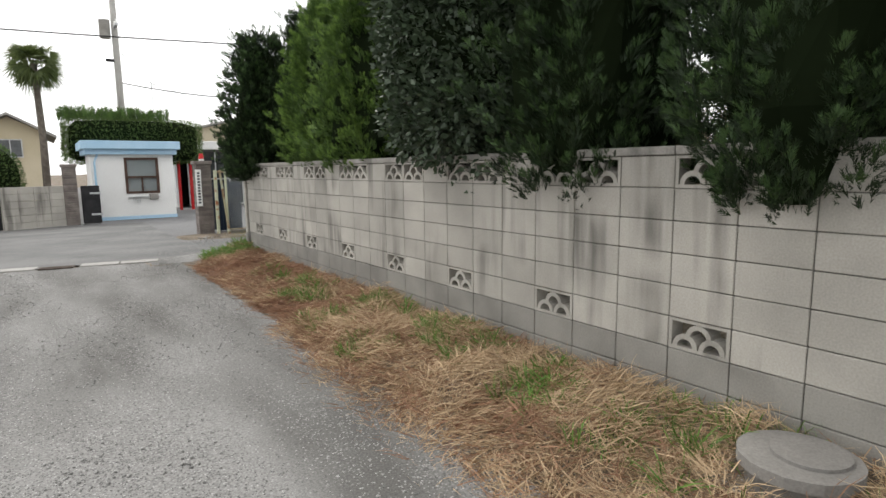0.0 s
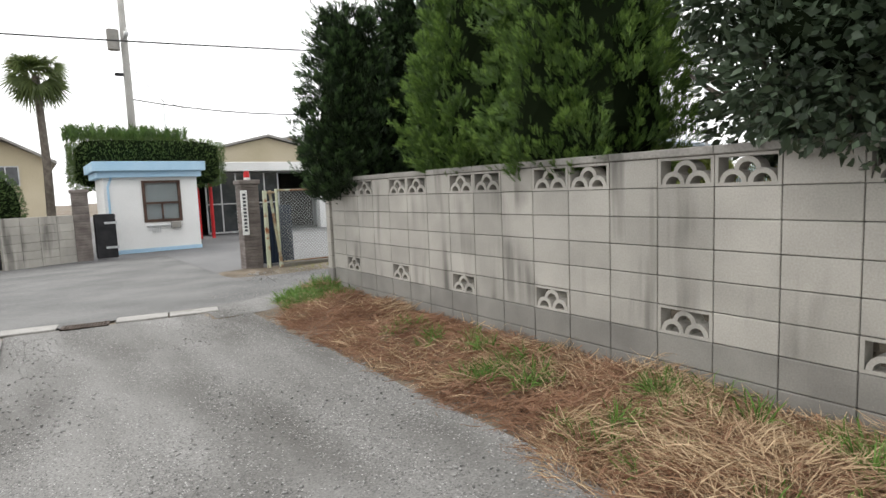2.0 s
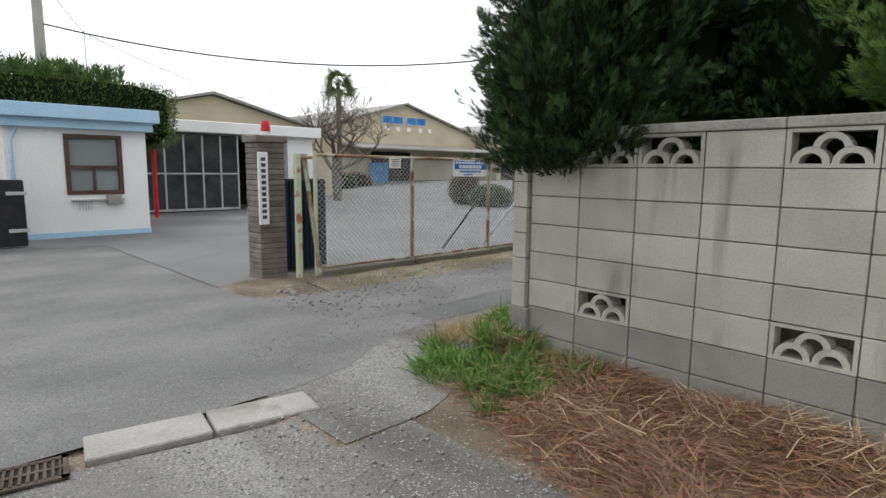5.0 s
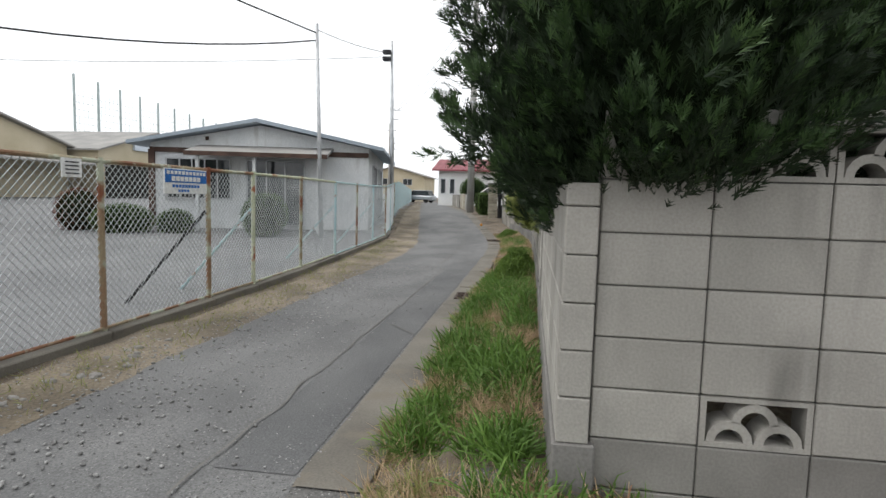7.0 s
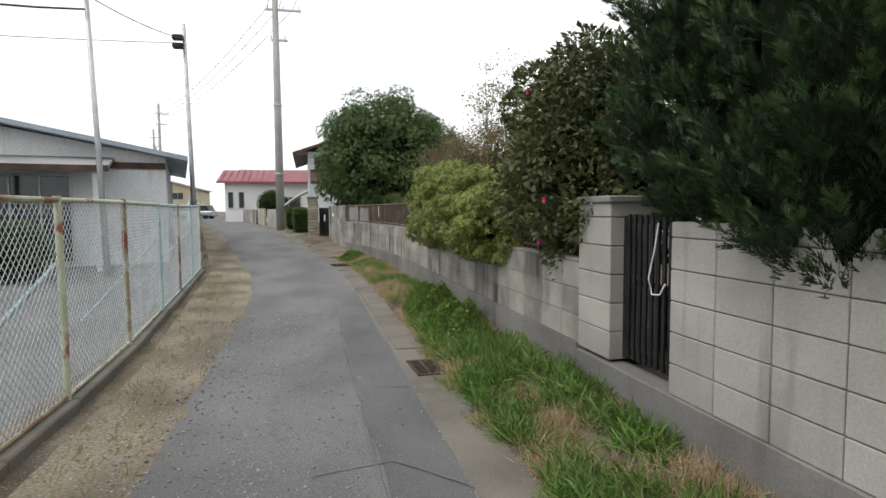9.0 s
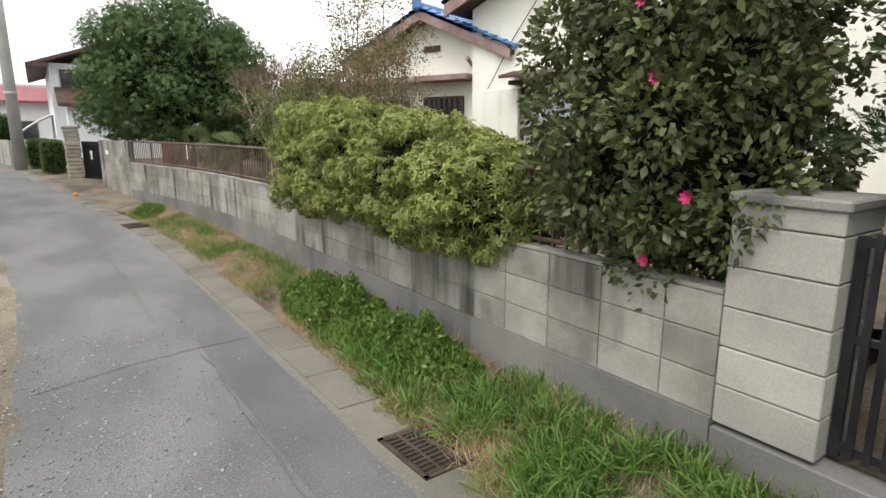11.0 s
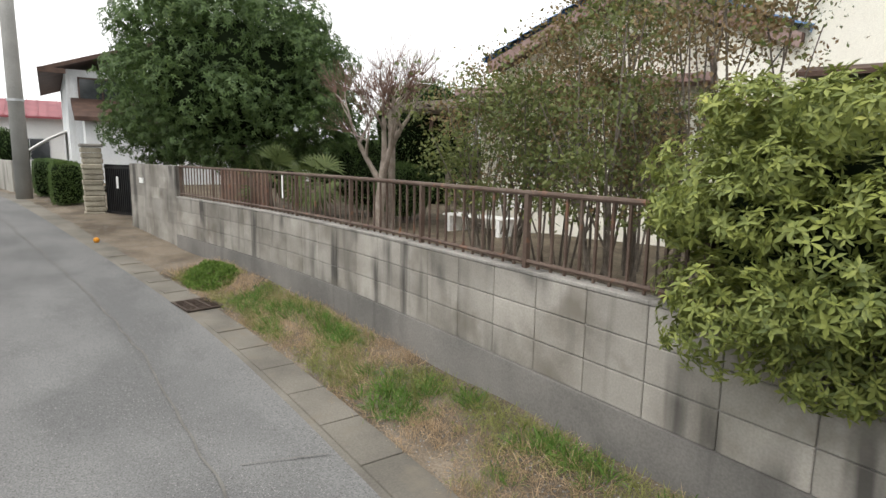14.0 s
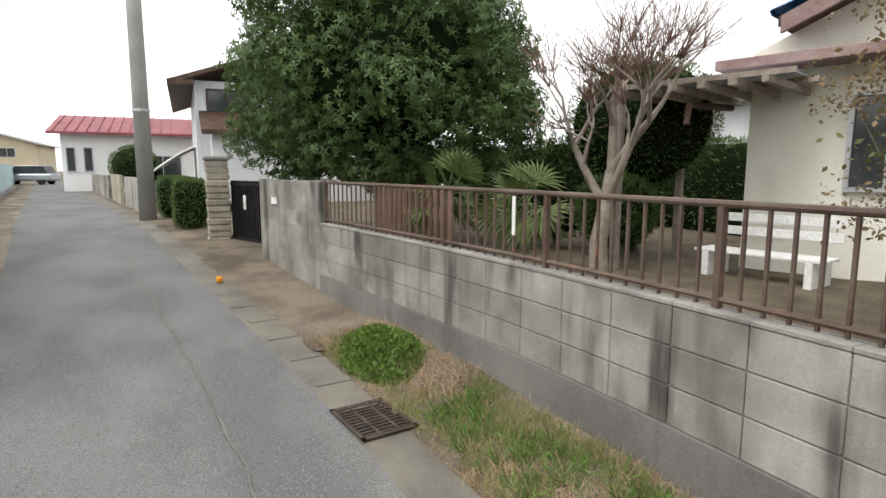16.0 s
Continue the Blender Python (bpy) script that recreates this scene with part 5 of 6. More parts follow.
part("downpipe", Mesh().tube([(1.08, -0.55, 3.3), (1.08, -0.95, 3.0), (1.08, -0.95, 0.5)], 0.045, 8), PURPLEBROWN, hc)
window_part(hc, "y", -1.0, 1.5, 2.5, 1.4, 2.5, 1, 7, framemat=DARKBROWN)
window_part(hc, "y", -1.0, 2.95, 3.95, 1.5, 2.5, 1, 3)
part("roof", Mesh().prism([(-10.2, 3.95), (-4.25, 6.68), (1.3, 4.14), (1.3, 4.30), (-4.25, 6.85), (-10.2, 4.1)], "y", -9.6, -0.1), DARKBROWN, hc)
part("main_bargeboard", Mesh().prism([(-10.2, 3.9), (-4.25, 6.62), (1.35, 4.06), (1.35, 4.30), (-4.25, 6.86), (-10.2, 4.12)], "y", -0.12, -0.06), PURPLEBROWN, hc)
tiled_slope(hc, 1.38, 4.32, -4.25, 6.9, -9.6, -0.02)


def hood(x0, x1, z):
    part("hood", Mesh().prism([(HY, z - 0.02), (0.0, z - 0.12), (0.0, z - 0.06), (HY, z + 0.07)], "x", x0, x1), DARKBROWN, hc)
    part("hood_board", Mesh().box(x0 + 0.04, x1 - 0.04, HY, HY + 0.3, z - 0.22, z - 0.14), DARKBROWN, hc)


hood(-2.11, 0.0, 2.9)
hood(-5.4, -2.75, 2.98)
sf = Mesh()
for a, b, c, d in ((-1.98, -1.92, 1.1, 2.7), (-0.26, -0.2, 1.1, 2.7), (-1.92, -0.26, 2.62, 2.7), (-1.92, -0.26, 1.08, 1.15)):
    sf.box(a, b, HY - 0.1, HY + 0.06, c, d)
sh = part("shutter_window", sf, DARKBROWN, hc)
for k in range(2):
    x0 = -1.915 + 0.83 * k
    part("shutter", Mesh().chamfer(x0, x0 + 0.82, HY - 0.06, HY - 0.03 + 0.02 * k, 1.15, 2.62, 0.006), SHUTTER, sh)
part("shutter_box", Mesh().chamfer(-0.18, 0.65, HY, HY + 0.14, 1.1, 2.62, 0.01), CREAM, hc)
bw = window_part(hc, "y", HY - 0.1, -5.18, -3.0, 1.78, 2.72, 1, 3, framemat=DARKBROWN)
grille = Mesh()
for k in range(19):
    x0 = -5.2 + 0.122 * k
    grille.box(x0, x0 + 0.022, HY + 0.1, HY + 0.12, 1.66, 2.74)
for z in (1.7, 1.84, 2.5, 2.64):
    grille.box(-5.25, -2.95, HY + 0.085, HY + 0.1, z, z + 0.03)
part("grille", grille, SIGNWHITE, hc, "pale painted window bars")
part("sill", Mesh().box(-5.3, -2.9, HY, HY + 0.16, 1.52, 1.6), DARKBROWN, hc)
part("cable", Mesh().tube([(0.6, HY + 0.05, 2.6), (0.0, HY + 0.05, 3.6), (-0.6, HY + 0.05, 4.4), (-0.9, HY + 0.05, 5.0)], 0.01, 5), CABLE, hc)

pg = thing("pergola", "weathered wooden pergola with pale corrugated sheets", "pergola", m=HM)
for k in range(6):
    part("beam", Mesh().chamfer(4.4 + 0.32 * k, 4.47 + 0.32 * k, -1.6, 0.5, 2.55, 2.63, 0.006), PALEBARK, pg)
for y in (-1.3, -0.5, 0.35):
    part("purlin", Mesh().box(4.2, 6.2, y, y + 0.06, 2.632, 2.69), PALEBARK, pg)
part("sheet", Mesh().box(4.3, 6.1, -1.5, 0.3, 2.692, 2.70), SHUTTER, pg)
for y in (-1.4, 0.35):
    part("post", Mesh().box(6.0, 6.09, y, y + 0.09, 0.35, 2.55), PALEBARK, pg)
part("gutter", Mesh().tube([(5.2, -0.8, 2.45), (5.3, 0.2, 2.42), (5.3, 0.25, 2.2)], 0.04, 8), DARKBROWN, pg)
be = thing("garden_bench", "white weathered slatted garden bench", "bench", m=pose(16.25, -3.45, 0.42, 0, 0, 12))
for k in range(3):
    part("slat", Mesh().chamfer(-0.7, 0.7, -0.2 + 0.14 * k, -0.08 + 0.14 * k, 0.32, 0.35, 0.005), SIGNWHITE, be)
for k in range(2):
    part("back_slat", Mesh().chamfer(-0.7, 0.7, -0.3, -0.27, 0.5 + 0.16 * k, 0.6 + 0.16 * k, 0.005), SIGNWHITE, be)
for x in (-0.6, 0.52):
    part("leg", Mesh().chamfer(x, x + 0.08, -0.3, 0.2, -0.1, 0.32, 0.008), SIGNWHITE, be)
pan = thing("garden_fence_panel", "brown slatted board panel behind the railing", "fence")
for k in range(13):
    part("slat", Mesh().chamfer(18.95 - 0.13 * k, 19.06 - 0.13 * k, 0.16 - 0.025 * k, 0.19 - 0.025 * k, 0.86, 1.5, 0.004), BROWNFENCE, pan)
tg = thing("white_tag", "white plastic tag tied to the railing", "tag")
part("strip", Mesh().chamfer(15.4, 15.44, wc(15.4) - 0.04, wc(15.4) - 0.03, 1.22, 1.5, 0.003), SIGNWHITE, tg)

# ---- far end: gate, houses, low walls ----
gpost = thing("stone_gate_post", "gate post of stacked pale split stone", "gate post", m=pose(23.45, 1.9, gz(23.4) - 0.05))
for k in range(13):
    o = 0.012 * ((k * 5) % 3 - 1)
    part("stone", Mesh().chamfer(-0.2 + o, 0.2 + o, -0.2 - o, 0.2 - o, 0.118 * k, 0.118 * k + 0.112, 0.02), PALESTONE, gpost)
part("cap", Mesh().chamfer(-0.23, 0.23, -0.23, 0.23, 1.535, 1.61, 0.02), CAP, gpost)
dgate = thing("driveway_gate", "closed black steel driveway gate with vertical bars", "gate", m=frame_at((23.4, 1.68, gz(23.0)), (-1.55, -0.62)))
for z in (0.05, 1.05):
    part("rail", Mesh().box(0, 1.65, 0, 0.04, z, z + 0.05), BLACKMETAL, dgate)
for k in range(20):
    part("bar", Mesh().box(0.02 + 0.083 * k, 0.055 + 0.083 * k, 0.005, 0.03, 0.05, 1.14), BLACKMETAL, dgate)
part("tag", Mesh().chamfer(0.55, 0.63, -0.03, -0.005, 0.62, 0.88, 0.01), SIGNWHITE, dgate, "white rag tied to the bars")

fh = thing("two_storey_house", "white two-storey house with dark eaves beyond the gate", "house")
part("wall", Mesh().box(33, 42, -7, 2.0, 0, 4.6), WHITEWALL, fh)
part("roof", Mesh().prism([(-7.6, 4.5), (-2.4, 6.3), (2.8, 4.5), (2.8, 4.36), (-2.4, 6.16), (-7.6, 4.36)], "x", 32.3, 42.8), DARKBROWN, fh)
part("lower_roof", Mesh().prism([(31.0, 2.75), (33.2, 3.55), (33.2, 3.7), (31.0, 2.9)], "y", -4.5, 1.9), DARKBROWN, fh)
part("lower_wall", Mesh().box(31.4, 33, -4.2, 1.6, 0, 2.85), WHITEWALL, fh)
window_part(fh, "x", 33.0, 0.2, 1.6, 3.6, 4.3, -1, 2, framemat=DARKBROWN)
part("fascia", Mesh().box(32.28, 32.34, 2.0, 2.8, 4.36, 4.52), DARKBROWN, fh)
rr = thing("red_roofed_house", "long low white house with a red metal roof", "house")
part("wall", Mesh().box(48, 55, -4, 8.3, 0.3, 3.7), WHITEPAINT, rr)
part("roof", Mesh().prism([(47.3, 3.62), (51.5, 4.75), (55.7, 3.62), (55.7, 3.5), (51.5, 4.6), (47.3, 3.5)], "y", -4.6, 8.8), REDROOF, rr)
for y in (6.9, 7.7):
    window_part(rr, "x", 48.0, y, y + 0.35, 1.6, 2.8, -1, 1)
window_part(rr, "x", 48.0, 2.6, 4.4, 1.3, 2.4, -1, 2)
seam = Mesh()
for k in range(27):
    seam.prism([(47.3, 3.64), (51.5, 4.77), (51.5, 4.81), (47.3, 3.68)], "y", -4.5 + 0.5 * k, -4.46 + 0.5 * k)
part("seam", seam, REDROOF, rr)
ac = thing("arched_carport", "carport with an arched translucent roof", "carport")
am = Mesh()
N = 10
def arc(t):
    return (3.9 - 1.5 * t - 0.3, 1.55 + 1.15 * math.sin(t))
for k in range(N):
    a0, a1 = arc(math.pi * 0.5 * k / N), arc(math.pi * 0.5 * (k + 1) / N)
    am.prism([a0, a1, (a1[0], a1[1] + 0.03), (a0[0], a0[1] + 0.03)], "x", 36.0, 40.0)
part("canopy", am, POLYC, ac)
for x in (36, 38, 40):
    part("rib", Mesh().tube([(x, *arc(math.pi * 0.5 * k / 8)) for k in range(9)], 0.04, 6), SIGNWHITE, ac)
    part("post", Mesh().tube([(x, 3.55, 0.4), (x, 3.55, 1.6)], 0.05, 8), SIGNWHITE, ac)
gr = gabled("grey_house", "grey two-storey house at the far end of the lane", 88, 98, 17, 27, 0, 4.4, 5.8, "x", BEIGE, GREYROOF)
gr2 = gabled("far_house", "pale grey-roofed house at the far end of the lane", 100, 112, 28, 40, 0, 5.2, 6.8, "x", WHITEWALL, GREYROOF)
window_part(gr, "x", 88.0, 19, 20.4, 3.0, 3.9, -1, 2)
window_part(gr, "x", 88.0, 23, 24.4, 3.0, 3.9, -1, 2)
gabled("far_roof_house", "distant grey-roofed house behind the red roof", 66, 76, 0, 9, 0, 4.6, 6.0, "y", WHITEWALL, GREYROOF)
for x0, x1, h, mt, lab in ((30.0, 33.5, 0.95, BLOCK, "pale block wall along the lane"), (34.5, 37.5, 1.0, PALESTONE, "block wall with a concrete pillar along the lane"), (38.5, 47.5, 0.95, BLOCK_C, "long low stained block wall along the lane")):
    w = thing("wall_far", lab, "wall", kind="structure")
    n = int((x1 - x0) / 0.4)
    for k in range(n):
        x = x0 + 0.4 * k
        fm = frame_at((x + 0.4, yr(x + 0.4) - 0.55, gz(x)), (-1, -0.19))
        part("block", Mesh().chamfer(0.003, 0.403, 0, 0.12, -0.1, h, 0.008, fm), mt, w)
for x, y, c in ((70, 16.9, CARPAINT), (76, 19.0, CARDARK), (66, 13.5, CARPAINT)):
    car = thing("parked_car", "parked compact car at the end of the lane", "car", "parked cars", pose(x, y, 0.5, 0, 0, 75))
    part("body", Mesh().chamfer(-2.0, 2.0, -0.82, 0.82, 0.28, 0.85, 0.12), c, car)
    part("cabin", Mesh().prism([(-1.7, 0.85), (1.1, 0.85), (0.5, 1.42), (-1.4, 1.42)], "y", -0.72, 0.72), DARKGLASS, car)
    part("roof", Mesh().chamfer(-1.35, 0.5, -0.7, 0.7, 1.40, 1.47, 0.03), c, car)
    for wx in (-1.25, 1.25):
        for wy in (-0.8, 0.66):
            part("wheel", Mesh().tube([(wx, wy, 0.3), (wx, wy + 0.14, 0.3)], 0.3, 14), RUBBER, car)
gf = thing("green_fence", "pale green mesh fence along the lane", "fence")
for k in range(24):
    x = 19.6 + 2.0 * k
    part("panel", Mesh().box(0, 1.96, 0, 0.03, 0.08, 1.5, frame_at((x, yl(x) + 1.1, gz(x)), (1, 0.19))), BLUEPOST, gf)


# ---- planting ----
def conifer(x, y, h, r, seed, dark=False, plumes=320, hem=1.25):
    """A juniper: a near-black body painting the inner shade, set with upswept plumes, each a shoot of many small sprays
    with paler young tips.
    """
    t = thing("conifer", "dense dark green juniper with feathery upswept sprays, shade mixed into its colour" if dark else "bright green feathery juniper hanging over the wall", "tree", "junipers behind the wall")
    part("trunk", Mesh().tube([(x, y, 0.2), (x + 0.05, y, 1.5), (x, y, h * 0.7)], 0.1, 8, 0.04), BARK, t)
    g = np.random.default_rng(seed)
    ph = g.uniform(0, 6.28, 8)

    def reach(ang, hz):
        prof = np.clip(0.66 + 3.2 * hz, 0, 1.0) * (1 - 0.70 * (np.clip(hz - 0.40, 0, 1) / 0.60) ** 1.3)
        return r * prof * (1 + 0.13 * np.sin(3 * ang + ph[0] + 2.5 * hz) + 0.11 * np.sin(5 * ang + ph[1] - 7 * hz))

    hz, ang = g.random(plumes) ** 1.2, g.random(plumes) * 2 * math.pi
    hollow = np.sin(4 * ang + ph[2] + 6 * hz) + np.sin(7 * ang + ph[3] - 15 * hz) + 0.8 * np.sin(21 * hz + ph[4] + 2 * ang)
    keep = hollow > -1.7
    hz, ang = hz[keep], ang[keep]
    n = len(hz)
    rad = reach(ang, hz) * g.uniform(0.58, 0.98, n)
    P0 = np.stack([x + rad * np.cos(ang), y + rad * np.sin(ang), hem + 0.04 + (h - hem) * hz], 1)
    out = np.stack([np.cos(ang), np.sin(ang), np.zeros(n)], 1)
    D0 = out * g.uniform(0.45, 1.0, n)[:, None] + np.array((0, 0, 1.0))[None, :] * g.uniform(0.45, 0.95, n)[:, None] + g.normal(size=(n, 3)) * 0.22
    D0 /= np.linalg.norm(D0, axis=1)[:, None]
    L = g.uniform(0.14, 0.28, n) * (1 + 0.9 * (g.random(n) > 0.94)) * min(1.0, r / 0.75)
    k = 36
    T = g.random((n, k)) ** 0.85
    side = g.normal(size=(n, k, 3))
    side -= (side * D0[:, None, :]).sum(2)[:, :, None] * D0[:, None, :]
    side /= np.linalg.norm(side, axis=2)[:, :, None]
    P = P0[:, None, :] + D0[:, None, :] * (L[:, None] * T)[:, :, None] + side * ((1.05 - T) * 0.095 * g.random((n, k)))[:, :, None]
    D = D0[:, None, :] * 0.9 + side * 0.5 + np.array((0, 0, 0.2))[None, None, :]
    S = g.uniform(0.055, 0.10, (n, k)) * (1.2 - 0.45 * T)
    young = (T + g.normal(size=(n, k)) * 0.12) > 0.66
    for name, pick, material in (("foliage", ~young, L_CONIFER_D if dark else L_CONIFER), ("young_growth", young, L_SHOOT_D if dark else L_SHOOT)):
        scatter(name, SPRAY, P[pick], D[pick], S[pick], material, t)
    # closed near-black body in place of the shade between plumes
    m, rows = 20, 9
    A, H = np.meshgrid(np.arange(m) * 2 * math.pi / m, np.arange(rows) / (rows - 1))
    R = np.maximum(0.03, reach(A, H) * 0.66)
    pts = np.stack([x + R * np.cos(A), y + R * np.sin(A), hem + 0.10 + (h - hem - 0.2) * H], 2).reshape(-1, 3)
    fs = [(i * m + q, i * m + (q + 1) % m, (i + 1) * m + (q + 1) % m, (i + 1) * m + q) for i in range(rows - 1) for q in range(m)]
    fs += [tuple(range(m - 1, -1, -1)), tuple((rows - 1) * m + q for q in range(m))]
    part("shade_core", Mesh().add(pts, fs), L_CORE, t)
    return t


# corner juniper is mid green; its dark copy paints the shaded side
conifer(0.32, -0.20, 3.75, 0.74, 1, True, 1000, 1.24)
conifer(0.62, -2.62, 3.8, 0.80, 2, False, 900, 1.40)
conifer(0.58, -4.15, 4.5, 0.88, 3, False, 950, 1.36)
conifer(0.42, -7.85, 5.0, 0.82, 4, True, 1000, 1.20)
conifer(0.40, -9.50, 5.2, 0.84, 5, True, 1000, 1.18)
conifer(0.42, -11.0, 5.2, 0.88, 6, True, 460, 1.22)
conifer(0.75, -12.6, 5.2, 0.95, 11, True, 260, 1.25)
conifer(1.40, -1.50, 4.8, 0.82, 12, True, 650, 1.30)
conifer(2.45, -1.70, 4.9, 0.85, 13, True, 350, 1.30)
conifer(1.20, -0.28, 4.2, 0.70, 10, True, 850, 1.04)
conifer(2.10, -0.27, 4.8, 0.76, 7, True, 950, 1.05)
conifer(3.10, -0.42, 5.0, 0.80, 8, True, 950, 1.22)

bl = thing("broadleaf_bush", "dark glossy broadleaf bush hanging over the wall", "bush")
branch_tree(bl, (0.7, -6.2, 0.3), 3.0, 3, BARK, 0.08, 2)
crown(bl, (0.34, -6.3, 2.72), (0.92, 1.0, 1.6), 30000, L_DARKLEAF, LEAF, 0.075, 11, 0.3, 0.0, 0.5, inner=0.55, clumps=60, clump=0.32)
cam_b = thing("camellia", "tall clipped camellia with glossy leaves and a few pink flowers", "bush")
part("trunk", Mesh().tube([(5.3, -0.4, 0.8), (5.3, -0.35, 2.2)], 0.06, 8, 0.03), BARK, cam_b)
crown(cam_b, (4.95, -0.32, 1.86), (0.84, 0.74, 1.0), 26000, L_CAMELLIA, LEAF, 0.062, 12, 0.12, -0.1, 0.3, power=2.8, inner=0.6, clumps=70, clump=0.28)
for p in ((4.60, 0.39, 2.01), (4.42, 0.36, 1.48), (4.66, 0.30, 1.14), (4.71, 0.38, 2.36)):
    fl = Mesh()
    for k in range(7):
        a = k * 0.9
        fl.add([p, (p[0] + 0.025 * math.cos(a), p[1] + 0.025, p[2] + 0.025 * math.sin(a)), (p[0] + 0.034 * math.cos(a + 0.5), p[1] + 0.03, p[2] + 0.034 * math.sin(a + 0.5)), (p[0] + 0.025 * math.cos(a + 1.0), p[1] + 0.018, p[2] + 0.025 * math.sin(a + 1.0))], [(0, 1, 2, 3)])
    part("flower", fl, PINK, cam_b)
for i, (x, z, rx2, rz2, ry2) in enumerate(((6.5, 1.27, 0.8, 0.52, 0.6), (7.5, 1.36, 0.85, 0.6, 0.64), (8.45, 1.45, 0.85, 0.66, 0.66), (9.35, 1.48, 0.8, 0.68, 0.62))):
    hb = thing("hedge_shrub", "yellow-green leafy hedge shrub spilling over the low wall", "shrub", "hedge over the wall")
    part("stem", Mesh().tube([(x, -0.3, 0.85), (x + 0.1, -0.25, 1.5)], 0.03, 6), BARK, hb)
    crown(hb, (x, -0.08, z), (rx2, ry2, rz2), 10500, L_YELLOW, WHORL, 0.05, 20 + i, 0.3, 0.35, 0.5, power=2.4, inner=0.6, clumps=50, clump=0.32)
# thin garden shrubs behind the railing
for i, (x, y, h, mt) in enumerate(((11.2, -0.9, 1.9, L_OLIVE), (12.0, -1.3, 2.0, L_AUTUMN), (12.9, -1.0, 1.6, L_OLIVE), (13.6, -1.6, 1.9, L_AUTUMN), (11.6, -1.9, 3.0, L_OLIVE), (13.2, -2.2, 2.2, L_AUTUMN), (12.6, -2.8, 2.5, L_AUTUMN), (12.3, -0.75, 1.7, L_OLIVE), (10.6, -1.5, 2.5, L_AUTUMN))):
    sh2 = thing("garden_shrub", "thin multi-stemmed shrub with sparse olive and russet leaves", "shrub", "shrubs behind the railing")
    sm = Mesh()
    g = random.Random(60 + i)
    tips = []
    for k in range(6):
        a = g.uniform(0, 6.28)
        b0 = Vector((x + 0.22 * math.cos(a), y + 0.18 * math.sin(a), 0.4))
        b1 = b0 + Vector((0.25 * math.cos(a), 0.2 * math.sin(a), h * 0.62))
        b2 = b1 + Vector((g.uniform(-0.3, 0.3), g.uniform(-0.25, 0.25), h * 0.58))
        sm.tube([b0, b0.lerp(b1, 0.5) + Vector((g.uniform(-0.06, 0.06), g.uniform(-0.06, 0.06), 0)), b1, b2], 0.016, 6, 0.005)
        b3 = b1 + Vector((g.uniform(-0.45, 0.45), g.uniform(-0.4, 0.4), h * 0.3))
        sm.tube([b0.lerp(b1, 0.6), b3], 0.010, 5, 0.004)
        tips.append(b3)
        tips += [b1, b2, (b1 + b2) / 2, b1 * 0.6 + b0 * 0.4]
    part("stem", sm, BARK, sh2)
    n = 5200
    heads = np.array([t[:] for t in tips])
    heads = np.concatenate([heads + rng.normal(size=heads.shape) * 0.17 for _ in range(3)])
    T = heads[(rng.random(n) ** 1.6 * len(heads)).astype(int)]
    P = T + rng.normal(size=(n, 3)) * np.array((0.12, 0.12, 0.07))
    keep = P[:, 2] > 1.25
    P = P[keep]
    scatter("foliage", LEAF, P, rng.normal(size=(len(P), 3)) + np.array((0, 0, -0.3)), rng.uniform(0.026, 0.056, len(P)), mt, sh2)

bt = thing("evergreen_tree", "large dense dark evergreen tree above the corner wall", "tree")
branch_tree(bt, (21.4, -0.9, 0.4), 4.0, 5, BARK, 0.22, 2)
crown(bt, (21.4, -0.85, 3.1), (2.65, 2.6, 2.5), 24000, L_OAK, WHORL, 0.088, 31, 0.25, 0.2, 0.45, power=2.3, inner=0.66, clumps=110, clump=0.25, zmin=1.5)
dt = thing("pruned_tree", "pale pollarded garden tree with thin red-brown twigs", "tree")
tips = branch_tree(dt, (17.4, -2.1, 0.4), 3.6, 12, PALEBARK, 0.13, 3, 0.62, 0.2, first=0.36, kids=3, taper=0.58)
tw = Mesh()
g = random.Random(5)
for p, d in tips:
    for k in range(16):
        q = (d + Vector((g.uniform(-1, 1), g.uniform(-1, 1), g.uniform(-0.5, 0.9)))).normalized()
        mid = p + q * 0.22
        tw.tube([p, mid, mid + (q + Vector((g.uniform(-0.5, 0.5), g.uniform(-0.5, 0.5), 0.2))).normalized() * 0.36], 0.005, 3, 0.002, caps=False)
part("twig", tw, TWIG, dt)
for i, (x, y, z, r) in enumerate(((18.6, -3.75, 2.35, 1.08), (19.7, -3.1, 1.4, 0.85), (18.3, -3.1, 1.1, 0.55))):
    tp = thing("topiary", "clipped rounded dark evergreen in the garden", "topiary", "clipped garden evergreens")
    part("trunk", Mesh().tube([(x, y, 0.35), (x, y, z)], 0.07, 8), BARK, tp)
    crown(tp, (x, y, z), (r, r, r * 0.92), 6500, L_OAK, SLIM, 0.07, 40 + i, 0.08, 0.2, 0.15, inner=0.9)


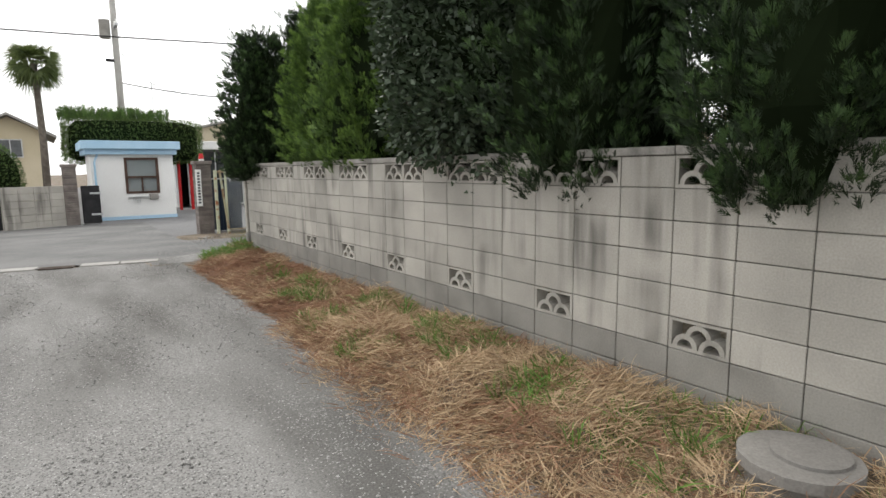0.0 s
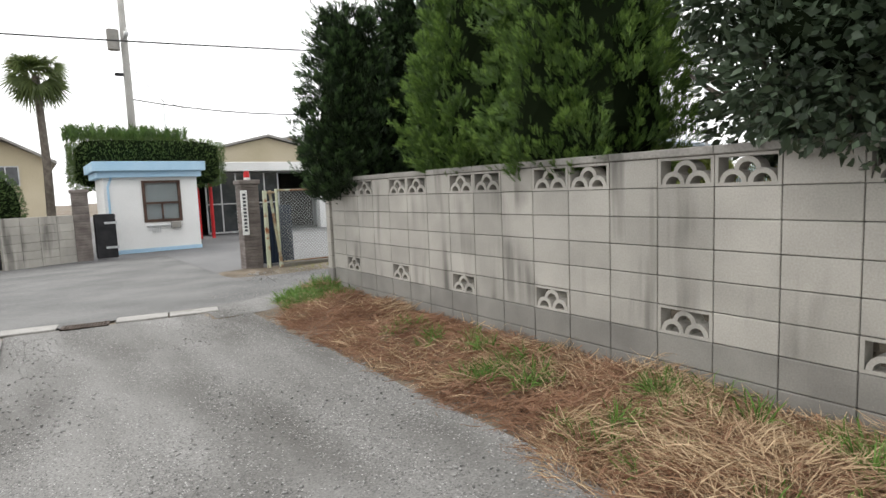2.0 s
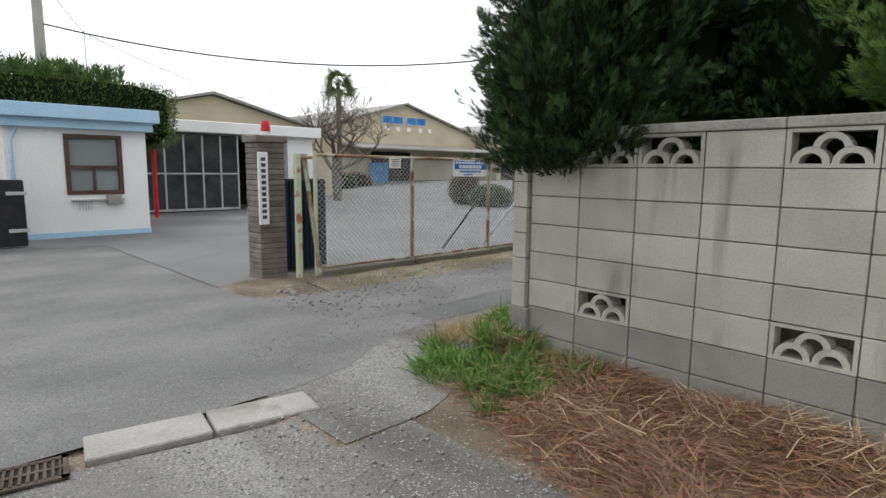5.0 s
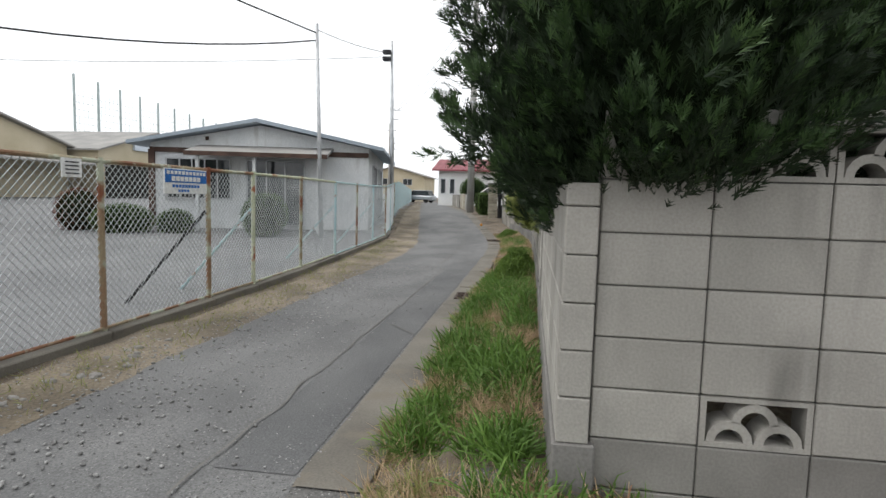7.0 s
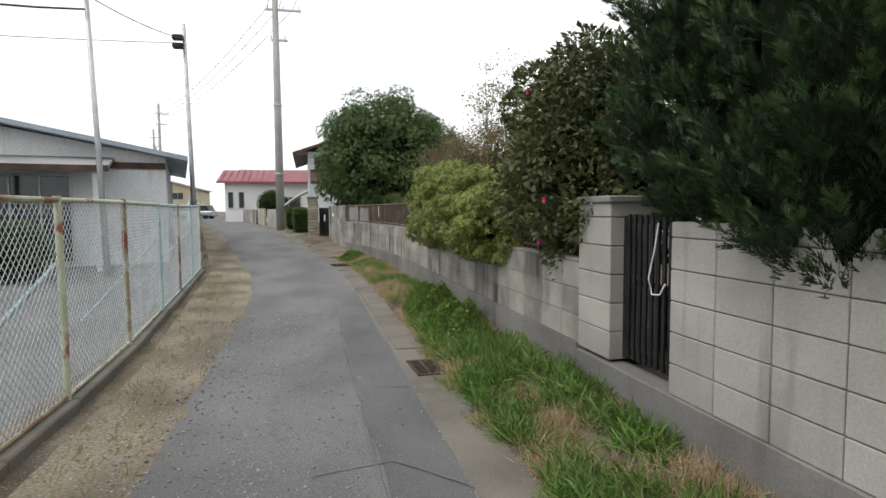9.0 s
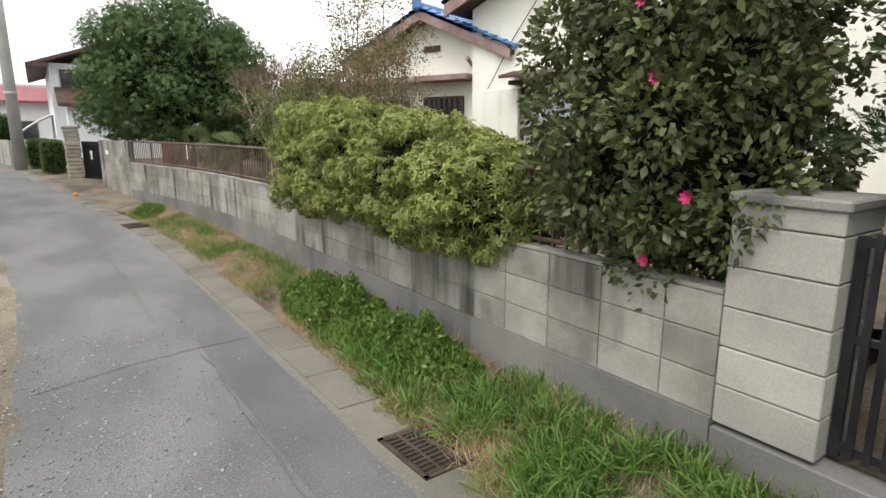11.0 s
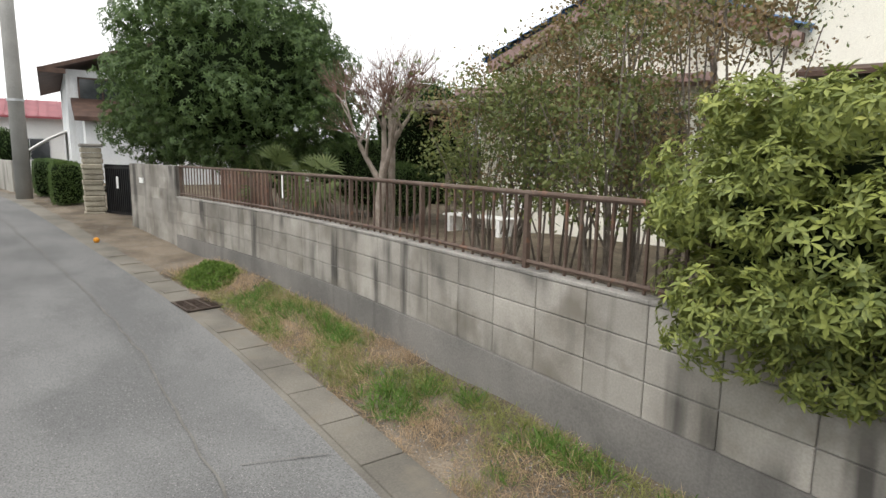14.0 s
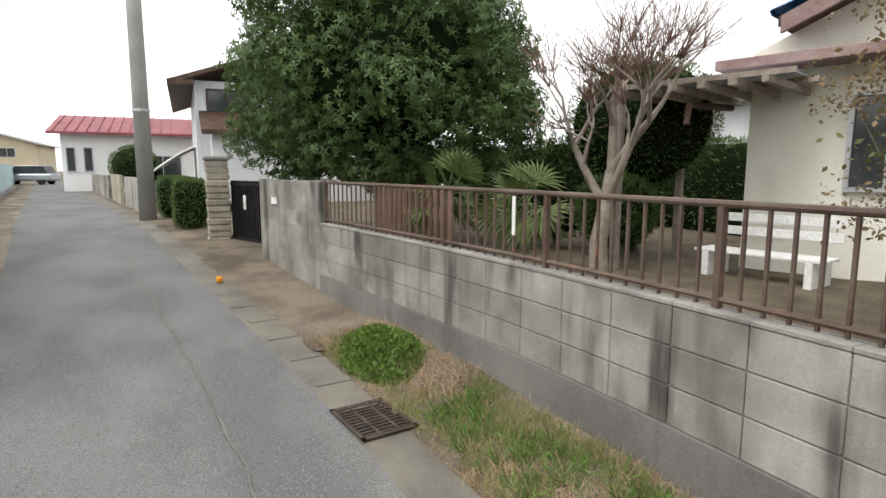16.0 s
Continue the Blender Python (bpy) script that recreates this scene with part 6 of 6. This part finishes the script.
def fan_palm(x, y, z, h, n, seed, big=False):
    t = thing("fan_palm", "tall fan palm with a fibrous trunk" if big else "small fan palm behind the railing", "palm")
    part("trunk", Mesh().tube([(x, y, z), (x + 0.05, y, z + h * 0.5), (x, y, z + h)], 0.13 if big else 0.06, 10, 0.1 if big else 0.05), BARK, t)
    g = random.Random(seed)
    fr = Mesh()
    for k in range(n):
        a = g.uniform(0, 6.28)
        el = g.uniform(-1.0, 1.2)
        ln = (0.6 if big else 0.35) * g.uniform(0.35, 1.0)
        d = Vector((math.cos(a) * math.cos(el), math.sin(a) * math.cos(el), math.sin(el)))
        c = Vector((x, y, z + h)) + d * ln
        fr.tube([(x, y, z + h), c], 0.008, 3, caps=False)
        side = d.cross(Vector((0, 0, 1))).normalized()
        tilt = g.uniform(-1.2, 1.2)
        side = (side * math.cos(tilt) + side.cross(d) * math.sin(tilt)).normalized()
        up = side.cross(d)
        for j in range(13):
            b = radians(-75 + 150 * j / 12)
            e = (d * math.cos(b) + side * math.sin(b))
            tip = c + e * (0.62 if big else 0.36) - Vector((0, 0, 0.22 if big else 0.05))
            w = up.cross(e).normalized() * (0.03 if big else 0.016)
            mid = c + e * 0.2
            fr.add([c, mid + w, tip, mid - w], [(0, 1, 2, 3)])
    part("fronds", fr, L_PALM, t)


fan_palm(18.0, -0.35, 0.85, 0.55, 18, 3)
fan_palm(16.9, -0.75, 0.85, 0.5, 16, 4)
fan_palm(-2.95, 13.2, RZ, 5.2, 60, 5, True)
fan_palm(12.6, 21.5, RZ, 5.5, 30, 6, True)


def clipped(name, label, centre, radii, n, material, seed, power=6.0, size=0.1, shape=SLIM, cat="hedge", trunk=True, group=""):
    t = thing(name, label, cat, group)
    if trunk:
        part("trunk", Mesh().tube([(centre[0], centre[1], centre[2] - radii[2] - 1.9 if cat == "hedge" and radii[2] > 0.7 else centre[2] - radii[2] - 0.2), tuple(centre)], 0.06, 8), BARK, t)
    crown(t, centre, radii, n, material, shape, size, seed, 0.06, 0.2, 0.12, power=power, inner=0.92)
    return t


clipped("clipped_hedge", "large box-clipped green hedge behind the guard house", (0.0, 14.3, 2.62), (2.35, 1.0, 0.8), 12000, L_HEDGE, 51, 8, 0.1)
hs = thing("hedge_shoots", "untrimmed juniper shoots on top of the hedge", "bush")
P = np.stack([rng.uniform(-2.4, 1.2, 420), rng.uniform(13.6, 15.0, 420), 3.35 + rng.random(420) * 0.15], 1)
scatter("shoot", SPRAY, P, np.array((0, 0, 1.0))[None, :] + rng.normal(size=(420, 3)) * 0.25, rng.uniform(0.2, 0.6, 420), L_CONIFER, hs)
clipped("round_bush", "dark rounded garden tree beyond the factory wall", (-4.75, 13.4, 1.3), (1.2, 1.2, 1.2), 6000, L_OAK, 52, 2.2, 0.1)
clipped("round_bush", "rounded green bush in front of the office", (14.2, 8.2, 0.55), (0.62, 0.62, 0.62), 3500, L_OAK, 53, 2.2, 0.08)
clipped("low_bush", "low dark green bush by the office entrance", (13.8, 12.6, 0.25), (0.9, 0.8, 0.5), 3000, L_OAK, 54, 2.2, 0.08)
clipped("low_bush", "low dark green bush by the office entrance", (14.3, 11.2, 0.2), (0.55, 0.5, 0.4), 1800, L_OAK, 55, 2.2, 0.08)
clipped("red_bush", "russet bush beside the office", (14.0, 14.3, 0.5), (0.7, 0.6, 0.7), 2600, L_REDSHRUB, 56, 2.2, 0.07)
for i, (x, y) in enumerate(((12.5, 27), (15, 28), (17.5, 29), (19.5, 30))):
    clipped("yard_bush", "dark red-brown clipped bush across the yard", (x, y, 0.45), (1.2, 0.9, 0.6), 1500, L_REDSHRUB if i % 2 else L_OAK, 57 + i, 2.5, 0.14)
clipped("box_hedge", "clipped box hedge beside the utility pole", (25.7, 2.35, gz(25.7) + 0.5), (0.95, 0.32, 0.5), 4500, L_HEDGE, 70, 7, 0.07, trunk=False)
clipped("box_hedge", "clipped dark hedge along the lane", (28.6, 2.7, gz(28.6) + 0.5), (1.5, 0.35, 0.48), 5000, L_OAK, 71, 7, 0.07, trunk=False)
clipped("ball_bush", "ball-clipped dark bush behind the low wall", (37.5, 4.2, 1.75), (0.85, 0.85, 0.85), 3500, L_OAK, 72, 2.0, 0.1, cat="bush")
ftr = clipped("far_tree", "round dark tree behind the far houses", (60, -3, 4.4), (2.2, 2.2, 2.2), 2500, L_OAK, 73, 2.0, 0.3, cat="tree", trunk=False)
part("trunk", Mesh().tube([(60, -3, 0.2), (60, -3, 4.0)], 0.2, 8, 0.12), BARK, ftr)
yt = thing("bare_tree", "bare spreading deciduous tree in the factory yard", "tree")
tips = branch_tree(yt, (11.2, 19.5, RZ), 8.0, 21, BARK, 0.2, 4, 0.8, 0.14, first=0.24, kids=3)
tw = Mesh()
for p, d in tips:
    for k in range(5):
        q = (d + Vector((g.uniform(-1, 1), g.uniform(-1, 1), g.uniform(-0.3, 0.9)))).normalized()
        tw.tube([p, p + q * g.uniform(0.4, 0.9)], 0.012, 3, 0.004, caps=False)
part("twig", tw, BARK, yt)


# ---- verge plants ----
def ground_at(X, Y):
    return np.array([verge(float(a), float(b)) for a, b in zip(X, Y)])


def tufts(name, label, n, place, material, size, blades=7, shape=BLADE, droop=0.55, cat="grass"):
    P0 = place(n)
    P = np.repeat(P0, blades, axis=0) + np.concatenate([rng.normal(size=(len(P0) * blades, 2)) * 0.035, np.zeros((len(P0) * blades, 1))], 1)
    D = rng.normal(size=(len(P), 3)) * droop + np.array((0, 0, 1.0))[None, :]
    D[:, 2] = np.abs(D[:, 2]) + 0.15
    S = rng.uniform(size[0], size[1], len(P))
    ob = scatter(name, shape, P, D, S, material)
    return tagged(ob, label, cat, kind="stuff")


def lane_place(x0, x1, lo, hi, gate=0.42, sc=0.9, seed=0.0):
    """Clumpy places on the verge between wall and gutter; lo, hi: share of the way from wall to gutter."""
    def f(n):
        out = []
        while len(out) < n:
            x = random.uniform(x0, x1)
            t = random.uniform(lo, hi)
            y = wc(x) + 0.02 + t * (yr(x) - 0.36 - wc(x))
            if noise.noise((x * sc, y * sc * 1.6, seed)) + random.uniform(-0.25, 0.25) > gate - 0.42:
                out.append((x, y, verge(x, y) - 0.005))
        return np.array(out)
    return f


def tussocks(name, label, n, place, material, length, blades=46, spread=0.07, cat="grass"):
    """Dense clumps of long arching blades."""
    P0 = place(n)
    N = len(P0) * blades
    A, Q = rng.random(N) * 2 * math.pi, np.sqrt(rng.random(N))
    out = np.stack([np.cos(A), np.sin(A), np.zeros(N)], 1)
    P = np.repeat(P0, blades, axis=0) + out * (Q * spread)[:, None]
    D = out * (Q * 1.1)[:, None] + np.array((0, 0, 1.0))[None, :] + rng.normal(size=(N, 3)) * 0.3
    S = rng.uniform(length[0], length[1], N) * np.repeat(rng.uniform(0.7, 1.25, len(P0)), blades)
    return tagged(scatter(name, ARCH, P, D, S, material), label, cat, kind="stuff")


tussocks("verge_grass", "lush green grass tussocks along the foot of the lane wall", 330, lane_place(0.4, 7.0, 0.10, 0.92, 0.36, 1.6), L_GRASS, (0.12, 0.24))
tussocks("verge_grass", "short mixed grass at the edge of the lane", 170, lane_place(0.0, 7.0, 0.55, 1.05, 0.40, 1.9, 3.0), L_OLDGRASS, (0.06, 0.13))
tufts("verge_dry_grass", "dry straw-coloured grass between the green tussocks", 2300, lane_place(-0.2, 6.8, 0.0, 1.0, 0.34, 1.4, 9.0), L_STRAW, (0.07, 0.2), 8, STALK, droop=1.3)
tufts("verge_grass", "thin dry and green grass along the low wall", 2900, lane_place(6.0, 17.2, 0.08, 0.9, 0.42, 1.1, 4.0), L_OLDGRASS, (0.04, 0.10), 9, ARCH, droop=0.9)
tufts("verge_dry_grass", "dry grass stalks along the low wall", 3400, lane_place(6.0, 17.4, 0.02, 1.0, 0.36, 1.2, 2.0), L_STRAW, (0.04, 0.14), 8, STALK, droop=1.5)
tussocks("verge_grass", "green grass tussocks along the low wall", 190, lane_place(6.5, 15.4, 0.2, 0.85, 0.58, 1.3, 7.0), L_GRASS, (0.07, 0.15), 40, 0.06)
tussocks("corner_grass", "fresh green grass at the wall corner", 90, lambda n: np.array([(x, y, verge(x, y)) for x, y in [(random.gauss(-0.36, 0.22), random.gauss(-0.10, 0.36)) for _ in range(n)] if x < -0.05 or y > 0.2]), L_GRASS, (0.10, 0.22))
tufts("kerb_grass", "sparse dry grass along the foot of the fence", 520, lambda n: np.array([(x, y, verge(x, y)) for x, y in [(random.uniform(0.6, 14.0), random.gauss(0, 0.2)) for _ in range(n)] for y in [min(fence_y(x) - 0.12, fence_y(x) - 0.45 + y)]]), L_OLDGRASS, (0.04, 0.11), 6, ARCH, droop=1.0)


def mound(name, label, x, y, rx2, ry2, h, n, material, shape=LEAF, size=0.05):
    """Low leafy ground cover heaped over the verge."""
    a = rng.random(n) * 2 * math.pi
    q = np.sqrt(rng.random(n))
    X, Y = x + rx2 * q * np.cos(a), y + ry2 * q * np.sin(a)
    Z = ground_at(X, Y) + h * (1 - q ** 2) * rng.uniform(0.5, 1.0, n) * (1 + 0.35 * np.sin(9 * X + 2) * np.sin(14 * Y) + 0.25 * np.sin(23 * X + 5 * Y))
    D = rng.normal(size=(n, 3)) * 0.6 + np.array((0, 0, 0.8))[None, :]
    ob = scatter(name, shape, np.stack([X, Y, Z], 1), D, size * rng.uniform(0.6, 1.3, n), material)
    return tagged(ob, label, "ground cover", kind="stuff")


mound("ground_cover", "dense bright green leafy ground cover against the wall", 8.0, 0.5, 1.25, 0.36, 0.3, 14000, L_CLOVER, LEAF, 0.042)
mound("ground_cover", "dense bright green leafy ground cover against the wall", 6.6, 0.5, 0.9, 0.34, 0.28, 9000, L_CLOVER, LEAF, 0.042)
nb = gabled("neighbour_house", "pale neighbouring house behind the garden", 23.0, 31.0, -21.0, -12.0, 0.0, 3.7, 5.0, "x", WHITEWALL, GREYROOF)
window_part(nb, "x", 23.0, -14.6, -13.4, 2.0, 3.0, -1, 2)
window_part(nb, "y", -12.0, 24.5, 26.0, 1.6, 2.8, 1, 2)
for i, (x, y) in enumerate(((20.5, -7.6), (23.5, -6.6), (26.5, -5.4), (29.3, -4.2))):
    clipped("boundary_hedge", "dark clipped boundary hedge behind the garden", (x, y, 1.25), (1.8, 0.6, 1.0), 3000, L_OAK, 90 + i, 5, 0.13, group="boundary hedge")
mound("ground_cover", "low green leafy clump on the verge", 16.6, 0.95, 0.62, 0.34, 0.15, 4500, L_CLOVER, LEAF, 0.045)


def straw_edge(y):
    return -1.22 - 0.36 * ss(4.4, 7.4, -y) + 0.42 * ss(-1.4, 0.2, y) + 0.12 * noise.noise((0, y * 1.7, 2))


def straw_bed(name, label, n, y0, y1, material, size, up, gate=-1.0, height=0.07, seed=6.0):
    """Cut stalks lying in swaths: neighbours point much the same way."""
    P, D = [], []
    while len(P) < n:
        x, y = random.uniform(-1.75, -0.02), random.uniform(y0, y1)
        edge = straw_edge(y) + random.gauss(0, 0.05)
        lump = noise.noise((x * 2.3, y * 2.0, seed))
        if x > edge and math.hypot(x + 0.40, y + 9.76) > 0.3 and noise.noise((x * 1.1, y * 0.9, seed)) + random.uniform(-0.3, 0.3) > gate:
            P.append((x, y, verge(x, y) + random.random() * height * (0.55 + 0.9 * max(-0.4, lump)) * ss(edge, edge + 0.4, x)))
            a = 6.0 * noise.noise((x * 1.6, y * 1.6, seed + 3)) + random.gauss(0, 1.1)
            D.append((math.cos(a), math.sin(a), abs(random.gauss(0, up)) + 0.05))
    P, D = np.array(P), np.array(D)
    return tagged(scatter(name, STALK, P, D, rng.uniform(size[0], size[1], n), material), label, "dry grass", kind="stuff")


straw_bed("dry_straw", "cut dry reddish straw lying along the wall", 34000, -6.8, 0.1, L_REDSTRAW, (0.06, 0.24), 0.16, height=0.11)
straw_bed("dry_straw", "heaped pale dry straw lying along the wall", 30000, -11.2, -5.2, L_STRAW, (0.05, 0.22), 0.28, height=0.19)
straw_bed("dry_straw", "darker broken straw mixed into the pale heap", 9000, -11.2, -5.0, L_REDSTRAW, (0.08, 0.25), 0.25, -0.1, 0.14, 14.0)
straw_bed("dry_straw", "wisps of pale straw over the reddish bed", 3500, -5.6, 0.1, L_STRAW, (0.08, 0.26), 0.35, 0.05, 0.14, 21.0)
GREENS = ((-0.16, -6.6, 0.22, 16), (-0.55, -8.25, 0.2, 12), (-0.68, -4.25, 0.14, 7), (-0.14, -9.4, 0.28, 22), (-0.9, -5.5, 0.2, 12), (-0.16, -7.1, 0.3, 22), (-0.28, -5.5, 0.16, 9),
          (-0.8, -4.45, 0.14, 6), (-0.15, -10.3, 0.35, 18), (-0.7, -9.0, 0.2, 7), (-0.62, -2.9, 0.16, 6), (-0.5, -3.7, 0.18, 6), (-1.1, -6.6, 0.15, 6))
tussocks("straw_grass", "patches of green grass growing through the straw", 1, lambda n: np.array([(x, y, verge(x, y) + 0.02) for cx, cy, r, k in GREENS for x, y in [(random.gauss(cx, r), random.gauss(cy, r)) for _ in range(k)] if straw_edge(y) < x < -0.03 and math.hypot(x + 0.40, y + 9.76) > 0.3]), L_GRASS, (0.09, 0.2), 36)

ol = thing("fallen_orange", "small orange fallen on the verge", "fruit", m=pose(20.0, 2.1, gz(20.0) + 0.055))
bm = bmesh.new()
bmesh.ops.create_icosphere(bm, subdivisions=2, radius=0.05)
me = bpy.data.meshes.new("peel")
bm.to_mesh(me)
bm.free()
me.materials.append(ORANGE)
part("peel", me, ORANGE, ol)

# loose stones
def stones(name, label, n, place, size, material):
    bm = bmesh.new()
    bmesh.ops.create_icosphere(bm, subdivisions=1, radius=1)
    tv = np.array([p.co[:] for p in bm.verts]) * np.array((1, 0.75, 0.5))
    tf = [tuple(v.index for v in q.verts) for q in bm.faces]
    bm.free()
    P = place(n)
    D = rng.normal(size=(n, 3)) * 0.25 + np.array((0, 0, 1.0))[None, :]
    return tagged(scatter(name, (tv, tf), P, D, size * rng.uniform(0.4, 1.5, n) ** 1.5, material), label, "stones", kind="stuff")


PEBBLE = mat("pebble", (0.19, 0.187, 0.18), (0.30, 0.296, 0.287), 30, 90, 0.2, 0.9, island=0.35)
stones("gravel_stones", "loose grey gravel stones on the driveway", 6000, lambda n: np.array([(random.uniform(-3.8, -1.2), random.uniform(-11, 0.4), RZ + 0.004) for _ in range(n)]), 0.008, PEBBLE)
stones("lane_stones", "loose grey stones along the lane edge", 2600, lambda n: np.array([(x, yr(x) + random.gauss(0.15, 0.28), RZ + 0.006) for x in [random.uniform(-1.4, 7.0) for _ in range(n)]]), 0.006, PEBBLE)
stones("lane_stones", "loose grey stones along the sandy verge", 2500, lambda n: np.array([(x, random.gauss(2.7, 0.45), RZ + 0.014) for x in [random.uniform(-0.5, 9.0) for _ in range(n)]]), 0.010, PEBBLE)
stones("verge_stones", "pale broken concrete pieces along the fence kerb", 60, lambda n: np.array([(random.uniform(-0.2, 3.0), random.uniform(3.2, 3.75), RZ + 0.015) for _ in range(n)]), 0.035, CAP)


# cracks and joints in the asphalt
def crack(label, pts, w):
    m = Mesh()
    out = []
    for (x0, y0), (x1, y1) in zip(pts, pts[1:]):
        n = max(2, int(math.hypot(x1 - x0, y1 - y0) / 0.12))
        for k in range(n):
            t = k / n
            x, y = x0 + (x1 - x0) * t, y0 + (y1 - y0) * t
            out.append((x + 0.03 * noise.noise((x * 3, y * 3, 1)), y + 0.05 * noise.noise((x * 2.2, y * 2.2, 7))))
    vs, fs = [], []
    for k, (x, y) in enumerate(out):
        a, b = out[max(0, k - 1)], out[min(len(out) - 1, k + 1)]
        d = Vector((b[0] - a[0], b[1] - a[1])).normalized()
        ww = w * (0.5 + 0.9 * abs(noise.noise((x * 5, y * 5, 3))))
        z = gz(x) + 0.022
        vs += [(x - d.y * ww, y + d.x * ww, z), (x + d.y * ww, y - d.x * ww, z)]
    fs = [(2 * k, 2 * k + 1, 2 * k + 3, 2 * k + 2) for k in range(len(out) - 1)]
    c = thing("road_crack", label, "crack", "cracks in the lane")
    part("crack", m.add(vs, fs), MORTAR, c)


crack("long dark crack along the asphalt lane", [(x, yr(x) + 0.72) for x in range(9, 26)], 0.011)
crack("old seam along the asphalt lane", [(x, yr(x) + 0.5) for x in range(0, 9)], 0.009)
crack("cross crack in the asphalt lane", [(8.1, yr(8) + 0.05), (8.0, yr(8) + 0.9), (7.7, yr(8) + 1.9)], 0.008)
crack("cross crack in the asphalt lane", [(5.0, yr(5) + 0.05), (5.15, yr(5) + 0.5)], 0.008)
crack("cross crack in the asphalt lane", [(11.5, yr(11.5) + 0.05), (11.7, yr(11.5) + 0.72)], 0.007)
crack("curved crack in the asphalt lane", [(3.2, yr(3) + 0.02), (3.6, yr(3) + 0.4), (3.5, yr(3) + 1.0)], 0.008)
